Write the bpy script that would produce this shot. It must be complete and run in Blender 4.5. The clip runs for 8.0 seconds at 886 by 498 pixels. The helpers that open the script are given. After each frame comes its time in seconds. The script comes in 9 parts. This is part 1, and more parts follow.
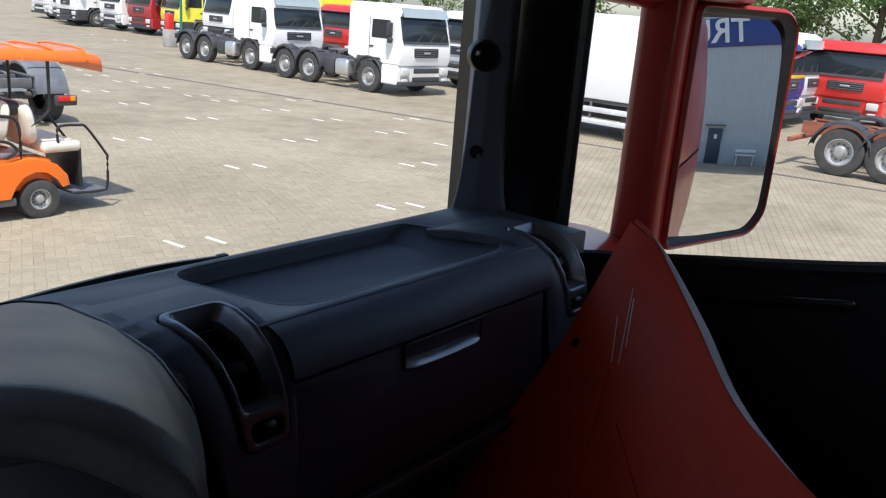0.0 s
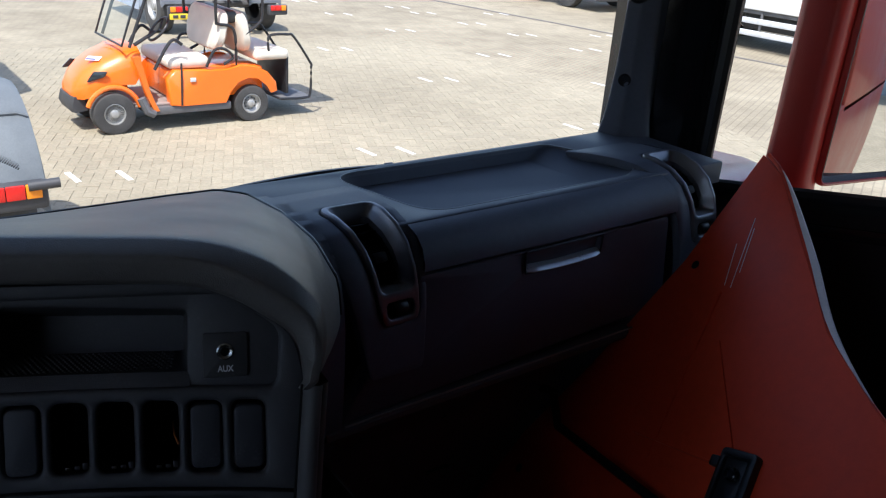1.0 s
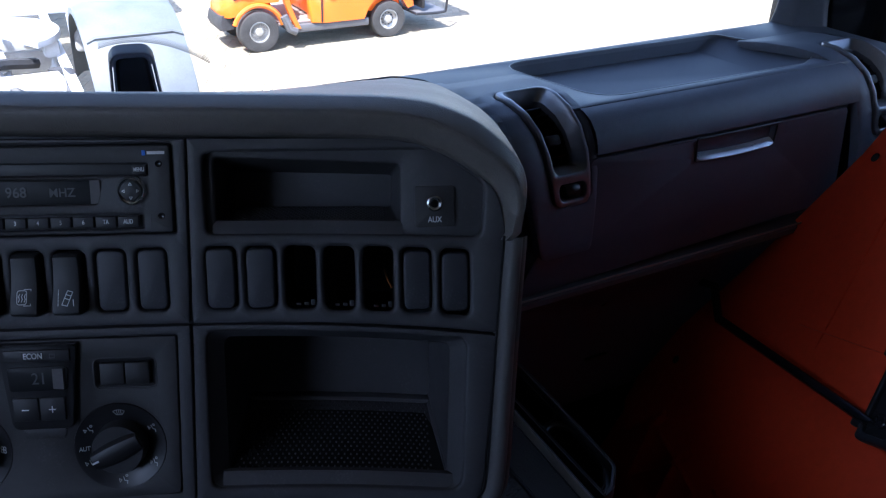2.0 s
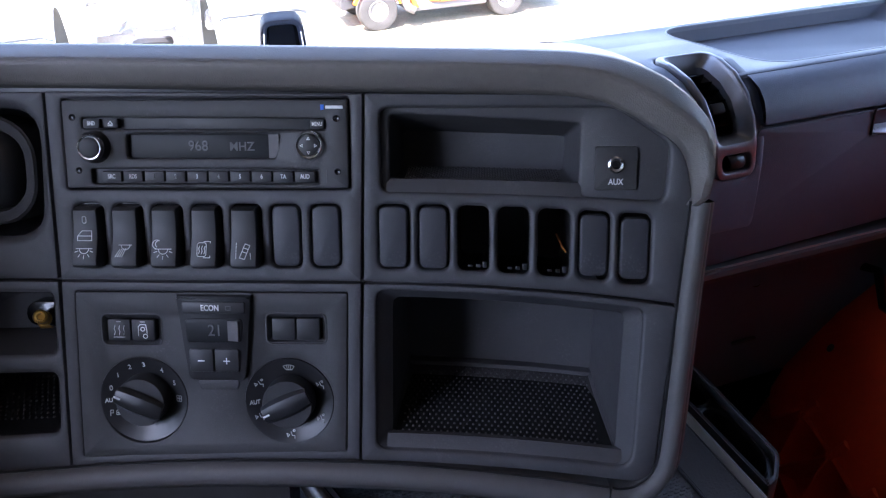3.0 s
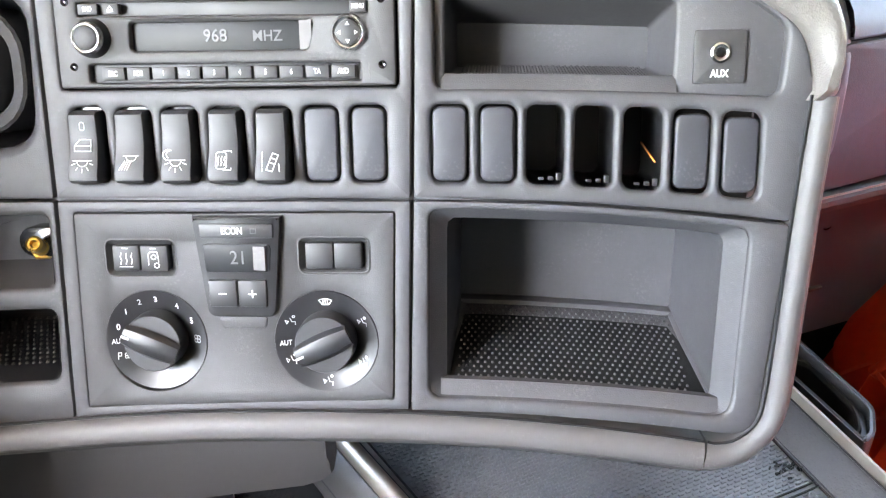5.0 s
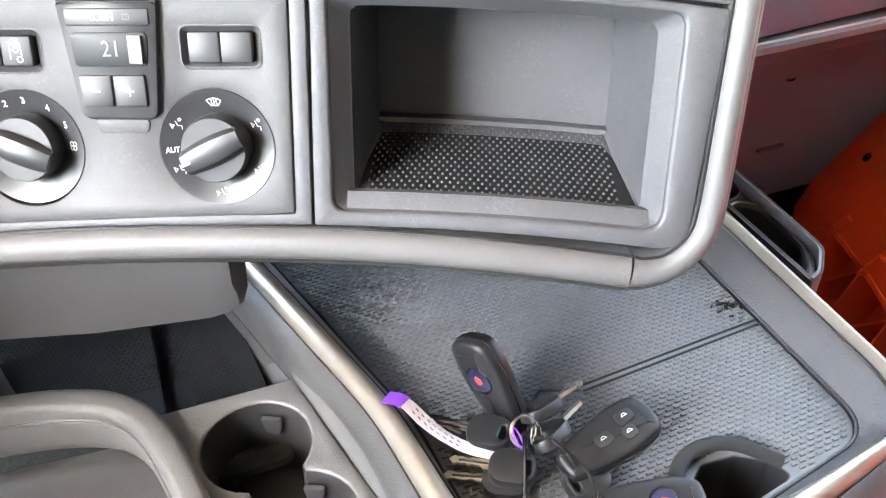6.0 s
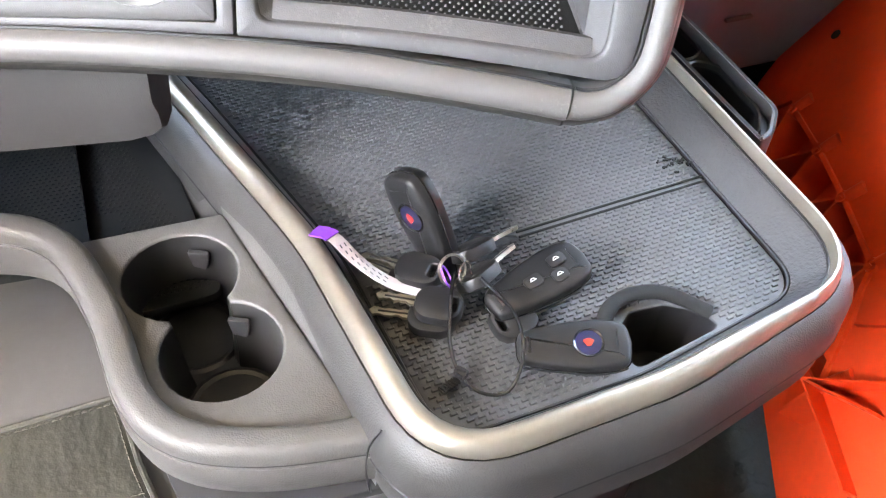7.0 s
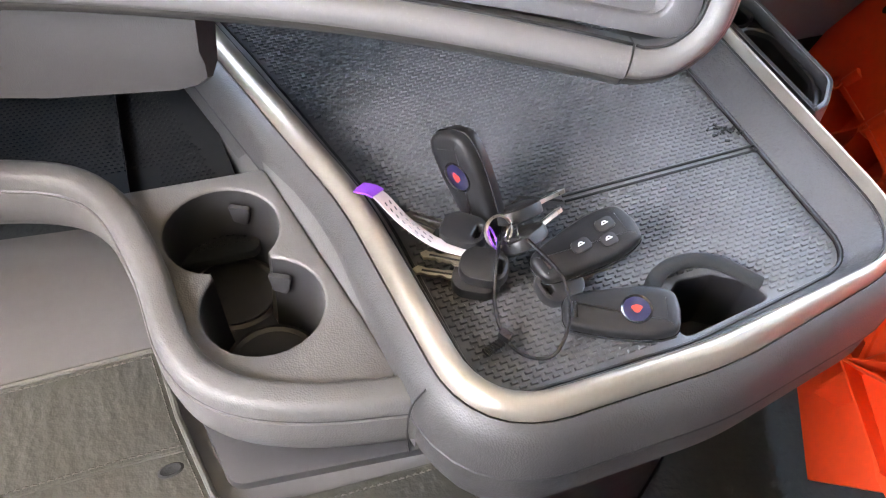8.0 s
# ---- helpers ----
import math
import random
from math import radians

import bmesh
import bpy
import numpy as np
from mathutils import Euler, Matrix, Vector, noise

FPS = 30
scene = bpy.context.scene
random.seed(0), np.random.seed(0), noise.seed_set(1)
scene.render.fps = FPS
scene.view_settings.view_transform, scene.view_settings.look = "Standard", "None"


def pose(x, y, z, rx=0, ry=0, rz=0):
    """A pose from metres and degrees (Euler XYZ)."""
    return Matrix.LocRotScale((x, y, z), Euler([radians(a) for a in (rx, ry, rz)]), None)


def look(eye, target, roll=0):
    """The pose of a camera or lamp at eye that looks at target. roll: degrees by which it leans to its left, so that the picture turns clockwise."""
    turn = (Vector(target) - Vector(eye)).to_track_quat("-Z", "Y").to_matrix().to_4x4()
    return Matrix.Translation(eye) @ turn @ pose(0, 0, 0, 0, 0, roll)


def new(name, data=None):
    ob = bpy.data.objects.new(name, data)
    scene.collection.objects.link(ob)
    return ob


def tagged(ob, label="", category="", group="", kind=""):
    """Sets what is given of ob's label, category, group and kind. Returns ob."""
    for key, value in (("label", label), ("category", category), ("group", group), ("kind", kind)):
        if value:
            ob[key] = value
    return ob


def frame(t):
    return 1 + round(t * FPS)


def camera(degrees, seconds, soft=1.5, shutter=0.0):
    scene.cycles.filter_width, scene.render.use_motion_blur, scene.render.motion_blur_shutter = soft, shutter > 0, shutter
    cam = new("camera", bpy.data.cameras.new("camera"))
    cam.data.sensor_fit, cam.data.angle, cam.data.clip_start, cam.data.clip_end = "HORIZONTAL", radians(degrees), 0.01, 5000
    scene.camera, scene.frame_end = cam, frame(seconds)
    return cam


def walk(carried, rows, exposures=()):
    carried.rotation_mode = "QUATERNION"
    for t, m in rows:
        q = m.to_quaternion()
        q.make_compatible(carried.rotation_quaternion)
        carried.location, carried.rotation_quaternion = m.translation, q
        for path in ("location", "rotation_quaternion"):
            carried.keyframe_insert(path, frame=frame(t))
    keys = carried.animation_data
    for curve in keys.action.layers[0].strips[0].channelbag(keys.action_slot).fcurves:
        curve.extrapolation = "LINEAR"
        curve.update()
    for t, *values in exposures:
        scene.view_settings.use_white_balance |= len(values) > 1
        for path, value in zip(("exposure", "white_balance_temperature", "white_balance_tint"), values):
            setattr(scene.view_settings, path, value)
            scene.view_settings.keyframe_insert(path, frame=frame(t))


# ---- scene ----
cam = camera(56.3, 8.0, soft=1.2)
PATH = [
    (0, (0.026, -0.322, 2.783), (1.522, 0.882, 2.224), 4.6),
    (0.5, (0.021, -0.391, 2.82), (1.342, 0.955, 2.154), 5.5),
    (1, (-0.01, -0.443, 2.82), (1.129, 1.006, 2.043), 4.4),
    (1.5, (-0.048, -0.462, 2.798), (0.909, 1.055, 1.911), 2.6),
    (2, (-0.068, -0.456, 2.795), (0.768, 1.084, 1.831), 1.1),
    (2.2, (-0.074, -0.452, 2.791), (0.709, 1.095, 1.794), 0.4),
    (3.3, (-0.109, -0.413, 2.763), (0.455, 1.222, 1.76), -1.3),
    (3.5, (-0.111, -0.401, 2.751), (0.455, 1.224, 1.73), -1.0),
    (4, (-0.111, -0.379, 2.726), (0.448, 1.233, 1.683), -1.7),
    (4.2, (-0.112, -0.374, 2.722), (0.448, 1.231, 1.667), -1.7),
    (5.3, (-0.102, -0.366, 2.696), (0.436, 1.234, 1.622), -2.5),
    (5.5, (-0.096, -0.366, 2.684), (0.46, 1.209, 1.585), -2.0),
    (6, (-0.073, -0.372, 2.641), (0.462, 1.087, 1.383), -1.5),
    (6.5, (-0.062, -0.382, 2.614), (0.475, 0.932, 1.206), 0.7),
    (7, (-0.057, -0.385, 2.607), (0.486, 0.874, 1.151), 3.4),
    (7.5, (-0.056, -0.387, 2.604), (0.482, 0.831, 1.112), 5.1),
    (8, (-0.07, -0.381, 2.595), (0.415, 0.852, 1.097), 3.8),
]
walk(cam, [(t, look(eye, target, roll)) for t, eye, target, roll in PATH],
     exposures=[(0, 0.75, 6400, 10), (0.6, 1.15, 6400, 10), (1.0, 1.2, 6200, 11), (1.6, 1.65, 5850, 13), (2.2, 2.6, 5650, 16), (3.3, 4.4, 6700, 22), (3.6, 4.85, 7000, 21),
                (4.0, 6.05, 7900, 18), (4.2, 6.35, 8100, 17), (5.3, 7.2, 8800, 9), (6.2, 7.55, 9200, 8), (8, 7.3, 9300, 14)])

# ---- light ----
SUN_DIR = Vector((-0.38, -0.34, 0.86)).normalized()      # towards the sun
world = bpy.data.worlds.new("world")
scene.world = world
world.use_nodes = True
wn = world.node_tree.nodes
sky = wn.new("ShaderNodeTexSky")
sky.sky_type = "NISHITA"
sky.sun_disc = False
sky.sun_elevation = math.asin(SUN_DIR.z)
sky.sun_rotation = math.atan2(SUN_DIR.x, SUN_DIR.y)
sky.air_density, sky.dust_density = 1.0, 1.5
wn["Background"].inputs["Strength"].default_value = 0.15
world.node_tree.links.new(sky.outputs[0], wn["Background"].inputs["Color"])
sun = new("sun", bpy.data.lights.new("sun", "SUN"))
sun.data.energy, sun.data.angle, sun.data.color = 3.4, radians(0.53), (1.0, 0.95, 0.88)
sun.matrix_world = look(SUN_DIR * 30, (0, 0, 0))


# ---- materials ----
def mat(name, base, rough=0.5, metal=0.0, vary=0.0, vscale=6.0, bump=0.0, bscale=400.0, fine=0.0, coat=0.0, spec=0.5, dust=0.0, specks=0.0):
    """A surface with two scales of variation (patches at vscale, grain at bscale) and a fine relief."""
    m = bpy.data.materials.new(name)
    m.use_nodes = True
    nt = m.node_tree
    b = nt.nodes["Principled BSDF"]
    b.inputs["Roughness"].default_value = rough
    b.inputs["Metallic"].default_value = metal
    b.inputs["Coat Weight"].default_value = coat
    b.inputs["Coat Roughness"].default_value = 0.06
    b.inputs["Specular IOR Level"].default_value = spec
    col = (*base, 1.0)
    b.inputs["Base Color"].default_value = col
    tc = nt.nodes.new("ShaderNodeTexCoord")
    if vary > 0 or dust > 0:
        n1 = nt.nodes.new("ShaderNodeTexNoise")
        n1.inputs["Scale"].default_value, n1.inputs["Detail"].default_value = vscale, 6.0
        n2 = nt.nodes.new("ShaderNodeTexNoise")
        n2.inputs["Scale"].default_value, n2.inputs["Detail"].default_value = vscale * 14, 3.0
        add = nt.nodes.new("ShaderNodeMath")
        add.operation = "MULTIPLY_ADD"
        add.inputs[1].default_value = 0.45
        ramp = nt.nodes.new("ShaderNodeValToRGB")
        lo = tuple(c * (1 - vary) for c in base)
        hi = tuple(min(1.0, c * (1 + vary) + dust) for c in base)
        ramp.color_ramp.elements[0].position, ramp.color_ramp.elements[0].color = 0.42, (*lo, 1)
        ramp.color_ramp.elements[1].position, ramp.color_ramp.elements[1].color = 0.98, (*hi, 1)
        for n in (n1, n2):
            nt.links.new(tc.outputs["Object"], n.inputs["Vector"])
        nt.links.new(n2.outputs["Fac"], add.inputs[0])
        nt.links.new(n1.outputs["Fac"], add.inputs[2])
        nt.links.new(add.outputs[0], ramp.inputs["Fac"])
        nt.links.new(ramp.outputs["Color"], b.inputs["Base Color"])
        if specks > 0:
            # sparse pale flecks of dust and small scuffs
            n3 = nt.nodes.new("ShaderNodeTexNoise")
            n3.inputs["Scale"].default_value, n3.inputs["Detail"].default_value = 620.0, 3.0
            n4 = nt.nodes.new("ShaderNodeTexNoise")
            n4.inputs["Scale"].default_value, n4.inputs["Detail"].default_value = 24.0, 4.0
            mul = nt.nodes.new("ShaderNodeMath")
            mul.operation = "MULTIPLY"
            mr = nt.nodes.new("ShaderNodeMapRange")
            mr.inputs["From Min"].default_value, mr.inputs["From Max"].default_value = 0.345, 0.43
            mr.inputs["To Min"].default_value, mr.inputs["To Max"].default_value = 0.0, specks
            mx = nt.nodes.new("ShaderNodeMixRGB")
            mx.inputs[2].default_value = (0.30, 0.29, 0.28, 1)
            for n in (n3, n4):
                nt.links.new(tc.outputs["Object"], n.inputs["Vector"])
            nt.links.new(n3.outputs["Fac"], mul.inputs[0])
            nt.links.new(n4.outputs["Fac"], mul.inputs[1])
            nt.links.new(mul.outputs[0], mr.inputs["Value"])
            nt.links.new(mr.outputs[0], mx.inputs[0])
            nt.links.new(ramp.outputs["Color"], mx.inputs[1])
            nt.links.new(mx.outputs[0], b.inputs["Base Color"])
        rr = nt.nodes.new("ShaderNodeMapRange")
        rr.inputs["From Min"].default_value, rr.inputs["From Max"].default_value = 0.4, 1.0
        rr.inputs["To Min"].default_value, rr.inputs["To Max"].default_value = max(0.02, rough - 0.07), min(1.0, rough + 0.1)
        nt.links.new(add.outputs[0], rr.inputs["Value"])
        nt.links.new(rr.outputs[0], b.inputs["Roughness"])
    if bump > 0:
        nb = nt.nodes.new("ShaderNodeTexVoronoi" if fine == 0 else "ShaderNodeTexNoise")
        nb.inputs["Scale"].default_value = bscale
        nt.links.new(tc.outputs["Object"], nb.inputs["Vector"])
        bp = nt.nodes.new("ShaderNodeBump")
        bp.inputs["Strength"].default_value = bump
        bp.inputs["Distance"].default_value = 0.35 / bscale
        nt.links.new(nb.outputs[0], bp.inputs["Height"])
        nt.links.new(bp.outputs["Normal"], b.inputs["Normal"])
    return m


FASCIA = mat("fascia_plastic", (0.054, 0.053, 0.058), 0.52, vary=0.18, vscale=22, bump=0.45, bscale=1500, fine=1, specks=0.08)
FASCIA2 = mat("panel_plastic", (0.040, 0.039, 0.041), 0.55, vary=0.20, vscale=20, bump=0.6, bscale=1900, fine=1, specks=0.07)
TRIMP = mat("trim_plastic", (0.080, 0.075, 0.076), 0.54, vary=0.12, vscale=18, bump=0.2, bscale=1200, fine=1, specks=0.08)
LEATHER = mat("pad_leatherette", (0.124, 0.114, 0.108), 0.46, vary=0.16, vscale=14, bump=0.45, bscale=1050)
DASH = mat("dash_plastic", (0.115, 0.126, 0.160), 0.50, vary=0.16, vscale=10, bump=0.45, bscale=900, fine=1, specks=0.06)
GLOVE = mat("glovebox_plastic", (0.092, 0.092, 0.116), 0.56, vary=0.16, vscale=10, bump=0.45, bscale=900, fine=1, specks=0.06)
BLACK = mat("black_plastic", (0.012, 0.012, 0.014), 0.38, vary=0.15, vscale=30, bump=0.2, bscale=1500, fine=1)
GLOSS = mat("gloss_black", (0.010, 0.010, 0.012), 0.16, vary=0.1, vscale=30)
SWITCH = mat("switch_plastic", (0.022, 0.022, 0.024), 0.50, vary=0.12, vscale=40, bump=0.12, bscale=1500, fine=1)
BLANK = mat("blank_plastic", (0.034, 0.035, 0.042), 0.50, vary=0.12, vscale=40, bump=0.2, bscale=1500, fine=1, specks=0.08)
SILVER = mat("silver_trim", (0.28, 0.25, 0.215), 0.40, metal=0.75, vary=0.10, vscale=30)
VENTM = mat("vent_frame_metal", (0.24, 0.24, 0.26), 0.36, metal=0.75, vary=0.1, vscale=30)
CHROME = mat("chrome", (0.62, 0.62, 0.62), 0.26, metal=1.0)
BRASS = mat("brass", (0.66, 0.42, 0.12), 0.28, metal=1.0, vary=0.1, vscale=60)
STEEL = mat("key_steel", (0.42, 0.385, 0.33), 0.30, metal=1.0, vary=0.1, vscale=80)
WHITE = mat("symbol_white", (0.70, 0.70, 0.70), 0.6)
LCD = mat("lcd_glass", (0.012, 0.013, 0.015), 0.45, spec=0.25, vary=0.1, vscale=20)
LCDTEXT = mat("lcd_segments", (0.095, 0.095, 0.10), 0.5)
RUBBER = mat("rubber_mat", (0.065, 0.068, 0.074), 0.52, spec=0.45, vary=0.2, vscale=14, bump=0.25, bscale=900, fine=1, dust=0.006, specks=0.08)
TUNNEL = mat("tunnel_plastic", (0.072, 0.070, 0.069), 0.54, vary=0.16, vscale=12, bump=0.4, bscale=1000, specks=0)
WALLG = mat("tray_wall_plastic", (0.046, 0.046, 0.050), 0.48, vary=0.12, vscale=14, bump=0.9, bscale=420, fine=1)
RUBBER2 = mat("footwell_rubber", (0.011, 0.012, 0.013), 0.75, vary=0.2, vscale=14, bump=0.25, bscale=900, fine=1, spec=0.25)
FLAP = mat("flap_leather", (0.036, 0.037, 0.032), 0.50, vary=0.22, vscale=16, bump=0.5, bscale=240, fine=1, specks=0.06)
_nt = FLAP.node_tree
_tc, _mp, _wv, _bp = (_nt.nodes.new(k) for k in ("ShaderNodeTexCoord", "ShaderNodeMapping", "ShaderNodeTexNoise", "ShaderNodeBump"))
_mp.inputs["Rotation"].default_value, _mp.inputs["Scale"].default_value = (0, 0, 0.9), (1.0, 0.35, 1.0)
_wv.inputs["Scale"].default_value, _wv.inputs["Detail"].default_value = 55.0, 2.0
_bp.inputs["Strength"].default_value, _bp.inputs["Distance"].default_value = 0.55, 0.006
_nt.links.new(_tc.outputs["Object"], _mp.inputs["Vector"])
_nt.links.new(_mp.outputs[0], _wv.inputs["Vector"])
_nt.links.new(_wv.outputs["Fac"], _bp.inputs["Height"])
_old = _nt.nodes["Principled BSDF"].inputs["Normal"].links[0].from_socket
_nt.links.new(_old, _bp.inputs["Normal"])
_nt.links.new(_bp.outputs["Normal"], _nt.nodes["Principled BSDF"].inputs["Normal"])
STITCH = mat("stitch_thread", (0.060, 0.060, 0.052), 0.8)
RED = mat("red_panel_plastic", (0.60, 0.050, 0.016), 0.46, spec=0.18, vary=0.14, vscale=7, bump=0.12, bscale=300, fine=1)
_nt = RED.node_tree
_b = _nt.nodes["Principled BSDF"]
_tc, _n1, _n2, _ml, _rg, _mix = (_nt.nodes.new(k) for k in ("ShaderNodeTexCoord", "ShaderNodeTexNoise", "ShaderNodeTexNoise", "ShaderNodeMath", "ShaderNodeMapRange", "ShaderNodeMixRGB"))
_n1.inputs["Scale"].default_value, _n1.inputs["Detail"].default_value = 5.0, 5.0
_n2.inputs["Scale"].default_value, _n2.inputs["Detail"].default_value = 70.0, 6.0
_ml.operation = "MULTIPLY"
_rg.inputs["From Min"].default_value, _rg.inputs["From Max"].default_value, _rg.inputs["To Max"].default_value = 0.36, 0.50, 0.15
_mix.inputs[2].default_value = (0.055, 0.012, 0.008, 1)
for _n in (_n1, _n2):
    _nt.links.new(_tc.outputs["Object"], _n.inputs["Vector"])
_nt.links.new(_n1.outputs["Fac"], _ml.inputs[0])
_nt.links.new(_n2.outputs["Fac"], _ml.inputs[1])
_nt.links.new(_ml.outputs[0], _rg.inputs["Value"])
_nt.links.new(_b.inputs["Base Color"].links[0].from_socket, _mix.inputs[1])
_nt.links.new(_rg.outputs[0], _mix.inputs[0])
_nt.links.new(_mix.outputs[0], _b.inputs["Base Color"])
REDOUT = mat("red_cab_paint", (0.34, 0.022, 0.012), 0.36, vary=0.10, vscale=3, coat=0.15)
# pale colour for scratches and for sunlight painted on the red panel's flange
EDGE = mat("sunlit_edge_and_scratch", (0.72, 0.62, 0.60), 0.5, vary=0.1, vscale=20)
CARPET = mat("floor_rubber", (0.036, 0.045, 0.050), 0.82, spec=0.2, vary=0.2, vscale=10, bump=0.8, bscale=130, fine=1)
HEADLINER = mat("headliner_fabric", (0.16, 0.158, 0.155), 0.9, vary=0.06, vscale=6, bump=0.3, bscale=500, fine=1)
REARFAB = mat("rear_wall_fabric", (0.035, 0.035, 0.038), 0.9, vary=0.1, vscale=6, bump=0.3, bscale=500, fine=1)
BLUE = mat("badge_blue", (0.007, 0.009, 0.036), 0.35)
BADGERED = mat("badge_red", (0.40, 0.03, 0.02), 0.4)
PURPLE = mat("purple_tag", (0.20, 0.05, 0.48), 0.45)
TAGPAPER = mat("tag_paper", (0.46, 0.41, 0.44), 0.6, vary=0.1, vscale=60)
CLEAR = bpy.data.materials.new("window_glass")
CLEAR.use_nodes = True
_nt = CLEAR.node_tree
_nt.nodes.remove(_nt.nodes["Principled BSDF"])
_tr, _gl, _fr, _mx = (_nt.nodes.new(k) for k in ("ShaderNodeBsdfTransparent", "ShaderNodeBsdfGlossy", "ShaderNodeFresnel", "ShaderNodeMixShader"))
_gl.inputs["Roughness"].default_value = 0.02
_fr.inputs["IOR"].default_value = 1.3
_tr.inputs["Color"].default_value = (0.96, 0.97, 0.97, 1)
_nt.links.new(_fr.outputs[0], _mx.inputs[0])
_nt.links.new(_tr.outputs[0], _mx.inputs[1])
_nt.links.new(_gl.outputs[0], _mx.inputs[2])
_nt.links.new(_mx.outputs[0], _nt.nodes["Material Output"].inputs["Surface"])


# ---- mesh helpers ----
from mathutils.geometry import delaunay_2d_cdt


def inside(loop, x, y):
    hit = False
    for i in range(len(loop)):
        (x0, y0), (x1, y1) = loop[i - 1][:2], loop[i][:2]
        if (y0 > y) != (y1 > y) and x < (x1 - x0) * (y - y0) / (y1 - y0) + x0:
            hit = not hit
    return hit


def mesh_of(name, bm, material, angle=38):
    bmesh.ops.recalc_face_normals(bm, faces=bm.faces)
    me = bpy.data.meshes.new(name)
    bm.to_mesh(me)
    bm.free()
    me.shade_smooth()
    me.set_sharp_from_angle(angle=radians(angle))
    me.materials.append(material)
    return me


def part(name, bm, material, parent=None, label="", angle=38):
    ob = new(name, mesh_of(name, bm, material, angle))
    if parent is not None:
        ob.parent = parent
    if label:
        ob["label"] = label
    return ob


def thing(name, label, category, m=None, group="", kind=""):
    ob = new(name)
    ob.empty_display_size = 0.02
    if m is not None:
        ob.matrix_world = m
    return tagged(ob, label, category, group, kind)


def rrect(cx, cy, w, h, r, n=4):
    """A rounded rectangle, counter-clockwise, from its right lower corner on."""
    r = min(r, w / 2 - 1e-5, h / 2 - 1e-5)
    pts = []
    for k, (sx, sy) in enumerate(((1, -1), (1, 1), (-1, 1), (-1, -1))):
        for i in range(n + 1):
            a = radians(-90 + 90 * k + 90 * i / n)
            pts.append((cx + sx * (w / 2 - r) + r * math.cos(a), cy + sy * (h / 2 - r) + r * math.sin(a)))
    return pts


def rpoly(corners, radii, n=5):
    """A polygon with each corner rounded by its radius."""
    out, k = [], len(corners)
    for i, p in enumerate(corners):
        r = radii[i] if isinstance(radii, (list, tuple)) else radii
        p, a, b = Vector(p), Vector(corners[i - 1]), Vector(corners[(i + 1) % k])
        da, db = (a - p).normalized(), (b - p).normalized()
        half = da.angle(db) / 2
        d = min(r / math.tan(half), (a - p).length * 0.49, (b - p).length * 0.49)
        s, e = p + da * d, p + db * d
        for j in range(n + 1):
            t = j / n
            out.append(tuple(s * (1 - t) ** 2 + p * 2 * t * (1 - t) + e * t ** 2))
    return out


def inset(loop, d):
    """The loop moved inwards by d (outwards if negative); the loop runs counter-clockwise."""
    out, k = [], len(loop)
    area = sum(loop[i - 1][0] * loop[i][1] - loop[i][0] * loop[i - 1][1] for i in range(k))
    s = 1 if area > 0 else -1
    for i in range(k):
        p, a, b = (Vector(loop[j % k][:2]) for j in (i, i - 1, i + 1))
        t = (b - a)
        if t.length < 1e-9:
            t = b - p
        t.normalize()
        out.append((p.x - t.y * d * s, p.y + t.x * d * s))
    return out


def loft(bm, loops, closed=True, cap0=False, cap1=False):
    """Skins loops of equal length, each a list of points in space."""
    rows = [[bm.verts.new(p) for p in lp] for lp in loops]
    k = len(rows[0])
    for a, b in zip(rows, rows[1:]):
        for i in range(k if closed else k - 1):
            j = (i + 1) % k
            bm.faces.new((a[i], a[j], b[j], b[i]))
    if cap0:
        bm.faces.new(rows[0])
    if cap1:
        bm.faces.new(rows[-1])
    return rows


def split(loop, d=0.012):
    """The same outline with points no further apart than d."""
    out = []
    for i, p in enumerate(loop):
        a, b = Vector(loop[i - 1]), Vector(p)
        n = max(1, math.ceil((b - a).length / d))
        out += [tuple(a.lerp(b, (k + 1) / n)) for k in range(n)]
    return out


def at(loop, z):
    return [(p[0], p[1], z) for p in loop]


def slab(bm, loop, z0, z1, bev=0.001, steps=2):
    """A plate of that outline from z0 up to z1, with a rounded upper edge."""
    rows = [at(loop, z0), at(loop, z1 - bev)]
    for i in range(1, steps + 1):
        a = radians(90 * i / steps)
        rows.append(at(inset(loop, bev * (1 - math.cos(a))), z1 - bev + bev * math.sin(a)))
    loft(bm, rows, cap0=True, cap1=True)


def plate(bm, outer, holes, z, thick, bev=0.0012, rim=0.0016):
    """A plate with openings: rounded outer edge, each opening with a sloping rim and a wall."""
    rows = loft(bm, [at(outer, z - thick), at(outer, z - bev), at(inset(outer, bev * 0.3), z - bev * 0.3), at(inset(outer, bev), z)])
    loops = [rows[-1]]
    for h in holes:
        rr = loft(bm, [at(h, z - thick), at(h, z - rim), at(inset(h, -rim * 0.35), z - rim * 0.35), at(inset(h, -rim), z)])
        loops.append(rr[-1])
    flat, ids, edges = [], [], []
    for lp in loops:
        k = len(flat)
        for i, v in enumerate(lp):
            flat.append(Vector((v.co.x, v.co.y)))
            ids.append(v)
            edges.append((k + i, k + (i + 1) % len(lp)))
    rings = [[(v.co.x, v.co.y) for v in lp] for lp in loops]
    pts, _, tris, orig, _, _ = delaunay_2d_cdt(flat, edges, [], 0, 1e-7)
    for tri in tris:
        c = sum((pts[i] for i in tri), Vector((0, 0))) / 3
        if inside(rings[0], c.x, c.y) and not any(inside(h, c.x, c.y) for h in rings[1:]):
            vs = [ids[orig[i][0]] for i in tri if orig[i]]
            if len(set(vs)) == 3 and not bm.faces.get(vs):
                bm.faces.new(vs)


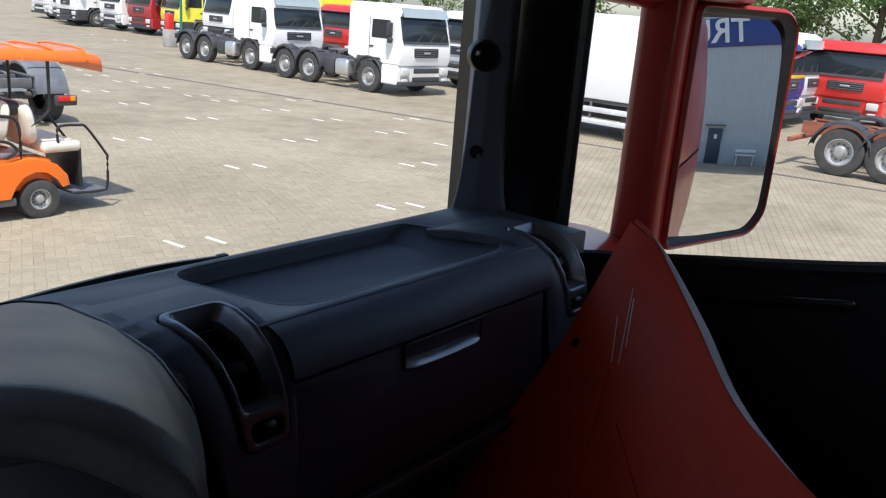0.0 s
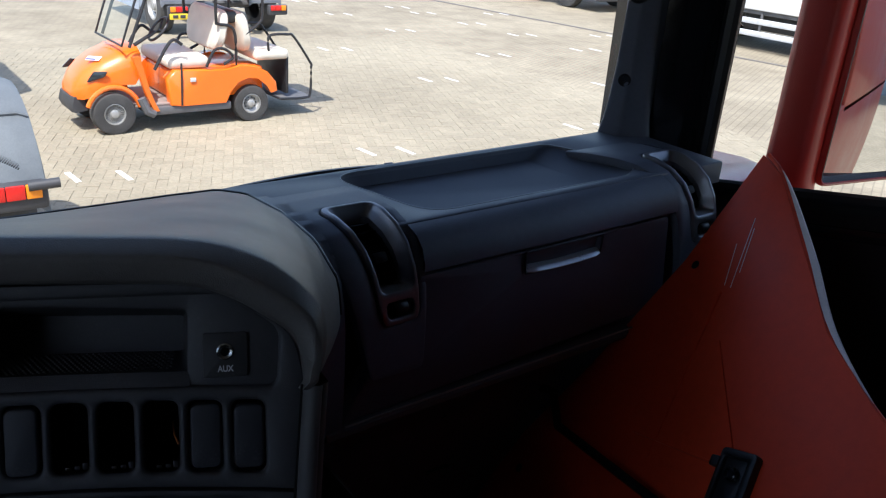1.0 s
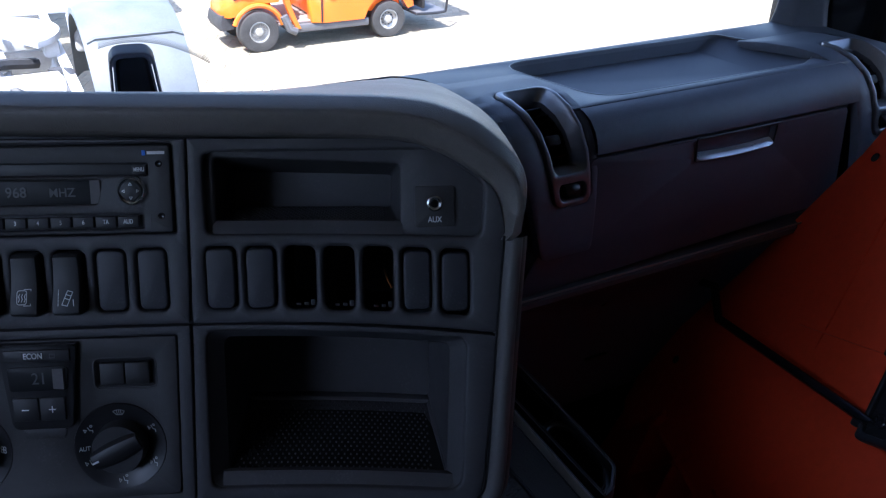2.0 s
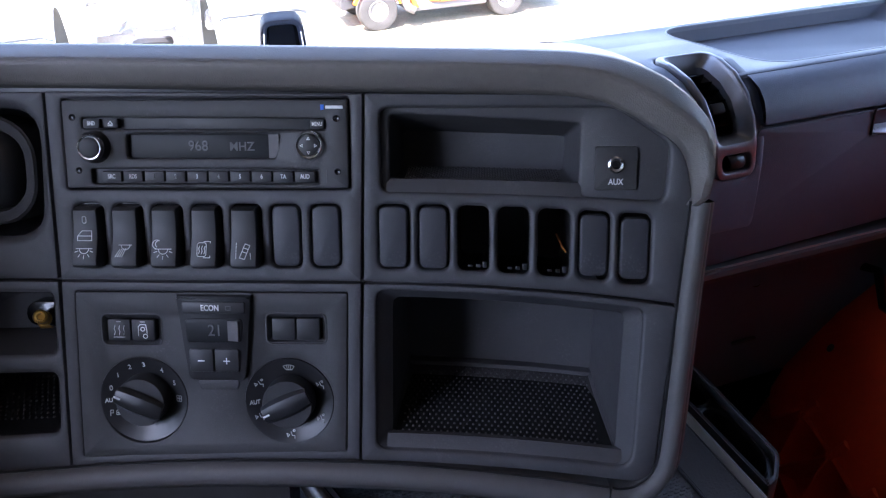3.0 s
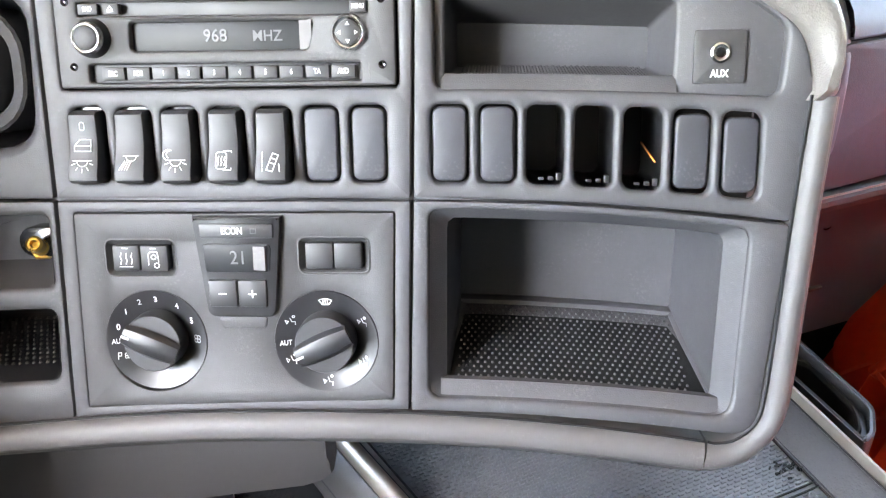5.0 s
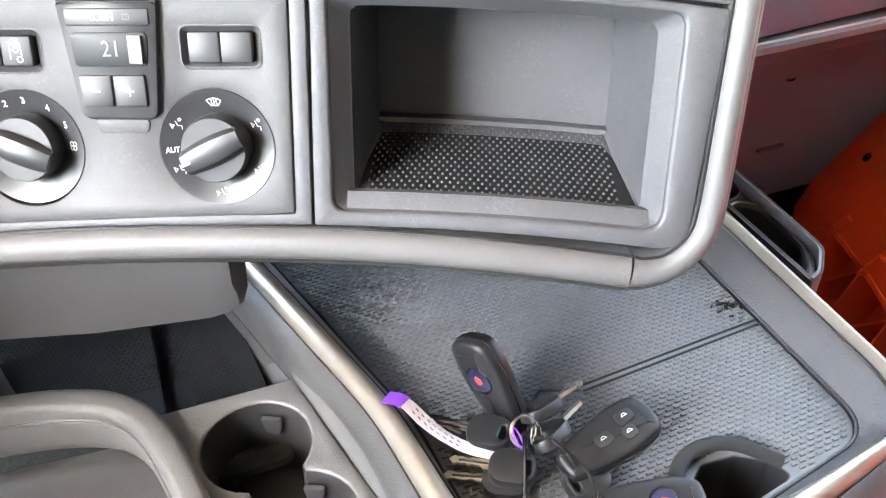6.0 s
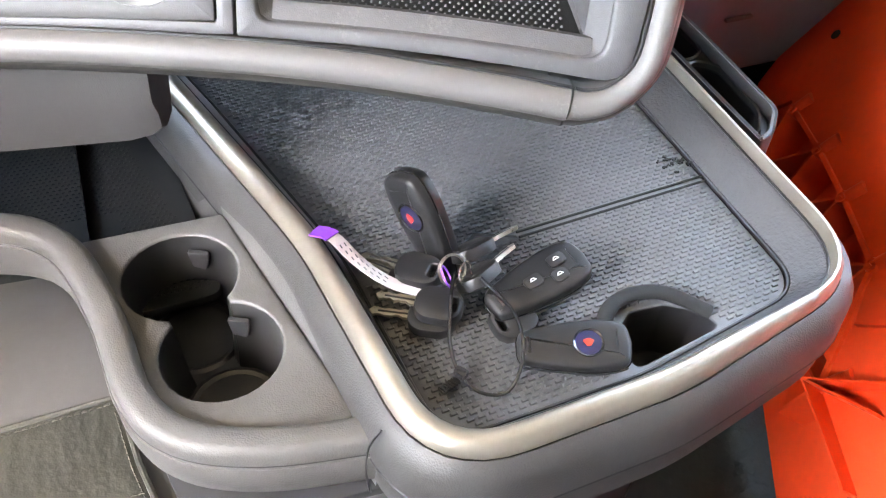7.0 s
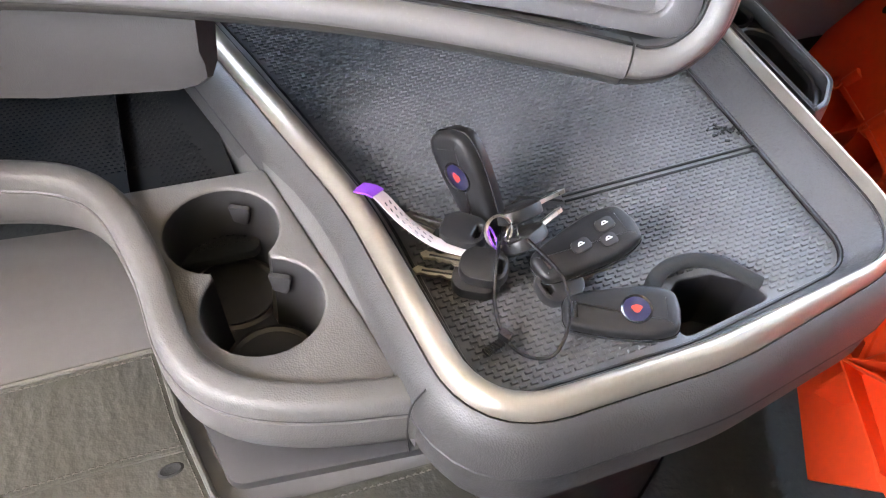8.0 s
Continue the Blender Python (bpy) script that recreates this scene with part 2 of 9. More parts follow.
def rbox(bm, c, size, bev=0.002, m=None, seg=2):
    """A box with rounded edges."""
    g = bmesh.ops.create_cube(bm, size=1.0)
    vs = g["verts"]
    for v in vs:
        v.co = Vector((v.co.x * size[0], v.co.y * size[1], v.co.z * size[2]))
    if bev > 0:
        es = list({e for v in vs for e in v.link_edges})
        r = bmesh.ops.bevel(bm, geom=es, offset=bev, segments=seg, profile=0.5, affect="EDGES")
        vs = list({v for f in r["faces"] for v in f.verts} | {v for v in vs if v.is_valid})
    mm = Matrix.Translation(c) @ (m if m is not None else Matrix())
    for v in vs:
        v.co = mm @ v.co
    return vs


def lathe(bm, prof, m=None, n=32, cap0=True, cap1=True):
    """Turns a profile of (radius, height) about z."""
    m = m if m is not None else Matrix()
    rows = [[m @ Vector((r * math.cos(2 * math.pi * i / n), r * math.sin(2 * math.pi * i / n), z)) for i in range(n)] for r, z in prof]
    loft(bm, rows, cap0=cap0, cap1=cap1)


def tube(bm, path, r, n=10, closed=False, up=(0, 0, 1), flat=1.0):
    """A round bar along a path; flat squeezes it along its upper direction."""
    pts = [Vector(p) for p in path]
    rows, k = [], len(pts)
    for i, p in enumerate(pts):
        a = pts[i - 1] if (i or closed) else p
        b = pts[(i + 1) % k] if (i < k - 1 or closed) else p
        t = (b - a).normalized()
        s = t.cross(Vector(up))
        if s.length < 1e-4:
            s = t.cross(Vector((1, 0, 0)))
        s.normalize()
        u = s.cross(t)
        rad = r[i] if isinstance(r, (list, tuple)) else r
        rows.append([p + s * rad * math.cos(2 * math.pi * j / n) + u * rad * flat * math.sin(2 * math.pi * j / n) for j in range(n)])
    if closed:
        rows.append(rows[0])
        loft(bm, rows)
        bmesh.ops.remove_doubles(bm, verts=bm.verts, dist=1e-6)
    else:
        loft(bm, rows, cap0=True, cap1=True)


def smooth_path(pts, n=6):
    """A curve through the points."""
    p = [Vector(q) for q in pts]
    p = [p[0] * 2 - p[1]] + p + [p[-1] * 2 - p[-2]]
    out = []
    for i in range(1, len(p) - 2):
        for j in range(n):
            t = j / n
            out.append(0.5 * (2 * p[i] + (p[i + 1] - p[i - 1]) * t + (2 * p[i - 1] - 5 * p[i] + 4 * p[i + 1] - p[i + 2]) * t * t
                              + (3 * p[i] - p[i - 1] - 3 * p[i + 1] + p[i + 2]) * t ** 3))
    out.append(p[-2])
    return out


def sweep(bm, path, prof, frame_of, cap=True):
    """Carries a profile of (a, b) along a path; frame_of(i) gives the two directions at path point i."""
    rows = []
    for i, p in enumerate(path):
        da, db = frame_of(i)
        rows.append([Vector(p) + da * a + db * b for a, b in prof])
    loft(bm, rows, cap0=cap, cap1=cap)


def strokes(bm, lines, w, z):
    """Thin raised lines for printed symbols."""
    for ln in lines:
        for (x0, y0), (x1, y1) in zip(ln, ln[1:]):
            d = Vector((x1 - x0, y1 - y0))
            if d.length < 1e-7:
                continue
            d.normalize()
            nx, ny = -d.y * w / 2, d.x * w / 2
            ex, ey = d.x * w / 2, d.y * w / 2
            q = [(x0 - ex + nx, y0 - ey + ny), (x0 - ex - nx, y0 - ey - ny), (x1 + ex - nx, y1 + ey - ny), (x1 + ex + nx, y1 + ey + ny)]
            lo = [bm.verts.new((*p, z - 0.0002)) for p in q]
            hi = [bm.verts.new((*p, z)) for p in q]
            bm.faces.new(hi)
            for i in range(4):
                bm.faces.new((lo[i], lo[(i + 1) % 4], hi[(i + 1) % 4], hi[i]))


def arc(cx, cy, r, a0, a1, n=10):
    return [(cx + r * math.cos(radians(a0 + (a1 - a0) * i / n)), cy + r * math.sin(radians(a0 + (a1 - a0) * i / n))) for i in range(n + 1)]


def text(name, body, size, material, parent, m, narrow=1.0, bold=0.0):
    """Lettering as a thin mesh, centred at the pose m."""
    cu = bpy.data.curves.new(name, "FONT")
    cu.body, cu.size, cu.extrude, cu.offset = body, size, 0.0001 * size / 0.004, bold
    cu.align_x, cu.align_y = "CENTER", "CENTER"
    tmp = new("tmp_text", cu)
    bpy.context.view_layer.update()
    me = bpy.data.meshes.new_from_object(tmp.evaluated_get(bpy.context.evaluated_depsgraph_get()))
    bpy.data.objects.remove(tmp)
    me.transform(Matrix.Diagonal((narrow, 1, 1, 1)))
    me.materials.clear()
    me.materials.append(material)
    ob = new(name, me)
    ob.parent = parent
    ob.matrix_local = m
    return ob


def basis(o, x, y, z):
    m = Matrix((Vector(x), Vector(y), Vector(z))).transposed().to_4x4()
    m.translation = Vector(o)
    return m


# ---- the cab ----
def prism_x(bm, prof, x0, x1):
    """A body of constant (y, z) profile between two x."""
    loft(bm, [[(x0, y, z) for y, z in prof], [(x1, y, z) for y, z in prof]], cap0=True, cap1=True)


def shell(name, label, category, bm, material):
    ob = part(name, bm, material)
    return tagged(ob, label, category, kind="structure")


bm = bmesh.new()
rbox(bm, (0.0, -0.45, 1.835), (2.34, 2.6, 0.05), 0.004)
shell("floor", "blue-grey grained rubber cab floor", "floor", bm, CARPET)
bm = bmesh.new()
rbox(bm, (0.0, -0.45, 3.42), (2.34, 2.5, 0.05), 0.01)
shell("ceiling", "grey fabric cab headliner", "ceiling", bm, HEADLINER)
bm = bmesh.new()
rbox(bm, (0.0, -1.70, 2.6), (2.34, 0.05, 1.7), 0.01)
shell("wall_rear", "dark grey fabric rear cab wall", "wall", bm, REARFAB)
bm = bmesh.new()
rbox(bm, (0.0, 0.64, 2.09), (2.2, 0.06, 0.56), 0.01)
shell("wall_front", "black bulkhead under the windscreen", "wall", bm, BLACK)
bm = bmesh.new()
rbox(bm, (0.0, 0.545, 3.405), (2.3, 0.10, 0.05), 0.01)
shell("wall_header", "grey fabric header over the windscreen", "wall", bm, HEADLINER)

# panels added at both sides to close light leaks into the footwell
for name_, x_ in (("wall_light_stop_right", 1.115), ("wall_light_stop_left", -1.195)):
    bm = bmesh.new()
    rbox(bm, (x_, 0.575, 2.10), (0.09, 0.25, 0.56), 0.008)
    shell(name_, "black panel added beside the footwell to stop light", "wall", bm, BLACK)


def door_wall(name, x, sx, label, post=-0.60, front=None, head=3.255, sill=2.50):
    """A door with its window opening: lower panel, rear post, upper rail."""
    door = thing(name, label, "door", kind="structure")
    bm = bmesh.new()
    prof = [(0.46, 1.86), (0.46, 2.38), (0.30, 2.428), (0.12, 2.465), (-0.145, 2.522), (post, 2.56), (post, 3.42), (-1.68, 3.42), (-1.68, 1.86)]
    if front is not None:
        prof = [(0.46, 1.86), (0.46, 3.42), (front, 3.42), (front, sill), (post, sill), (post, 3.42), (-1.68, 3.42), (-1.68, 1.86)]
    rows = []
    for d, e in ((0.0, 0.0), (0.012, -0.012), (0.07, -0.012), (0.085, 0.0)):
        rows.append([(x + sx * d, y, z - (0.012 if (e == 0 and 2.3 < z < 2.6) else 0)) for y, z in prof])
    loft(bm, rows, cap0=True, cap1=True)
    part("door_panel", bm, BLACK, door, "black plastic door lining")
    bm = bmesh.new()
    if front is not None:
        path = [(x + sx * 0.018, y, sill + 0.004) for y in (front - 0.02, (front + post) / 2, post + 0.02)]
    else:
        path = [(x + sx * 0.018, y, z + 0.004) for y, z in ((0.40, 2.40), (0.30, 2.428), (0.12, 2.465), (-0.145, 2.522), (post, 2.56))]
    tube(bm, smooth_path(path), 0.011, 8)
    part("window_seal", bm, BLACK, door, "black rubber window seal")
    bm = bmesh.new()
    slab(bm, [(a - 0.06, b) for a, b in rrect(0, 0, 0.36, 0.018, 0.009)], 0, 0.006, 0.002)
    for v in bm.verts:
        a, b, c = v.co
        v.co = (x - sx * (c - 0.001), -a, 2.452 + 0.22 * a + b)
    part("sill_groove", bm, GLOSS, door)
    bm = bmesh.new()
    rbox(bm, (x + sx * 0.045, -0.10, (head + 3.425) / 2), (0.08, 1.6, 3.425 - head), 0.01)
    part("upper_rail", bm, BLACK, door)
    return door


# the passenger's upper rail is deepened, out of view, to hold back sky light
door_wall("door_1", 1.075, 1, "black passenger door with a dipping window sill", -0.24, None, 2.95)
door_wall("door_2", -1.15, -1, "black driver door with a large window", -0.94, -0.20, 3.36, 2.66)


def pillar_thing(sx):
    p = thing("pillar", "dark blue-grey plastic windscreen pillar cover", "pillar", kind="structure")
    bm = bmesh.new()
    # a curved column that flares out to its foot
    rows = []
    for z, grow in ((2.485, 0.062), (2.505, 0.042), (2.53, 0.028), (2.56, 0.018), (2.60, 0.010), (2.66, 0.004), (2.75, 0.0), (3.0, -0.004), (3.42, -0.02)):
        lp = rpoly([(0.966 - grow * 0.9, 0.404 - grow * 0.2), (0.971 - grow * 0.9, 0.384 - grow * 0.6), (0.994 - grow * 0.3, 0.368 - grow * 0.8), (1.022, 0.374), (1.05, 0.42), (1.04, 0.47)], [0.006, 0.012, 0.014, 0.006, 0.008, 0.008], 6)
        rows.append([(sx * x, y, z) for x, y in lp])
    loft(bm, rows, cap0=True, cap1=True)
    part("cover", bm, DASH, p, angle=60)
    bm = bmesh.new()
    rows = []
    for z, g in ((2.36, 0.0), (2.52, 0.0), (3.42, -0.01)):
        rows.append([(sx * x, y, z) for x, y in ((1.018, 0.372), (1.045, 0.332 + g), (1.085, 0.312 + g), (1.125, 0.318 + g), (1.17, 0.38), (1.17, 0.50), (1.05, 0.50))])
    loft(bm, rows, cap0=True, cap1=True)
    part("door_seal_post", bm, GLOSS, p, "glossy black inner door post")
    bm = bmesh.new()
    tube(bm, [(sx * 1.075, 0.300, z) for z in (2.42, 2.6, 2.9, 3.3)], 0.012, 8)
    part("seal_strip", bm, BLACK, p, "black rubber seal strip")
    return p


pr = pillar_thing(1)
pl = pillar_thing(-1)
face = basis((0.9605, 0.3835, 2.590), (0.53, -0.85, 0), (0, 0, 1), (-0.85, -0.53, 0))
bm = bmesh.new()
lathe(bm, [(0.0001, 0.0030), (0.0075, 0.0032), (0.0085, 0.0045), (0.0095, 0.0035), (0.0098, -0.006)], None, 24)
o = part("screw_hole", bm, GLOSS, pr)
o.matrix_local = face
bm = bmesh.new()
lathe(bm, [(0.0001, 0.0035), (0.0165, 0.0045), (0.0185, 0.0085), (0.0210, 0.0085), (0.0225, 0.004), (0.0228, -0.014)], None, 32)
o = part("tweeter", bm, BLACK, pr, "round black tweeter grille")
o.matrix_local = basis((0.966, 0.388, 2.723), (0.74, -0.67, 0), (0, 0, 1), (-0.67, -0.74, 0))
bm = bmesh.new()
lathe(bm, [(0.0001, 0.0062), (0.0140, 0.0060), (0.0160, 0.0045)], None, 28, cap0=True, cap1=False)
o = part("tweeter_mesh", bm, GLOSS, pr)
o.matrix_local = basis((0.966, 0.388, 2.723), (0.74, -0.67, 0), (0, 0, 1), (-0.67, -0.74, 0))

# windscreen, curved in plan
screen = thing("windscreen", "clear curved windscreen", "windscreen", kind="structure")


def screen_y(x, z):
    return 0.665 - 0.235 * (abs(x) / 0.97) ** 2.4 - 0.10 * (z - 2.4)


bm = bmesh.new()
loft(bm, [[(x / 10, screen_y(x / 10, z), z) for x in range(-10, 11)] for z in (2.36, 2.7, 3.0, 3.40)], closed=False)
pane = part("pane", bm, CLEAR, screen)
pane.visible_shadow = False
bm = bmesh.new()
tube(bm, [(x / 10, screen_y(x / 10, 2.36) - 0.004, 2.372) for x in range(-10, 11)], 0.014, 8)
part("lower_seal", bm, BLACK, screen, "black rubber windscreen seal")
side_glass = thing("window_1", "clear door window", "window", kind="structure")
bm = bmesh.new()
loft(bm, [[(1.118, y, z) for y in (0.40, 0.0, -0.60)] for z in (2.38, 3.3)], closed=False)
pane = part("pane", bm, CLEAR, side_glass)
pane.visible_shadow = False

# sensor housing behind the foot of the windscreen
sens = thing("sensor_housing", "black rounded sensor housing behind the windscreen", "sensor", pose(0.072, 0.632, 2.462, 90 + 6, 0, -8))
bm = bmesh.new()
lp = rpoly([(-0.034, -0.05), (0.034, -0.05), (0.026, 0.052), (-0.026, 0.052)], [0.004, 0.004, 0.018, 0.018])
plate(bm, lp, [inset(lp, 0.008)], 0.022, 0.03, 0.004, 0.003)
part("cover", bm, DASH, sens)
bm = bmesh.new()
slab(bm, inset(lp, 0.007), -0.01, 0.004, 0.001)
part("lens", bm, GLOSS, sens)
bm = bmesh.new()
for i in range(60):
    for j in range(5):
        a = -0.036 + 0.0022 * i + 0.0011 * (j % 2)
        r = 0.00085 - 0.00012 * j
        lathe(bm, [(r, -0.012), (r, -0.010)], Matrix.Translation((a, 0.0535 + 0.0020 * j - 4.0 * a * a, 0)), 6)
tagged(part("dot_border", bm, BLACK, sens, "black printed dots"), kind="stuff")

# wiper along the windscreen's foot, outside
wiper = thing("wiper_blade", "black wiper blade lying along the windscreen", "wiper")
bm = bmesh.new()
pts = smooth_path([(0.34, 0.715, 2.372), (0.44, 0.70, 2.384), (0.53, 0.69, 2.394), (0.63, 0.68, 2.400), (0.74, 0.665, 2.400)], 5)
tube(bm, pts, 0.006, 6)
part("rail", bm, BLACK, wiper)
bm = bmesh.new()
rbox(bm, (0.735, 0.668, 2.402), (0.018, 0.012, 0.009), 0.003)
part("clip", bm, BLACK, wiper)

# red cab skin outside the passenger door
skin = thing("cab_side", "dark red painted outer cab side", "cab", kind="structure")
bm = bmesh.new()
rbox(bm, (1.20, -0.92, 1.80), (0.04, 2.60, 1.20), 0.015)
part("lower_skin", bm, REDOUT, skin)
bm = bmesh.new()
rbox(bm, (1.20, -1.41, 2.9), (0.04, 1.60, 1.1), 0.015)
part("upper_skin", bm, REDOUT, skin)
bm = bmesh.new()
rbox(bm, (-1.27, -0.52, 1.50), (0.04, 2.40, 2.0), 0.015)
part("driver_side_skin", bm, REDOUT, skin)
bm = bmesh.new()
rbox(bm, (0.0, 0.76, 1.40), (2.36, 0.05, 1.70), 0.02)
part("front_skin", bm, REDOUT, skin)
bm = bmesh.new()
rbox(bm, (1.20, -0.92, 0.90), (0.04, 2.60, 0.62), 0.015)
part("step_skirt", bm, REDOUT, skin)
bm = bmesh.new()
rows = []
for z, g in ((2.05, 0.03), (2.25, 0.03), (2.36, 0.02), (2.405, 0.0), (2.42, -0.04)):
    rows.append([(x, y, z) for x, y in ((1.16, 0.62), (1.16, 0.30), (1.24 + g, 0.26 - g), (1.36 + g, 0.30 - g), (1.38 + g, 0.40), (1.30, 0.58 + g))])
loft(bm, rows, cap0=True, cap1=True)
part("corner_panel", bm, REDOUT, skin, "red cab corner deflector")


# ---- door mirror ----
mir = thing("door_mirror", "red truck door mirror on a broad red arm", "mirror")
bm = bmesh.new()
rows = []
for z, w in ((2.37, 0.050), (2.42, 0.044), (2.50, 0.0425), (2.75, 0.0425), (2.83, 0.044)):
    rows.append([(1.35 + a, 0.309 + b, z) for a, b in rrect(0, 0, 0.055, w * 2, 0.02)])
loft(bm, rows, cap0=True, cap1=True)
part("arm", bm, REDOUT, mir, "broad red mirror arm")
bm = bmesh.new()
tube(bm, [(1.36, 0.31, 2.835), (1.28, 0.36, 2.84), (1.12, 0.47, 2.86)], 0.03, 12)
part("upper_arm", bm, REDOUT, mir)
MN = Vector((-0.462, -0.887, 0.0)).normalized()
MT = Vector((0.887, -0.462, 0.0)).normalized()
MM = basis((1.462, 0.222, 2.616), MT, (0, 0, 1), MN)
lp = rpoly([(-0.108, -0.214), (0.085, -0.190), (0.112, -0.15), (0.113, 0.178), (0.085, 0.207), (-0.108, 0.207)], [0.02, 0.04, 0.06, 0.05, 0.04, 0.02])
bm = bmesh.new()
rows = [at(inset(lp, 0.0075), 0.012), at(inset(lp, 0.004), 0.017), at(inset(lp, -0.002), 0.010), at(inset(lp, -0.003), -0.02), at(inset(lp, 0.012), -0.07), at(inset(lp, 0.04), -0.09)]
loft(bm, rows, cap1=True)
o = part("housing", bm, REDOUT, mir, "red mirror housing")
o.matrix_local = MM
bm = bmesh.new()
glass_lp = [(x - (0.017 if x > 0 else 0.0), y * 0.975) for x, y in inset(lp, 0.0095)]
loft(bm, [at(inset(lp, 0.0060), 0.0145), at(inset(lp, 0.0085), 0.0135), at(inset(glass_lp, -0.001), 0.0095), at(glass_lp, 0.006), at(inset(glass_lp, 0.0005), -0.035)], cap1=True)
o = part("bezel", bm, BLACK, mir, "black mirror bezel")
o.matrix_local = MM
bm = bmesh.new()
def even(loop, n):
    """The same outline with evenly spaced points."""
    pts = [Vector(p) for p in loop] + [Vector(loop[0])]
    ln = [(q - p).length for p, q in zip(pts, pts[1:])]
    out, tot = [], sum(ln)
    for i in range(n):
        d, k = tot * i / n, 0
        while d > ln[k]:
            d -= ln[k]
            k += 1
        out.append(tuple(pts[k].lerp(pts[k + 1], d / ln[k])))
    return out


lp2 = even(glass_lp, 128)
R_MIR = 1.6
cen = bm.verts.new((0, 0, 0.010))
rows = []
for k in range(1, 25):
    rows.append([(x * k / 24, y * k / 24, 0.010 - ((x * k / 24) ** 2 + (y * k / 24) ** 2) / (2 * R_MIR)) for x, y in lp2])
rr = loft(bm, rows)
for i in range(len(lp2)):
    bm.faces.new((cen, rr[0][i], rr[0][(i + 1) % len(lp2)]))
MIRROR = mat("mirror_glass", (0.80, 0.82, 0.82), 0.0, metal=1.0)
o = part("glass", bm, MIRROR, mir, "slightly convex mirror glass", angle=80)
o.matrix_local = MM @ pose(0, 0, 0.0025, -2.75, -6.5, 0)
bm = bmesh.new()
rbox(bm, (1.40, 0.262, 2.84), (0.16, 0.10, 0.03), 0.012)
part("top_cap", bm, REDOUT, mir)

# black sheet laid on the floor in place of the footwell's shade
shade_sheet = thing("footwell_shade_sheet", "black sheet added for the shade in the passenger footwell", "mat")
bm = bmesh.new()
slab(bm, rrect(0.73, 0.27, 0.66, 0.62, 0.03), 1.858, 1.868, 0.003)
part("sheet", bm, RUBBER2, shade_sheet)


# ---- centre instrument panel ----
PO = Vector((0.0, 0.0, 2.499))
PU = Vector((0.919, -0.395, 0.0)).normalized()
PN = Vector((-0.371, -0.864, 0.340)).normalized()
PN = (PN - PU * PN.dot(PU)).normalized()
PV = PN.cross(PU).normalized()
PM = basis(PO, PU, PV, PN)


def droop(u, v):
    """The panel's rows sag gently towards both ends."""
    if u > 0:
        return -0.012 * (u / 0.187) ** 2 * min(1.0, max(0.0, (0.11 - v) / 0.11))
    return -0.007 * (u / 0.195) ** 2 * min(1.0, max(0.0, -v / 0.12))


def sag(bm):
    for v in bm.verts:
        v.co.y += droop(v.co.x, v.co.y)


def spot(u, v, w=0.0, turn=0.0):
    return PM @ pose(u, v + droop(u, v), w, 0, 0, turn)


panel = thing("instrument_panel", "grey-black plastic centre dashboard panel with padded hood", "dashboard", PM, kind="structure")
SW = [-0.1715 + 0.0249 * i for i in range(7)]
SWR = [0.0200 + 0.0246 * i for i in range(7)]
slot = lambda u: rrect(u, 0.0290, 0.0195, 0.0405, 0.0048)


def fascia(name, outer, holes, z=0.0, thick=0.006, rim=0.0022):
    bm = bmesh.new()
    plate(bm, split(outer), [split(h) for h in holes], z, thick, 0.0010, rim)
    sag(bm)
    return part(name, bm, FASCIA, panel)


fascia("upper_fascia", rpoly([(-0.1926, 0.0009), (-0.0010, 0.0009), (0.0024, 0.1160), (-0.1930, 0.1180)], 0.0012), [rrect(-0.0945, 0.0858, 0.1776, 0.0556, 0.002)] + [slot(u) for u in SW], rim=0.0016)
fascia("lower_fascia", rpoly([(-0.1960, -0.1200), (-0.0042, -0.1180), (-0.0010, -0.0009), (-0.1928, -0.0009)], 0.0012), [rpoly([(-0.1875, -0.1133), (-0.0121, -0.1123), (-0.0091, -0.0064), (-0.1843, -0.0064)], 0.002)], rim=0.0008)
pocket = rpoly([(0.0125, 0.0565), (0.1845, 0.0565), (0.1870, 0.0880), (0.1540, 0.1075), (0.0125, 0.1075)], [0.006, 0.007, 0.012, 0.02, 0.006])
fascia("upper_fascia", rpoly([(0.0010, 0.0009), (0.1945, 0.0009), (0.2018, 0.0560), (0.1950, 0.0840), (0.1660, 0.1070), (0.1350, 0.1150), (0.0038, 0.1160)], [0.0015, 0.003, 0.02, 0.03, 0.05, 0.03, 0.0015]), [pocket] + [slot(u) for u in SWR], rim=0.0022)
binr = rpoly([(0.0075, -0.1105), (0.1705, -0.1105), (0.1745, -0.0055), (0.0090, -0.0055)], [0.007, 0.012, 0.006, 0.006])
fascia("lower_fascia", rpoly([(-0.0028, -0.1180), (0.1838, -0.1195), (0.1942, -0.0009), (0.0010, -0.0009)], [0.0015, 0.018, 0.002, 0.0015]), [binr], z=0.0006)
recL = rpoly([(-0.330, 0.028), (-0.203, 0.028), (-0.200, 0.108), (-0.330, 0.108)], 0.020)
shelfL = rpoly([(-0.330, -0.046), (-0.2005, -0.046), (-0.1995, -0.008), (-0.330, -0.008)], 0.004)
cubL = rpoly([(-0.330, -0.097), (-0.203, -0.097), (-0.201, -0.058), (-0.330, -0.058)], 0.006)
fascia("upper_fascia", rpoly([(-0.42, 0.0006), (-0.1945, 0.0009), (-0.1942, 0.1175), (-0.42, 0.118)], 0.0015), [recL], rim=0.006)
fascia("lower_fascia", rpoly([(-0.42, -0.116), (-0.1972, -0.1200), (-0.1947, -0.0009), (-0.42, -0.0006)], 0.0015), [shelfL, cubL], rim=0.003)
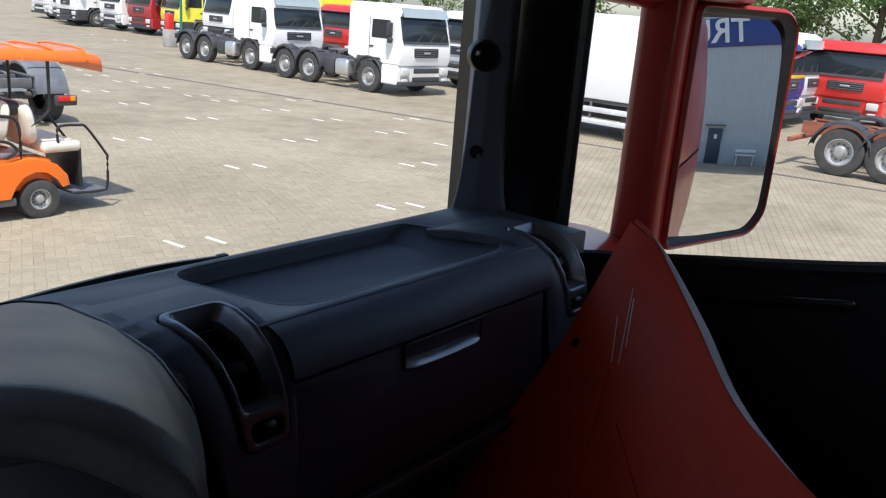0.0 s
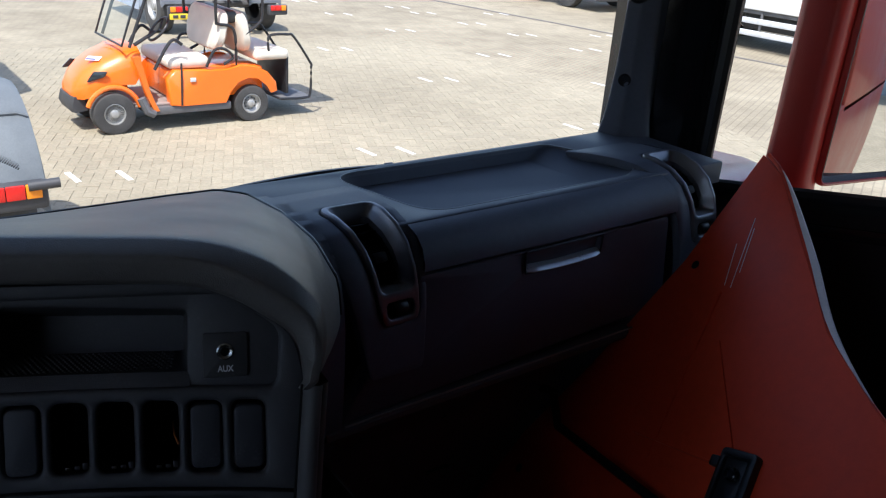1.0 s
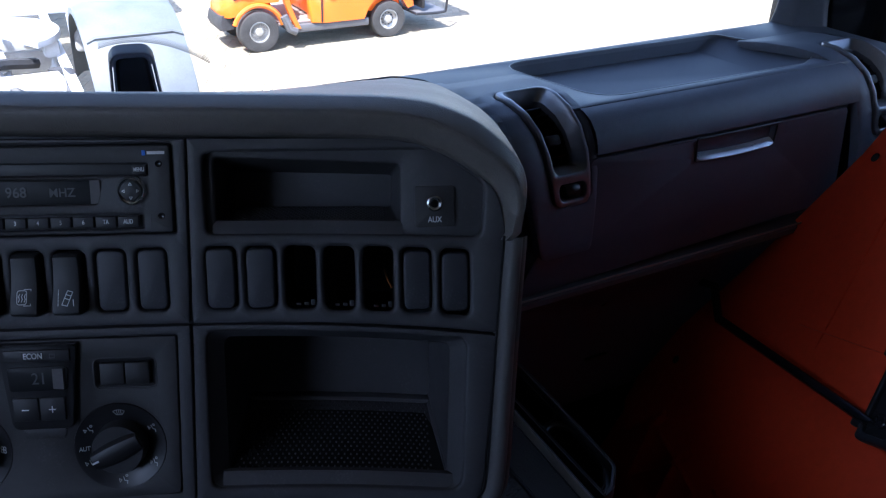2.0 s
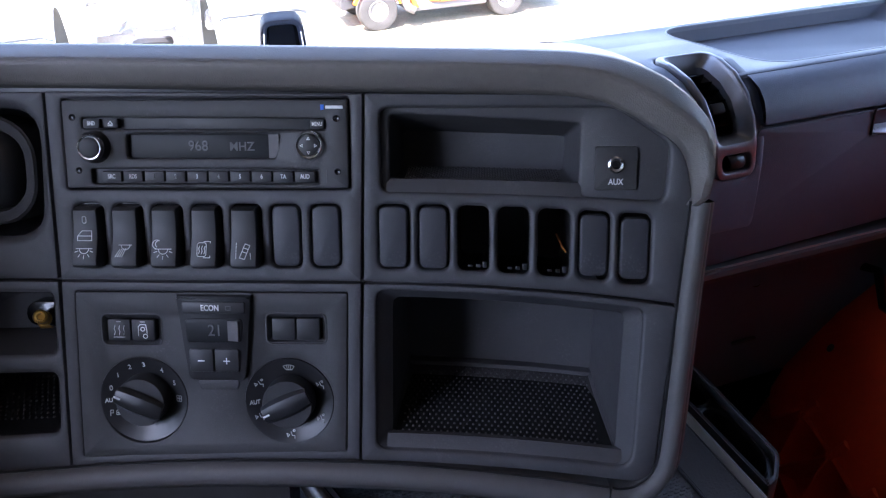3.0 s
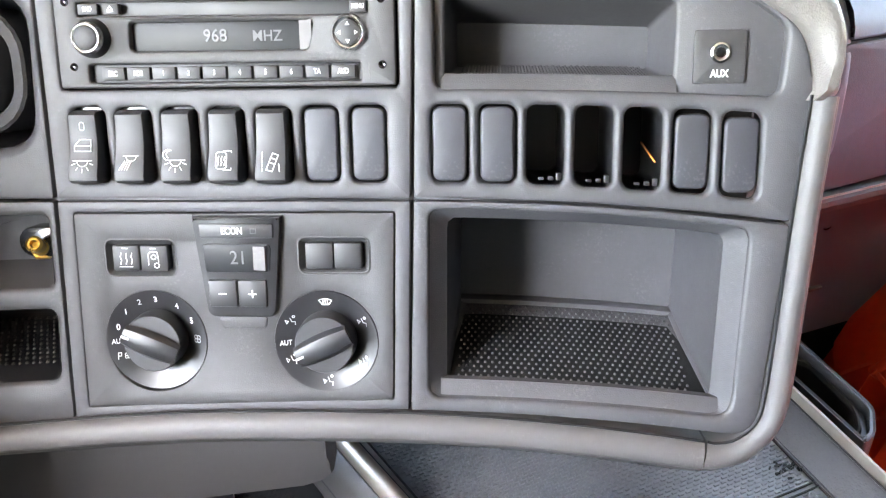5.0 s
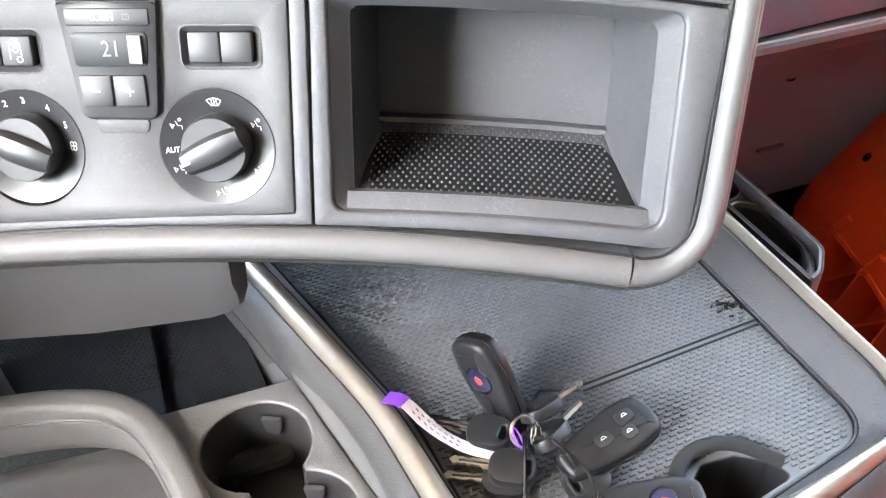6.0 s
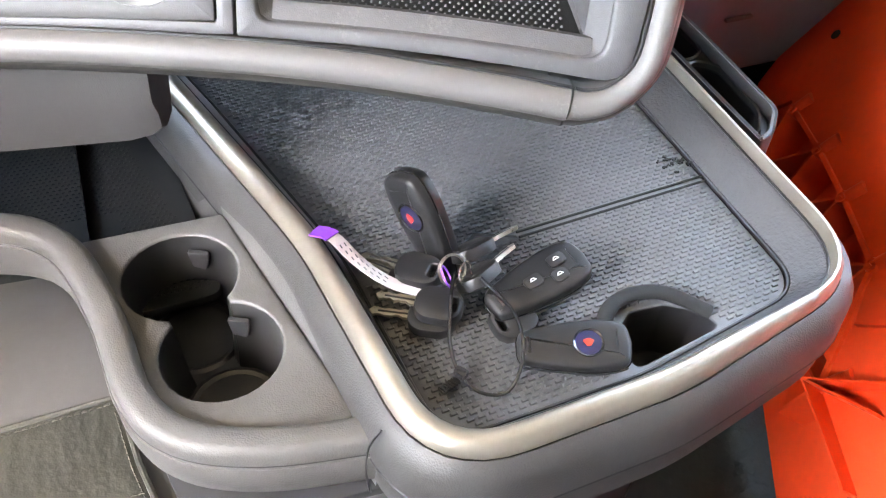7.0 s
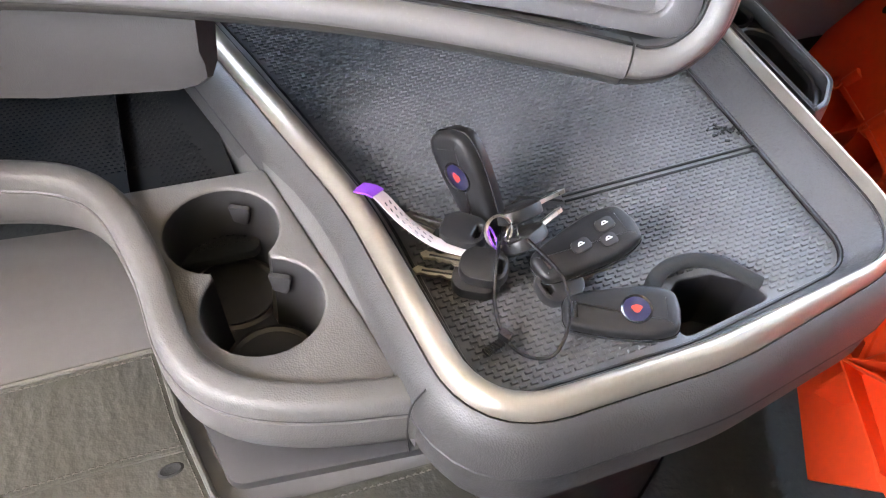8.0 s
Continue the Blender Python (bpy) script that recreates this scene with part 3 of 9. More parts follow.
# dark backing behind the joints
bm = bmesh.new()
rbox(bm, (-0.21, 0.0, -0.070), (0.42, 0.235, 0.004), 0.001)
part("backing", bm, BLACK, panel)
for c, sz in (((0.085, 0.0, -0.009), (0.21, 0.008, 0.006)), ((0.0, 0.0, -0.009), (0.010, 0.225, 0.006)), ((-0.1935, 0.0, -0.009), (0.008, 0.225, 0.006)), ((-0.10, 0.0, -0.009), (0.19, 0.006, 0.006)), ((-0.17, 0.120, -0.010), (0.55, 0.022, 0.006)), ((0.09, -0.004, -0.150), (0.25, 0.25, 0.004))):
    bm = bmesh.new()
    rbox(bm, c, sz, 0.0005)
    sag(bm)
    part("joint_backing", bm, BLACK, panel)


def bin_box(loop, depth, rise, material, name, parent=None, taper=0.004, floor_rise=0.36):
    """A storage bin behind an opening: walls that run level into the panel."""
    bm = bmesh.new()
    back = [(a, b + floor_rise * depth * rise) for a, b in inset(loop, taper)]
    loft(bm, [at(loop, -0.002), at(back, -depth)], cap1=True)
    sag(bm)
    return part(name, bm, material, panel if parent is None else parent)


def dot_mat(loop_y0, u0, u1, depth, pitch, name, r=0.0011, material=None, rise=0.36):
    """A dotted rubber mat on a bin floor."""
    verts, faces = [], []
    nu, nd = int((u1 - u0) / pitch), int(depth / pitch)
    for j in range(nd):
        for i in range(nu):
            w = -0.0135 - pitch * j
            u = u0 + pitch * (i + 0.5 * (j % 2))
            v = loop_y0 + rise * (-w) + 0.0012
            v += droop(u, loop_y0)
            k = len(verts)
            for g, h in ((1.0, 0.0), (0.55, 0.0009)):
                for a in range(5):
                    q = 2 * math.pi * a / 5
                    verts.append((u + r * g * math.cos(q), v + h + rise * r * g * math.sin(q), w - r * g * math.sin(q)))
            faces.append(tuple(range(k + 5, k + 10)))
            for a in range(5):
                c = (a + 1) % 5
                faces.append((k + a, k + c, k + 5 + c, k + 5 + a))
    me = bpy.data.meshes.new(name)
    me.from_pydata(verts, [], faces)
    me.materials.append(material or TUNNEL)
    o = new(name, me)
    o.parent = panel
    tagged(o, kind="stuff")
    return o


DOTM = mat("mat_dot_rubber", (0.062, 0.062, 0.066), 0.7, spec=0.25, vary=0.15, vscale=40)
# big lower bin: sloping surround, then the bin
inner = rpoly([(0.0165, -0.1055), (0.1615, -0.1055), (0.1645, -0.0115), (0.0175, -0.0115)], [0.005, 0.006, 0.005, 0.005])
bm = bmesh.new()
binr, inner = (even(q, 120) for q in (binr, inner))
loft(bm, [at(binr, -0.002), at(inner, -0.012)])
sag(bm)
part("bin_surround", bm, FASCIA, panel, "sloping bin surround")
bm = bmesh.new()
D = 0.095
RISE = 0.28      # the bin floor climbs into the panel
back = [(0.0205 + (a - 0.0165) * 0.925, -0.1055 + RISE * D + (b + 0.1055) * 0.80) for a, b in inner]
loft(bm, [at(inner, -0.0115), at(back, -D)], cap1=True)
sag(bm)
part("storage_bin", bm, FASCIA, panel, "deep open storage bin")
bm = bmesh.new()
lo = [(0.018, -0.0118), (0.162, -0.0118), (0.1545, -D), (0.0215, -D)]
fl = [(a, -0.1040 + RISE * (-b - 0.0115) + 0.001, b) for a, b in lo]
vs = [bm.verts.new(p) for p in fl]
bm.faces.new(vs)
bmesh.ops.subdivide_edges(bm, edges=bm.edges, cuts=8, use_grid_fill=True)
sag(bm)
part("bin_mat", bm, RUBBER2, panel, "black rubber bin mat")
dot_mat(-0.1072, 0.023, 0.154, 0.078, 0.0042, "mat_dots", 0.0009, material=DOTM, rise=RISE)


def lip(u0, u1, v, h, w):
    """The flat front lip of a bin, with a rounded upper edge."""
    bm = bmesh.new()
    prof = ((v - 0.003, w + 0.0045), (v + h * 0.75, w + 0.0010), (v + h * 0.95, w), (v + h, w - 0.0015), (v + h, w - 0.0045), (v - 0.003, w - 0.0045))
    loft(bm, [[(u, b, c) for b, c in prof] for u in [u0 + (u1 - u0) * i / 8 for i in range(9)]], cap0=True, cap1=True)
    sag(bm)
    return part("bin_lip", bm, FASCIA, panel, "flat front lip of the bin")


lip(0.0135, 0.1650, -0.1085, 0.0070, -0.0070)
# step at the foot of the bin's back wall
bm = bmesh.new()
fb = -0.1050 + RISE * (D - 0.0115)
loft(bm, [[(u, fb - 0.002, -D + 0.008), (u, fb + 0.0030, -D + 0.0070), (u, fb + 0.0040, -D + 0.0055), (u, fb + 0.0048, -D - 0.001), (u, fb - 0.002, -D - 0.001)] for u in (0.021, 0.06, 0.11, 0.1545)], cap0=True, cap1=True)
sag(bm)
part("back_step", bm, FASCIA, panel)
# upper bin and the socket plate behind the pocket
bm = bmesh.new()
ub = split(rpoly([(0.0175, 0.0600), (0.1330, 0.0600), (0.1335, 0.0985), (0.0180, 0.1040)], 0.003))
plate(bm, split(inset(pocket, -0.004)), [ub], -0.006, 0.004, 0.001, 0.002)
sag(bm)
part("pocket_plate", bm, FASCIA, panel)
bm = bmesh.new()
D2 = 0.058
back = [(0.021 + (a - 0.0175) * 0.93, 0.0600 + 0.13 * D2 + (b - 0.0600) * 0.56) for a, b in ub]
loft(bm, [at(ub, -0.009), at(back, -D2)], cap1=True)
sag(bm)
part("upper_bin", bm, FASCIA, panel, "small open upper storage bin")
dot_mat(0.0600, 0.026, 0.126, 0.042, 0.0034, "mat_ribs", material=DOTM, rise=0.13)
lip(0.0155, 0.1345, 0.0585, 0.0060, -0.0075)
# empty switch openings: dark shafts with a broken clip each
for i in (2, 3, 4):
    bm = bmesh.new()
    lp = slot(SWR[i])
    loft(bm, [at(lp, -0.003), at(lp, -0.066)])
    sag(bm)
    part("empty_shaft", bm, BLACK, panel)
    bm = bmesh.new()
    for du, h in ((-0.002, 0.0016), (0.003, 0.0022), (0.0072, 0.0040)):
        rbox(bm, (SWR[i] + du, 0.0110 + h / 2, -0.004), (0.003, h, 0.002), 0.0006)
    sag(bm)
    part("clip_stub", bm, BLACK, panel)
bm = bmesh.new()
tube(bm, [(SWR[4] + 0.004, 0.0300, -0.030), (SWR[4] + 0.006, 0.0255, -0.016), (SWR[4] + 0.0085, 0.0220, -0.012)], 0.0006, 6)
sag(bm)
part("wire", bm, mat("orange_wire", (0.55, 0.16, 0.04), 0.5), panel, "loose orange wire end")
# left side: lever pod, shelf with a brass fitting, cubby
bm = bmesh.new()
loft(bm, [at(recL, -0.004), at(inset(recL, 0.010), -0.05)], cap1=True)
part("pod_recess", bm, BLACK, panel)
pod = thing("brake_lever_pod", "dark moulded lever pod with a rounded rim", "lever", spot(-0.262, 0.069, -0.01))
bm = bmesh.new()
lp = rrect(0, 0, 0.1130, 0.0690, 0.028, 6)
loft(bm, [at(lp, -0.03), at(lp, 0.003), at(inset(lp, 0.0015), 0.0045), at(inset(lp, 0.0080), 0.0020), at(inset(lp, 0.0095), -0.001), at(inset(lp, 0.0100), -0.02)])
part("rim", bm, FASCIA2, pod, "rounded dark grey rim")
bm = bmesh.new()
lp = inset(lp, 0.0105)
loft(bm, [at(lp, -0.03), at(lp, 0.000), at(inset(lp, 0.0050), 0.010), at(inset(lp, 0.0120), 0.0145)], cap1=True)
part("shell", bm, SWITCH, pod)
bin_box(shelfL, 0.030, 0.5, FASCIA, "shelf_recess")
bin_box(cubL, 0.06, 0.8, BLACK, "cubby", floor_rise=0.3)
dot_mat(-0.0965, -0.28, -0.207, 0.05, 0.0042, "mat_dots")
bm = bmesh.new()
slab(bm, rrect(-0.2135, -0.0265, 0.027, 0.017, 0.008), -0.030, -0.0165, 0.001)
part("fitting_slot", bm, GLOSS, panel, "dark oblong slot")
fit_ = thing("brass_fitting", "brass gas fitting in the open shelf", "fitting", spot(-0.2135, -0.0265, -0.013) @ pose(0, 0, 0, -20, 15, 0) @ Matrix.Scale(0.82, 4))
bm = bmesh.new()
lathe(bm, [(0.0001, -0.012), (0.0058, -0.012), (0.0058, -0.002), (0.0048, -0.001), (0.0048, 0.006), (0.0056, 0.007), (0.0056, 0.011), (0.004, 0.0125), (0.0026, 0.0125), (0.0022, 0.008), (0.0001, 0.008)], None, 24)
part("nozzle", bm, BRASS, fit_)
bm = bmesh.new()
lathe(bm, [(0.0085, -0.012), (0.0085, -0.007), (0.0075, -0.006), (0.005, -0.006)], None, 6)
part("nut", bm, BRASS, fit_)

# hood: a padded cushion from the panel's upper edge back to the dashboard, turning down at the passenger end
def along(table, u):
    """Linear look-up in rows of (u, values...)."""
    for r0, r1 in zip(table, table[1:]):
        if u <= r1[0]:
            break
    f = min(1.0, max(0.0, (u - r0[0]) / (r1[0] - r0[0])))
    return [p + (q - p) * f for p, q in zip(r0[1:], r1[1:])]


HP = smooth_path([(-0.44, 0.1235), (-0.229, 0.1215), (-0.065, 0.1190), (0.094, 0.1155), (0.136, 0.1125), (0.158, 0.1055), (0.176, 0.0950), (0.192, 0.0830), (0.1985, 0.0690), (0.1998, 0.0540)], 6)
n_hp = len(HP)
# upper crease height and the far seam in the world, by position along the roll
HOOD = [(0.0, 0.0255, -0.30, 0.385, 2.512), (0.22, 0.0255, -0.05, 0.378, 2.514), (0.42, 0.0260, 0.16, 0.372, 2.515), (0.50, 0.0270, 0.262, 0.371, 2.515), (0.62, 0.0285, 0.312, 0.368, 2.515),
        (0.70, 0.0275, 0.334, 0.341, 2.516), (0.78, 0.0240, 0.342, 0.272, 2.517), (0.88, 0.0170, 0.3375, 0.196, 2.516), (0.95, 0.0125, 0.330, 0.138, 2.500), (1.0, 0.0100, 0.324, 0.122, 2.474)]
PI = PM.inverted()
hood_rows = []
for i, p in enumerate(HP):
    t = (HP[min(i + 1, n_hp - 1)] - HP[max(i - 1, 0)]).normalized()
    n2 = Vector((-t.y, t.x, 0))
    h, sx, sy, sz = along(HOOD, i / (n_hp - 1))
    base = Vector((p.x, p.y, 0))
    seam_p = PI @ Vector((sx, sy, sz))
    h1 = min(0.0150, h * 0.62)
    sec = [base - n2 * 0.002 + Vector((0, 0, -0.014)), base, base + n2 * 0.0010 + Vector((0, 0, 0.0040)), base + n2 * 0.0035 + Vector((0, 0, 0.0065)), base + n2 * (h1 - 0.003) + Vector((0, 0, 0.0105)),
           base + n2 * h1 + Vector((0, 0, 0.0106)), base + n2 * (h1 + 0.0024) + Vector((0, 0, 0.0092)), base + n2 * (h - 0.003) + Vector((0, 0, -0.0020)), base + n2 * (h - 0.0008) + Vector((0, 0, -0.0045))]
    edge_p = base + n2 * (h + 0.0008) + Vector((0, 0, -0.009))
    out = (PI.to_3x3() @ Vector((0.25, -0.1, 0.95))).normalized()
    for f in (0.0, 0.05, 0.12, 0.22, 0.34, 0.48, 0.62, 0.76, 0.88, 0.96, 1.0):
        q = edge_p.lerp(seam_p, f)
        rise = 4 * f * (1 - f)
        sec.append(q + out * (0.005 * rise) + n2 * (0.003 * rise))
    sec.append(seam_p + Vector((0, 0, -0.02)))
    hood_rows.append(sec)
low_end = [q + Vector((-0.004, -0.005, -0.004)) for q in hood_rows[-1]]
hood_rows.append(low_end)
hood_rows.append([q.lerp(sum(low_end, Vector()) / len(low_end), 0.5) for q in low_end])
bm = bmesh.new()
loft(bm, hood_rows, closed=False)
part("padded_hood", bm, LEATHER, panel, "grained leatherette hood", angle=50)
bm = bmesh.new()
loft(bm, [list(r) for r in zip(*[(s[0], s[1] + Vector((0, 0, -0.0005))) for s in hood_rows[:n_hp]])], closed=False)
part("hood_liner", bm, BLACK, panel)
bm = bmesh.new()
tube(bm, [PM.inverted() @ (PM @ s[-2] + Vector((0.001, 0, 0.0005))) for s in hood_rows[:n_hp]], 0.0016, 6)
part("hood_seam", bm, BLACK, panel, "dark seam behind the hood")

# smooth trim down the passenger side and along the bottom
# shade under the moulding, put into a darker copy of the trim colour
LIPM = mat("trim_underside_shade", (0.030, 0.028, 0.026), 0.5, vary=0.15, vscale=15, bump=0.3, bscale=1200, fine=1)


def trim(name, pts, wide, bulge, n=6, start=0.0):
    """A rounded moulding; start widens its first third."""
    bm = bmesh.new()
    path = smooth_path([(a, b, 0) for a, b in pts], n)
    rows, lip = [], []
    for i, p in enumerate(path):
        t = (path[min(i + 1, len(path) - 1)] - path[max(i - 1, 0)]).normalized()
        n2 = Vector((-t.y, t.x, 0))
        wid = wide + (start - wide) * max(0.0, 1 - 2.6 * i / len(path)) if start else wide
        rows.append([p + n2 * a + Vector((0, 0, c)) for a, c in ((0, -0.012), (0, -0.001), (-0.001, 0.0035), (-0.0045, bulge * 0.85), (-wid * 0.45, bulge), (-wid * 0.66, bulge * 0.88), (-wid * 0.77, bulge * 0.60), (-wid * 0.80, bulge * 0.25), (-wid * 0.79, -0.006))])
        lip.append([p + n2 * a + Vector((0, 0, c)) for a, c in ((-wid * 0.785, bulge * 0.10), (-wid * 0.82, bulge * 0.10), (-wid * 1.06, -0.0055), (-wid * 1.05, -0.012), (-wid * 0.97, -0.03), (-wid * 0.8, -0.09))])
    loft(bm, rows, closed=False)
    o = part(name, bm, TRIMP, panel, "smooth satin trim moulding", angle=60)
    bm = bmesh.new()
    tube(bm, [p + Vector((0, 0, 0.0030)) for p in path], 0.0009, 6)
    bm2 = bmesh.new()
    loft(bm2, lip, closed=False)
    part("lower_lip", bm2, LIPM, o, "trim underside with its shade put in the colour", angle=60)
    part("joint_line", bm, BLACK, o, "dark joint along the trim")
    return o


trim("side_trim", [(0.1583, -0.1328), (0.1637, -0.13345), (0.1735, -0.1310), (0.1836, -0.1210), (0.1872, -0.1050), (0.1905, -0.060), (0.1945, 0.0), (0.1988, 0.0520)], 0.0158, 0.0070, start=0.0205)
trim("bottom_trim", [(-0.44, -0.150), (-0.246, -0.1305), (-0.150, -0.1215), (-0.08, -0.1185), (0.0, -0.1185), (0.06, -0.1215), (0.12, -0.1275), (0.1570, -0.1325)], 0.021, 0.0085)

DIALK = mat("dial_black", (0.014, 0.014, 0.016), 0.50, vary=0.12, vscale=40)


def wedge(bm, x0, x1, y0, y1, z0, z1):
    """A bevel that rises from x0 to x1."""
    loft(bm, [[(x0, y, z0 - 0.0015), (x0, y, z0), (x1, y, z1), (x1 + 0.0004, y, z0 - 0.0015)] for y in (y0, y1)], cap0=True, cap1=True)


# ---- car radio ----
radio = thing("car_radio", "single-slot truck radio with a dim display and two rows of keys", "radio", spot(-0.0945, 0.0858))
bm = bmesh.new()
disp = rpoly([(-0.0485, -0.0085), (0.0430, -0.0085), (0.0470, 0.0060), (-0.0485, 0.0060)], 0.0025)
cdslot = rpoly([(-0.0755, 0.0095), (0.0745, 0.0085), (0.0745, 0.0155), (-0.0755, 0.0165)], 0.0015)
keys = rpoly([(-0.0715, -0.0240), (0.0700, -0.0240), (0.0700, -0.0150), (-0.0715, -0.0150)], 0.0015)
plate(bm, rrect(0, 0, 0.1755, 0.0535, 0.0015), [disp, cdslot, keys], 0.0022, 0.006, 0.0012, 0.0014)
part("face", bm, FASCIA2, radio)
bm = bmesh.new()
slab(bm, inset(disp, -0.001), -0.006, -0.0015, 0.0005)
part("display", bm, LCD, radio, "dim grey liquid crystal display")
text("digits", "968", 0.0088, LCDTEXT, radio, pose(-0.005, -0.0012, -0.0010), 0.95, 0.00008)
text("letters", "MHZ", 0.0076, LCDTEXT, radio, pose(0.022, -0.0016, -0.0010), 0.95, 0.00008)
bm = bmesh.new()
wedge(bm, 0.0385, 0.0455, -0.0085, 0.0062, -0.0015, 0.0020)
part("display_end", bm, TRIMP, radio, "pale display edge")
bm = bmesh.new()
slab(bm, inset(cdslot, -0.001), -0.006, -0.0022, 0.0005)
part("slot_floor", bm, DIALK, radio)
bm = bmesh.new()
slab(bm, inset(keys, -0.001), -0.006, -0.0016, 0.0005)
part("key_floor", bm, DIALK, radio)
for i, s in enumerate(("SRC", "RDS", "1", "2", "3", "4", "5", "6", "TA", "AUD")):
    x = -0.0590 + 0.01335 * i
    bm = bmesh.new()
    rbox(bm, (x, -0.0195, 0.0006), (0.0122, 0.0066, 0.004), 0.0007)
    k = part("key", bm, SWITCH, radio)
    text("key_letters", s, 0.0038, WHITE, k, pose(x, -0.0195, 0.00275), 0.72, 0.00006)
bm = bmesh.new()
wedge(bm, 0.0685, 0.0745, -0.0235, -0.0155, -0.0014, 0.0024)
part("key_row_end", bm, TRIMP, radio, "pale bevelled end")
for x, w, s in ((-0.0695, 0.0105, "BND"), (-0.0575, 0.0090, ""), (0.0695, 0.0085, "MENU")):
    bm = bmesh.new()
    rbox(bm, (x, 0.0128 - (0.0007 if x > 0 else 0), 0.0006), (w, 0.0056, 0.004), 0.0007)
    k = part("key", bm, SWITCH, radio)
    if s:
        text("key_letters", s, 0.0034, WHITE, k, pose(x, 0.0128 - (0.0007 if x > 0 else 0), 0.00275), 0.68, 0.00006)
    else:
        bm = bmesh.new()
        strokes(bm, [[(x - 0.0014, 0.0124), (x, 0.0142), (x + 0.0014, 0.0124), (x - 0.0014, 0.0124)], [(x - 0.0014, 0.0115), (x + 0.0014, 0.0115)]], 0.00035, 0.0028)
        part("symbol", bm, WHITE, k)
bm = bmesh.new()
prof = [(0.0001, 0.0105), (0.0052, 0.0105), (0.0062, 0.0098), (0.0066, 0.0085)]
lathe(bm, [(0.0100, 0.002), (0.0098, 0.004), (0.0082, 0.0065)], Matrix.Translation((-0.0685, -0.0015, 0)), 40, False, False)
part("knob_skirt", bm, DIALK, radio)
bm = bmesh.new()
lathe(bm, prof, Matrix.Translation((-0.0685, -0.0015, 0)), 40, True, False)
part("volume_knob", bm, SWITCH, radio, "round black volume knob")
bm = bmesh.new()
lathe(bm, [(0.0064, 0.0098), (0.0072, 0.0100), (0.0080, 0.0088), (0.0082, 0.006)], Matrix.Translation((-0.0685, -0.0015, 0)), 40, False, False)
part("knob_ring", bm, CHROME, radio, "bright ring round the knob")
mpad = Matrix.Translation((0.0645, -0.0006, 0))
bm = bmesh.new()
lathe(bm, [(0.0064, 0.0045), (0.0076, 0.0052), (0.0088, 0.0040), (0.0094, 0.002)], mpad, 40, False, False)
part("pad_ring", bm, CHROME, radio, "bright ring round the arrow pad")
bm = bmesh.new()
slab(bm, [(0.0645 + 0.0066 * math.cos(q) * (1 - 0.12 * abs(math.sin(2 * q))), -0.0006 + 0.0066 * math.sin(q) * (1 - 0.12 * abs(math.sin(2 * q)))) for q in [2 * math.pi * i / 40 for i in range(40)]], 0.002, 0.0056, 0.0008)
part("arrow_pad", bm, SWITCH, radio)
bm = bmesh.new()
for q in (0, 90, 180, 270):
    c, s = math.cos(radians(q)), math.sin(radians(q))
    tri = [(0.0050, 0), (0.0036, 0.0009), (0.0036, -0.0009), (0.0050, 0)]
    strokes(bm, [[(0.0645 + a * c - b * s, -0.0006 + a * s + b * c) for a, b in tri]], 0.0003, 0.0058)
part("arrows", bm, WHITE, radio)
for x, y in ((-0.0812, 0.0165), (0.0812, 0.0155), (-0.0795, -0.0158), (0.0812, -0.0165)):
    bm = bmesh.new()
    lathe(bm, [(0.0001, 0.0023), (0.0014, 0.0024), (0.0019, 0.0028), (0.0022, 0.0021)], Matrix.Translation((x, y, 0)), 14)
    part("key_hole", bm, GLOSS, radio)
bm = bmesh.new()
rbox(bm, (0.0728, 0.0222, 0.0024), (0.0022, 0.0032, 0.0005), 0.0002)
part("mark", bm, mat("mark_blue", (0.03, 0.16, 0.62), 0.5), radio, "small blue mark")
bm = bmesh.new()
rbox(bm, (0.0800, 0.0222, 0.0024), (0.0105, 0.0019, 0.0005), 0.0002)
part("mark_bar", bm, WHITE, radio)

# ---- switches ----
def rocker(u, group="dashboard rocker switches"):
    s = thing("rocker_switch", "glossy black rocker switch with a white symbol", "switch", spot(u, 0.0290), group=group)
    bm = bmesh.new()
    rows = []
    for y, w, hw in ((0.0185, 0.0000, 0.0075), (0.0180, 0.0042, 0.0075), (0.0165, 0.0060, 0.0076), (0.009, 0.0058, 0.0078), (0.0, 0.0066, 0.0080), (-0.008, 0.0088, 0.0082), (-0.0145, 0.0112, 0.0083), (-0.0172, 0.0108, 0.0082), (-0.0188, 0.0080, 0.0080), (-0.0192, 0.0, 0.0079)):
        rows.append([(-hw, y, -0.006), (-hw, y, w - 0.0016), (-hw + 0.0006, y, w - 0.0004), (-hw + 0.0022, y, w), (hw - 0.0022, y, w - 0.0002), (hw - 0.0006, y, w - 0.0006), (hw, y, w - 0.0018), (hw, y, -0.006)])
    loft(bm, rows, closed=True, cap0=True, cap1=True)
    part("rocker", bm, SWITCH, s)
    bm = bmesh.new()
    loft(bm, [at(rrect(0, 0, 0.0196, 0.0406, 0.0048), -0.0035), at(rrect(0, 0, 0.0186, 0.0396, 0.004), -0.008)], cap1=True)
    part("socket", bm, GLOSS, s)
    return s


def symbol(s, lines, wid=0.00042):
    bm = bmesh.new()
    strokes(bm, lines, wid, 0.0)
    for v in bm.verts:
        y = v.co.y
        h = 0.0066 if y > 0 else 0.0066 + (-y) * 0.00032 / 0.001
        if y > 0:
            h = 0.0066 - min(y, 0.009) * 0.09
        v.co.z += h + 0.0003
    part("symbol", bm, WHITE, s)


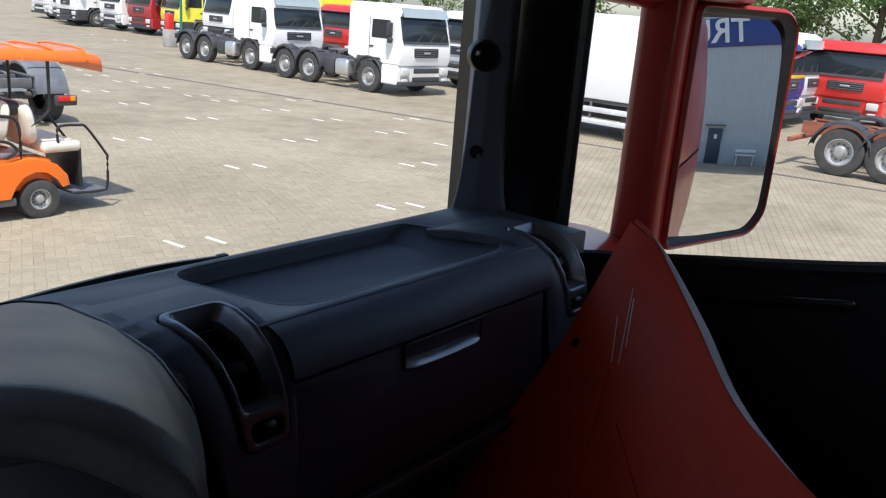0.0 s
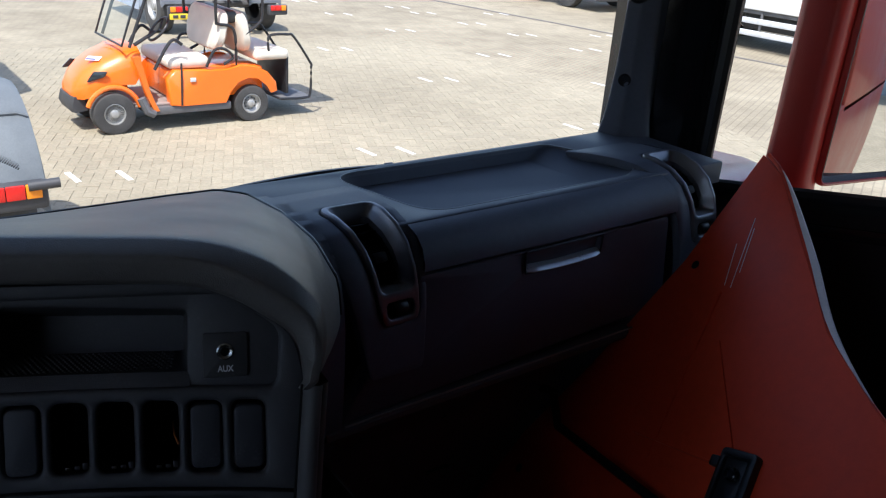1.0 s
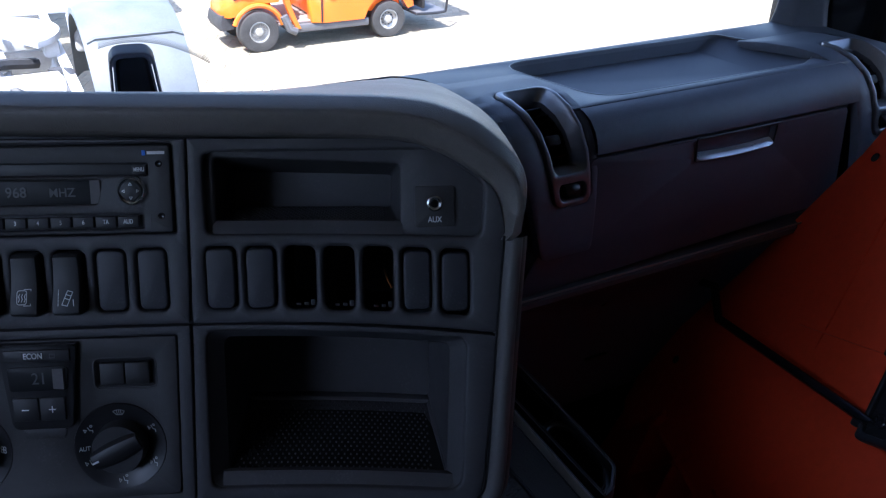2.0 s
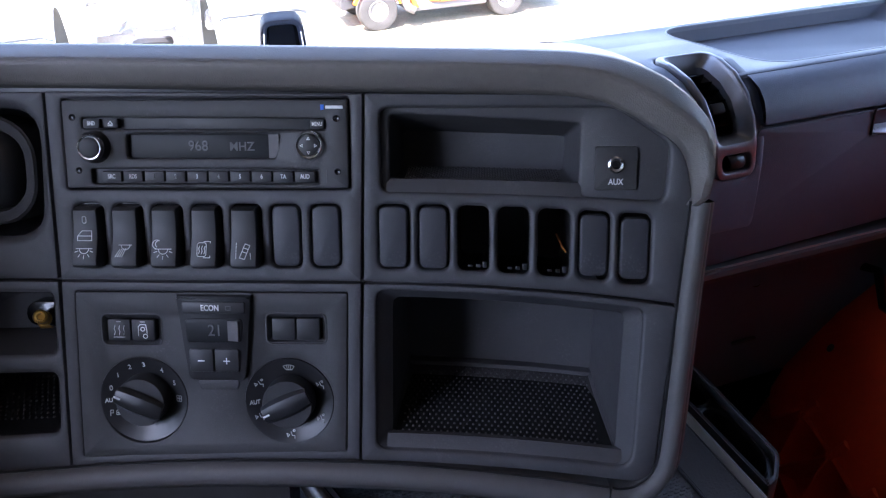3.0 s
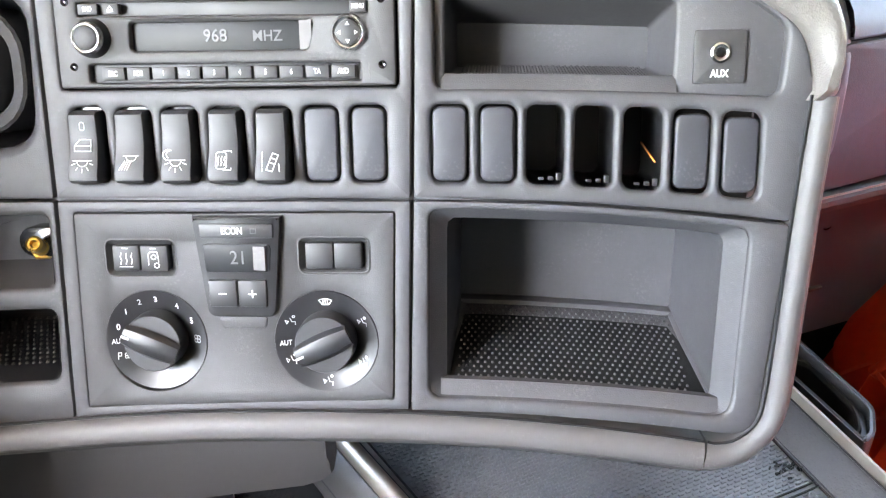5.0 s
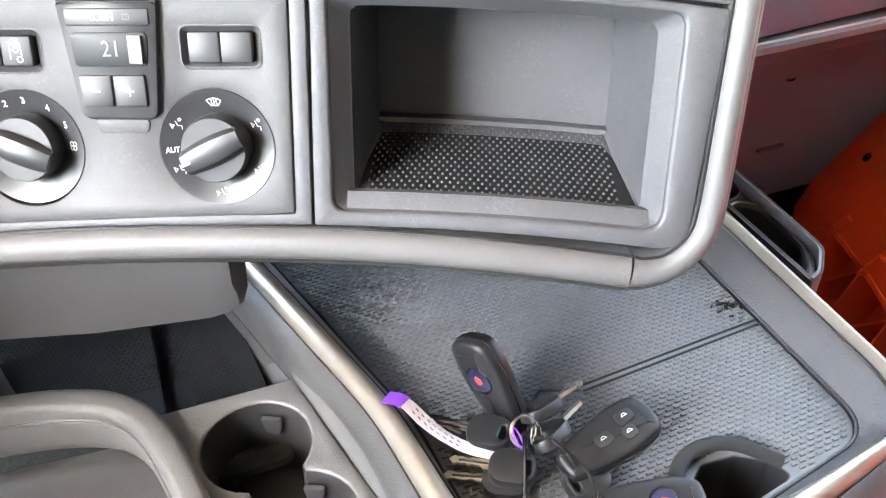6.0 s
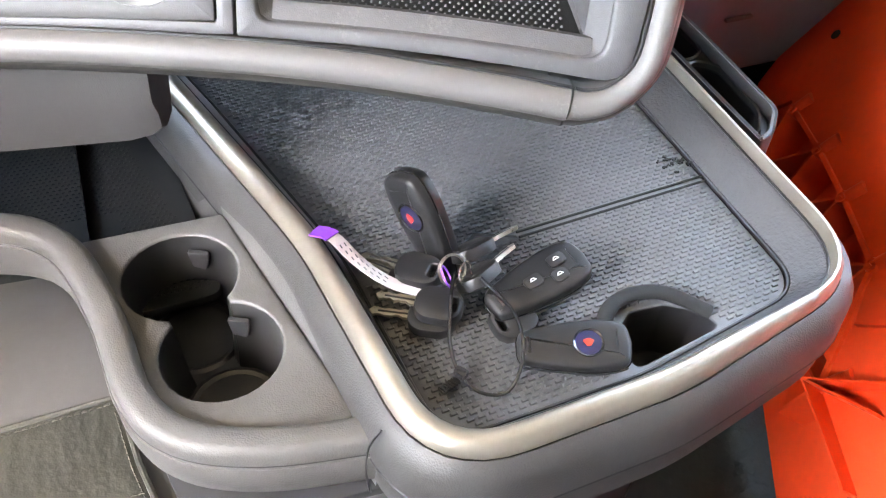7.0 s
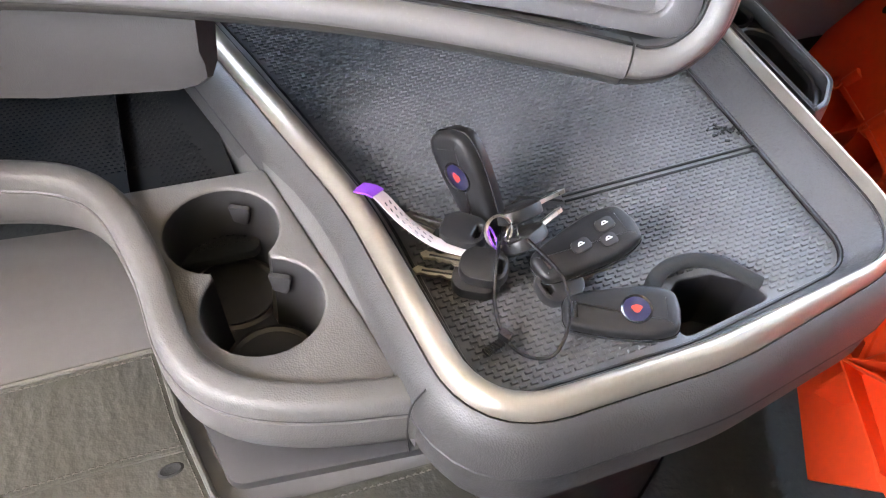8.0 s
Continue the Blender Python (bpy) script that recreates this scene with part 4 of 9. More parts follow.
lamp_ic = lambda y: [[(-0.0050, y), (0.0050, y)], arc(0, y, 0.0030, 180, 360, 8)] + [[(0.0042 * math.cos(radians(a)), y + 0.0042 * math.sin(radians(a))), (0.0060 * math.cos(radians(a)), y + 0.0060 * math.sin(radians(a)))] for a in (200, 235, 270, 305, 340)]
k = rocker(SW[0])
symbol(k, [rrect(0, 0.0108, 0.0024, 0.0042, 0.0010, 3) + [rrect(0, 0.0108, 0.0024, 0.0042, 0.0010, 3)[0]], [(-0.0045, -0.0020), (-0.0045, 0.0008), (-0.0015, 0.0040), (0.0045, 0.0040), (0.0045, -0.0020), (-0.0045, -0.0020)], [(-0.0045, 0.0008), (0.0045, 0.0008)]] + lamp_ic(-0.0068))
k = rocker(SW[1])
symbol(k, [[(-0.0030, -0.0045), (0.0050, -0.0045)], arc(0.0012, -0.0045, 0.0028, 180, 360, 8)] + [[(-0.0022 + 0.0012 * i, -0.0070 + 0.0001 * i), (-0.0050 + 0.0014 * i, -0.0115)] for i in range(4)])
k = rocker(SW[2])
symbol(k, lamp_ic(-0.0068) + [arc(-0.0042, -0.0040, 0.0026, 60, 260, 8), arc(-0.0030, -0.0038, 0.0020, 80, 240, 8)])
k = rocker(SW[3])
symbol(k, [rrect(-0.0008, -0.0070, 0.0056, 0.0082, 0.0014, 3) + [rrect(-0.0008, -0.0070, 0.0056, 0.0082, 0.0014, 3)[0]], [(0.0005, -0.0022), (0.0045, -0.0022), (0.0045, -0.0030)], [(0.0005, -0.0118), (0.0045, -0.0118), (0.0045, -0.0108)]] + [[(-0.0026 + 0.0017 * i, -0.0095), (-0.0021 + 0.0017 * i, -0.0080), (-0.0026 + 0.0017 * i, -0.0064), (-0.0021 + 0.0017 * i, -0.0050)] for i in range(3)])
k = rocker(SW[4])
symbol(k, [[(-0.0042, -0.0030 - 0.0020 * i), (-0.0042, -0.0042 - 0.0020 * i)] for i in range(5)] + [[(-0.0020, -0.0118), (0.0012, -0.0035), (0.0042, -0.0045), (0.0012, -0.0126), (-0.0020, -0.0118)], [(-0.0006, -0.0080), (0.0025, -0.0090)], [(0.0002, -0.0058), (0.0033, -0.0068)], [(0.0046, -0.0090), (0.0050, -0.0125)]])


def blank(u, w=0.0022, label="plain dark blanking cover in a switch opening"):
    s = thing("switch_blank", label, "switch cover", spot(u, 0.0290), group="switch blanks")
    bm = bmesh.new()
    slab(bm, rrect(0, 0, 0.0172, 0.0380, 0.0042), -0.008, w, 0.0014, 3)
    part("cover", bm, BLANK, s)
    return s


for u in SW[5:]:
    blank(u, -0.0006)
for u in SWR[:2]:
    blank(u, 0.0020)
for u in SWR[5:]:
    blank(u, -0.0012)

# ---- aux socket ----
aux = thing("aux_socket", "square black plate with an audio socket", "socket", spot(0.1552, 0.0735, -0.006))
bm = bmesh.new()
slab(bm, rrect(0, 0, 0.0255, 0.0265, 0.0015), 0.0, 0.0022, 0.0007)
part("plate", bm, FASCIA2, aux)
bm = bmesh.new()
lathe(bm, [(0.0052, 0.0022), (0.0050, 0.0034), (0.0040, 0.0040), (0.0026, 0.0036), (0.0022, 0.001), (0.0001, 0.001)], Matrix.Translation((0, 0.0022, 0)), 28, False, True)
part("jack", bm, CHROME, aux, "bright metal jack")
bm = bmesh.new()
lathe(bm, [(0.0001, 0.0037), (0.0024, 0.0037), (0.0027, 0.0030)], Matrix.Translation((0, 0.0022, 0)), 20, True, False)
part("jack_hole", bm, GLOSS, aux)
text("letters", "AUX", 0.0052, WHITE, aux, pose(0, -0.0082, 0.0024), 0.82, 0.0001)

# ---- climate panel ----
clim = thing("climate_panel", "matt black climate panel with two dials, keys and a small display", "climate control", spot(-0.0985, -0.060, 0.0))
bm = bmesh.new()
co = rpoly([(-0.0885, -0.0528), (0.0860, -0.0518), (0.0890, 0.0532), (-0.0855, 0.0532)], 0.0015)
key_l = rpoly([(-0.0688, 0.0198), (-0.0308, 0.0198), (-0.0308, 0.0390), (-0.0688, 0.0390)], 0.004)
key_r = rpoly([(0.0375, 0.0215), (0.0748, 0.0215), (0.0748, 0.0405), (0.0375, 0.0405)], 0.004)
DIAL_X, DIAL_Y = (-0.0452, 0.0500), -0.0172
ring_of = lambda x, r: [(x + r * math.cos(2 * math.pi * i / 48), DIAL_Y + r * math.sin(2 * math.pi * i / 48)) for i in range(48)]
plate(bm, co, [key_l, key_r] + [ring_of(x, 0.0280) for x in DIAL_X], 0.0012, 0.0072, 0.0012, 0.0006)
for v in bm.verts:
    v.co.y += droop(v.co.x - 0.0985, v.co.y - 0.060) - droop(-0.0985, -0.060)
part("face", bm, FASCIA2, clim)
for lp, syms in ((key_l, 1), (key_r, 0)):
    bm = bmesh.new()
    loft(bm, [at(inset(lp, -0.0012), 0.0014), at(inset(lp, -0.0004), 0.0016), at(inset(lp, 0.0030), -0.0020), at(inset(lp, 0.0034), -0.0045)], cap1=True)
    part("key_frame", bm, FASCIA2, clim, "sunken key surround")
    xs = sorted(p[0] for p in lp)
    ym = sum(p[1] for p in lp) / len(lp)
    for q in (0, 1):
        x = (xs[0] + xs[-1]) / 2 + (q - 0.5) * 0.0155
        bm = bmesh.new()
        rbox(bm, (x, ym, -0.0005), (0.0150, 0.0142, 0.007), 0.0010)
        k = part("key", bm, SWITCH, clim)
        if syms:
            bm = bmesh.new()
            if q == 0:
                ln = [[(x - 0.003 + 0.003 * i, ym - 0.0030), (x - 0.0024 + 0.003 * i, ym - 0.001), (x - 0.003 + 0.003 * i, ym + 0.0010), (x - 0.0024 + 0.003 * i, ym + 0.0030)] for i in range(3)] + [[(x - 0.0035, ym - 0.0045), (x + 0.0035, ym - 0.0045)]]
            else:
                ln = [[(x - 0.003, ym - 0.0035), (x - 0.0028, ym + 0.0025), (x - 0.0015, ym + 0.0038), (x + 0.002, ym + 0.0038), (x + 0.0026, ym), (x + 0.0026, ym - 0.002)], arc(x, ym + 0.0008, 0.0013, 0, 360, 8), arc(x + 0.0015, ym - 0.0038, 0.0014, 0, 360, 8)]
            ln.append([(x - 0.0013, ym + 0.0056), (x + 0.0013, ym + 0.0056)])
            strokes(bm, ln, 0.00038, 0.0033)
            part("symbol", bm, WHITE, k)
# console with display and temperature keys
bm = bmesh.new()
eo = rpoly([(-0.0135, -0.0030), (0.0238, -0.0030), (0.0292, 0.0528), (-0.0195, 0.0528)], [0.006, 0.006, 0.001, 0.001])
slab(bm, eo, -0.004, 0.0052, 0.0020)
part("display_console", bm, DIALK, clim, "raised black display console")
bm = bmesh.new()
rbox(bm, (0.0050, 0.0452, 0.0050), (0.0400, 0.0078, 0.0030), 0.0009)
k = part("key", bm, SWITCH, clim)
text("key_letters", "ECON", 0.0052, WHITE, k, pose(0.0030, 0.0452, 0.0067), 0.80, 0.00008)
bm = bmesh.new()
strokes(bm, [[(0.0130, 0.0440), (0.0160, 0.0440), (0.0160, 0.0464), (0.0130, 0.0464), (0.0130, 0.0440)]], 0.0003, 0.0067)
part("indicator", bm, LCDTEXT, clim)
bm = bmesh.new()
slab(bm, rpoly([(-0.0130, 0.0225), (0.0220, 0.0225), (0.0233, 0.0382), (-0.0137, 0.0382)], 0.003), 0.004, 0.0060, 0.0006)
part("display", bm, LCD, clim, "dim temperature display")
text("digits", "21", 0.0105, LCDTEXT, clim, pose(0.0055, 0.0304, 0.0062), 0.9)
bm = bmesh.new()
wedge(bm, 0.0135, 0.0205, 0.0240, 0.0368, 0.0061, 0.0078)
part("display_end", bm, TRIMP, clim, "pale display edge")
for x, s in ((-0.0040, "-"), (0.0123, "+")):
    bm = bmesh.new()
    rbox(bm, (x, 0.0110, 0.0050), (0.0155, 0.0150, 0.004), 0.0010)
    k = part("key", bm, SWITCH, clim)
    bm = bmesh.new()
    ln = [[(x - 0.0018, 0.0110), (x + 0.0018, 0.0110)]]
    if s == "+":
        ln.append([(x, 0.0092), (x, 0.0128)])
    strokes(bm, ln, 0.0006, 0.0073)
    part("symbol", bm, WHITE, k)
bm = bmesh.new()
slab(bm, rpoly([(-0.0070, -0.0100), (0.0170, -0.0100), (0.0190, -0.0030), (-0.0090, -0.0030)], 0.003), -0.002, 0.0024, 0.0010)
part("thumb_notch", bm, FASCIA2, clim)


RINGK = mat("dial_ring_black", (0.016, 0.016, 0.018), 0.34, vary=0.12, vscale=40)


def dial(x, turn, marks, icons):
    mm = Matrix.Translation((x, DIAL_Y, 0.0))
    bm = bmesh.new()
    lathe(bm, [(0.0288, 0.0011), (0.0285, 0.0019), (0.0279, 0.0018), (0.0163, -0.0030)], mm, 56, False, False)
    d = part("dial_ring", bm, RINGK, clim, "black dished dial ring")
    bm = bmesh.new()
    lathe(bm, [(0.0165, -0.0040), (0.0162, 0.0070), (0.0155, 0.0082), (0.0001, 0.0082)], mm, 48, False, True)
    part("dial_base", bm, SWITCH, clim)
    bm = bmesh.new()
    # the grip bar across the dial
    mt = mm @ Matrix.Rotation(radians(turn), 4, "Z")
    rows = []
    for a in [-1 + 2 * i / 12 for i in range(13)]:
        xx = a * 0.0157
        hw = 0.0074 * math.sqrt(max(0.05, 1 - (a * 0.62) ** 2))
        top = 0.0138 - 0.0012 * a * a
        rows.append([mt @ Vector(q) for q in ((xx, -hw, 0.0095), (xx, -hw * 0.92, top - 0.003), (xx, -hw * 0.7, top - 0.0008), (xx, -hw * 0.3, top), (xx, hw * 0.3, top), (xx, hw * 0.7, top - 0.0008), (xx, hw * 0.92, top - 0.003), (xx, hw, 0.0095))])
    loft(bm, rows, cap0=True, cap1=True)
    part("dial_grip", bm, BLACK, clim, "grained black dial grip")
    bm = bmesh.new()
    strokes(bm, [[(-0.0150, 0.0), (-0.0118, 0.0)]], 0.0012, 0.0136)
    for v in bm.verts:
        v.co = mt @ v.co
    part("pointer", bm, WHITE, clim)
    dish = lambda a: Matrix.Translation((x + 0.0228 * math.cos(radians(a)), DIAL_Y + 0.0228 * math.sin(radians(a)), 0.0002)) @ Matrix.Rotation(radians(-23.5), 4, Vector((-math.sin(radians(a)), math.cos(radians(a)), 0)))
    for a, s in marks:
        text("dial_marks", s, 0.0050 if len(s) == 1 else 0.0040, WHITE, d, dish(a), 0.85, 0.00006)
    for a, ln in icons:
        bm = bmesh.new()
        strokes(bm, ln, 0.00038, 0.0002)
        bmesh.ops.transform(bm, matrix=dish(a), verts=bm.verts)
        part("symbol", bm, WHITE, d)


fan = [arc(0.0014 * math.cos(radians(a)), 0.0014 * math.sin(radians(a)), 0.0011, 0, 360, 8) for a in (45, 135, 225, 315)]
seatic = [[(-0.0002, 0.0015), (0.0008, -0.0008), (0.0026, -0.0010), (0.0026, -0.0028)], arc(0.0018, 0.0022, 0.0007, 0, 360, 6), [(-0.0028, 0.0004), (-0.0010, -0.0004), (-0.0020, -0.0018), (-0.0028, 0.0004)]]
screenic = [arc(0, -0.004, 0.0055, 50, 130, 6), [(0.0035, 0.0002), (0.0018, -0.0026), (-0.0018, -0.0026), (-0.0035, 0.0002)]] + [[(-0.0012 + 0.0012 * i, -0.0022), (-0.0012 + 0.0012 * i, 0.0010)] for i in range(3)]
dial(DIAL_X[0], 158 - 180, [(163, "0"), (137, "1"), (112, "2"), (88, "3"), (57, "4"), (28, "5"), (184, "AUT")], [(1, fan), (206, [[(-0.0026, -0.0018), (-0.0026, 0.0018), (-0.0010, 0.0018), (-0.0010, 0.0), (-0.0026, 0.0)]] + [[(a * 0.7 + 0.0024, b * 0.7) for a, b in f] for f in fan])])
dial(DIAL_X[1], 205 - 180, [(184, "AUT")], [(90, screenic), (150, seatic), (208, seatic), (270, seatic), (330, seatic), (30, seatic)])

# ---- lower dash behind the knees ----
low_d = thing("lower_dash", "dark plastic lower dashboard under the centre panel", "dashboard", kind="structure")
bm = bmesh.new()
LM = lambda u, v, w: PM @ Vector((u, v, w))
rows = []
for u in (-0.055, 0.05, 0.15):
    rows.append([LM(u, -0.13, -0.035), LM(u, -0.1365, -0.05), LM(u, -0.137, -0.10), LM(u, -0.137, -0.16), LM(u, -0.127, -0.16), LM(u, -0.125, -0.035)])
loft(bm, rows, cap0=True, cap1=True)
part("underside", bm, BLACK, low_d)
bm = bmesh.new()
rows = []
for u, d in ((-0.44, -0.224), (-0.30, -0.217), (-0.15, -0.204), (-0.078, -0.193), (-0.066, -0.189), (-0.060, -0.184)):
    rows.append([LM(u, -0.13, -0.030), LM(u, -0.165, -0.036), LM(u, d + 0.010, -0.044), LM(u, d + 0.002, -0.047), LM(u, d, -0.056), LM(u, d + 0.006, -0.066), LM(u, -0.135, -0.066), LM(u, -0.125, -0.035)])
loft(bm, rows, cap0=True, cap1=True)
part("knee_cover", bm, mat("knee_cover_plastic", (0.032, 0.031, 0.032), 0.55, vary=0.15, vscale=12, bump=0.4, bscale=1200, fine=1), low_d, "smooth grey knee cover")

# ignition switch on the steering column cover
ign = thing("ignition_switch", "beige-grey steering column cover with a round black ignition switch", "ignition switch", look((-0.262, 0.118, 2.240), (-0.12, -0.37, 2.69)))
ign.matrix_world = ign.matrix_world @ pose(0, 0, 0, 180, 0, 180)
bm = bmesh.new()
slab(bm, rpoly([(-0.06, -0.075), (0.036, -0.075), (0.024, 0.070), (-0.06, 0.070)], 0.008), -0.04, 0.0, 0.004)
part("column_cover", bm, TRIMP, ign)
# unseen block added to keep window light off the knee cover and panel
bm = bmesh.new()
rbox(bm, (0, 0, 0), (0.36, 0.34, 0.40), 0.06, None, 3)
o = part("column_light_block", bm, TRIMP, ign)
o.matrix_local = ign.matrix_world.inverted() @ pose(-0.55, 0.09, 2.49, -12, 0, 0)
for nm, prof, m_ in (("barrel", [(0.0165, -0.002), (0.0160, 0.006), (0.0145, 0.008), (0.0125, 0.007), (0.0115, -0.001)], GLOSS), ("ring", [(0.0115, 0.001), (0.0105, 0.005), (0.0080, 0.006), (0.0072, 0.001)], SILVER), ("core", [(0.0076, 0.002), (0.0060, 0.004), (0.0001, 0.004)], BLACK)):
    bm = bmesh.new()
    lathe(bm, prof, Matrix.Translation((0.010, -0.012, 0)), 32, False, nm == "core")
    part(nm, bm, m_, ign)


# ---- passenger side of the dashboard ----
def wrap(bm, prof, x0=0.0, shear=0.0, taper=0.0):
    """Bends a flat part: its x stays, its y runs along the (y, z) profile, its z stands off it."""
    pts = [Vector(p) for p in prof]
    cum = [0.0]
    for a, b in zip(pts, pts[1:]):
        cum.append(cum[-1] + (b - a).length)

    def where(s):
        s = min(max(s, 0), cum[-1] - 1e-6)
        i = max(k for k in range(len(cum) - 1) if cum[k] <= s)
        t = (s - cum[i]) / (cum[i + 1] - cum[i])
        p = pts[i].lerp(pts[i + 1], t)
        d0 = (pts[i + 1] - pts[i]).normalized()
        e = pts[i + 2] - pts[i + 1] if i + 2 < len(pts) else d0
        g = pts[i] - pts[i - 1] if i > 0 else d0
        d = (g.normalized().lerp(d0, min(1, t + 0.5)) if t < 0.5 else d0.lerp(e.normalized(), t - 0.5)).normalized()
        return p, d
    for v in bm.verts:
        x, s, c = v.co
        p, d = where(s)
        v.co = (x0 + x * (1 - taper * (s - 0.088)) + shear * s, p.x + d.y * c, p.y - d.x * c)
    return cum[-1]


def dense(bm, size):
    """Splits long edges so that a flat part can be bent."""
    for _ in range(6):
        es = [e for e in bm.edges if abs(e.verts[0].co.y - e.verts[1].co.y) > size]
        if not es:
            break
        bmesh.ops.subdivide_edges(bm, edges=es, cuts=1)
    bmesh.ops.triangulate(bm, faces=[f for f in bm.faces if len(f.verts) > 4])


TRAYM = mat("tray_plastic", (0.088, 0.100, 0.132), 0.60, vary=0.12, vscale=10, bump=0.3, bscale=900, fine=1)
HANDLEM = mat("handle_metal", (0.55, 0.55, 0.57), 0.30, metal=0.5, vary=0.1, vscale=30)
VENT = [(0.345, 2.509), (0.300, 2.5165), (0.262, 2.519), (0.234, 2.518), (0.210, 2.511), (0.190, 2.497), (0.177, 2.477), (0.170, 2.454), (0.167, 2.430), (0.166, 2.405), (0.166, 2.36), (0.168, 2.315)]
dash = thing("passenger_dashboard", "dark blue-black plastic passenger dashboard with a top tray", "dashboard", kind="structure")
# top with the tray opening
bm = bmesh.new()
outer = rpoly([(0.30, 0.272), (0.437, 0.272), (0.437, 0.205), (0.868, 0.205), (0.868, 0.262), (0.935, 0.262), (0.935, 0.205), (0.985, 0.205), (0.985, 0.40), (0.90, 0.394), (0.50, 0.386), (0.30, 0.384)], 0.004)
tray = rpoly([(0.492, 0.222), (0.800, 0.222), (0.838, 0.240), (0.842, 0.285), (0.800, 0.372), (0.452, 0.372)], [0.045, 0.03, 0.03, 0.04, 0.02, 0.03], 7)
plate(bm, outer, [tray], 2.511, 0.03, 0.003, 0.0035)
part("top_cover", bm, DASH, dash)
bm = bmesh.new()
# the tray: flat floor, long slope at its door end
floor_l = rpoly([(0.500, 0.230), (0.745, 0.228), (0.760, 0.236), (0.770, 0.26), (0.770, 0.366), (0.462, 0.366)], [0.04, 0.02, 0.02, 0.03, 0.015, 0.025], 7)
loft(bm, [at(inset(tray, -0.001), 2.508), at(floor_l, 2.494)], cap1=True)
part("tray", bm, TRAYM, dash, "blue-grey matt tray insert")
# the tray edge's highlight, put in as a paler bead
bm = bmesh.new()
tube(bm, at(inset(tray, -0.0022), 2.5104), 0.0011, 6, closed=True)
part("tray_edge", bm, mat("tray_edge_highlight", (0.17, 0.185, 0.21), 0.34, vary=0.1, vscale=20), dash, "pale bead with the edge highlight in its colour")
bm = bmesh.new()
prism_x(bm, [(0.3855, 2.507), (0.40, 2.496), (0.43, 2.465), (0.47, 2.41), (0.47, 2.38), (0.385, 2.38)], 0.25, 1.0)
part("rear_slope", bm, DASH, dash)
# two hidden covers added so windscreen light cannot leak under the dash
bm = bmesh.new()
prism_x(bm, [(0.375, 2.498), (0.42, 2.482), (0.50, 2.435), (0.60, 2.378), (0.60, 2.366), (0.375, 2.470)], -1.12, 0.26)
part("driver_light_stop", bm, DASH, dash)
bm = bmesh.new()
rbox(bm, (0.0, 0.545, 2.371), (2.2, 0.20, 0.010), 0.002)
part("screen_light_stop", bm, BLACK, dash, "black plate added to stop light at the windscreen's foot")
# front roll above the glovebox
FRONT = [(0.222, 2.5105), (0.200, 2.509), (0.185, 2.503), (0.175, 2.493), (0.1695, 2.480), (0.168, 2.4715), (0.1695, 2.4695), (0.178, 2.469)]
bm = bmesh.new()
rows = [[(x, y - 0.0012 * math.sin((x - 0.455) / 0.38 * math.pi), z) for y, z in FRONT] for x in [0.45 + 0.40 * i / 10 for i in range(11)]]
loft(bm, rows, closed=False)
part("front_roll", bm, DASH, dash)
# glovebox lid with the recessed pull
lid = thing("glovebox_lid", "dark plastic glovebox lid with a metal pull", "glovebox")
bm = bmesh.new()
lo = rpoly([(0.36, 2.314), (0.86, 2.332), (0.838, 2.4652), (0.448, 2.4652)], [0.004, 0.01, 0.008, 0.006])
ho = rpoly([(0.592, 2.4455), (0.712, 2.4455), (0.716, 2.4755), (0.588, 2.4755)], 0.003)
plate(bm, lo, [rpoly([(0.594, 2.440), (0.712, 2.440), (0.714, 2.466), (0.592, 2.466)], 0.003)], 0.0, 0.02, 0.002, 0.002)
for v in bm.verts:
    x, z, w = v.co
    v.co = (x, 0.1712 - w + 0.03 * max(0.0, (2.40 - z)) , z)
part("panel", bm, GLOVE, lid)
bm = bmesh.new()
slab(bm, rpoly([(0.594, 2.440), (0.712, 2.440), (0.714, 2.466), (0.592, 2.466)], 0.003), -0.02, -0.006, 0.001)
for v in bm.verts:
    x, z, w = v.co
    v.co = (x, 0.1712 - w, z)
part("pull_recess", bm, GLOVE, lid)
bm = bmesh.new()
rows = []
for i in range(13):
    f = i / 12
    x, dz = 0.594 + 0.119 * f, -0.0022 * math.sin(math.pi * f)
    end = max(0.0, abs(f - 0.5) - 0.44) / 0.06
    rows.append([(x, b + 0.003 * end, z + dz) for b, z in ((0.1785, 2.4375), (0.1690, 2.4375), (0.1662, 2.4385), (0.1658, 2.4398), (0.1668, 2.4410), (0.1715, 2.4445), (0.1785, 2.4455))])
loft(bm, rows, cap0=True, cap1=True)
part("handle", bm, HANDLEM, lid, "brushed grey metal pull bar")
bm = bmesh.new()
tube(bm, [(x, 0.1702, z) for x, z in rpoly([(0.5925, 2.4365), (0.7135, 2.4365), (0.7155, 2.4645), (0.5905, 2.4645)], 0.003)], 0.0013, 6, closed=True)
part("recess_outline", bm, BLACK, lid, "dark joint round the pull recess")
bm = bmesh.new()
strokes(bm, [[(0.683 + 0.0045 * i, 2.456), (0.6855 + 0.0045 * i, 2.456)] for i in range(6)], 0.003, 0.0)
for v in bm.verts:
    x, z, w = v.co
    v.co = (x, 0.1765 - w, z + (x - 0.69) * 0.02)
part("badge_bars", bm, TRIMP, lid)
bm = bmesh.new()
rbox(bm, (0.645, 0.183, 2.467), (0.40, 0.012, 0.010), 0.001)
part("lid_gap", bm, BLACK, dash)
bm = bmesh.new()
tube(bm, [(0.36, 0.1672, 2.3150), (0.60, 0.1672, 2.3155), (0.90, 0.1672, 2.3160)], 0.0012, 6)
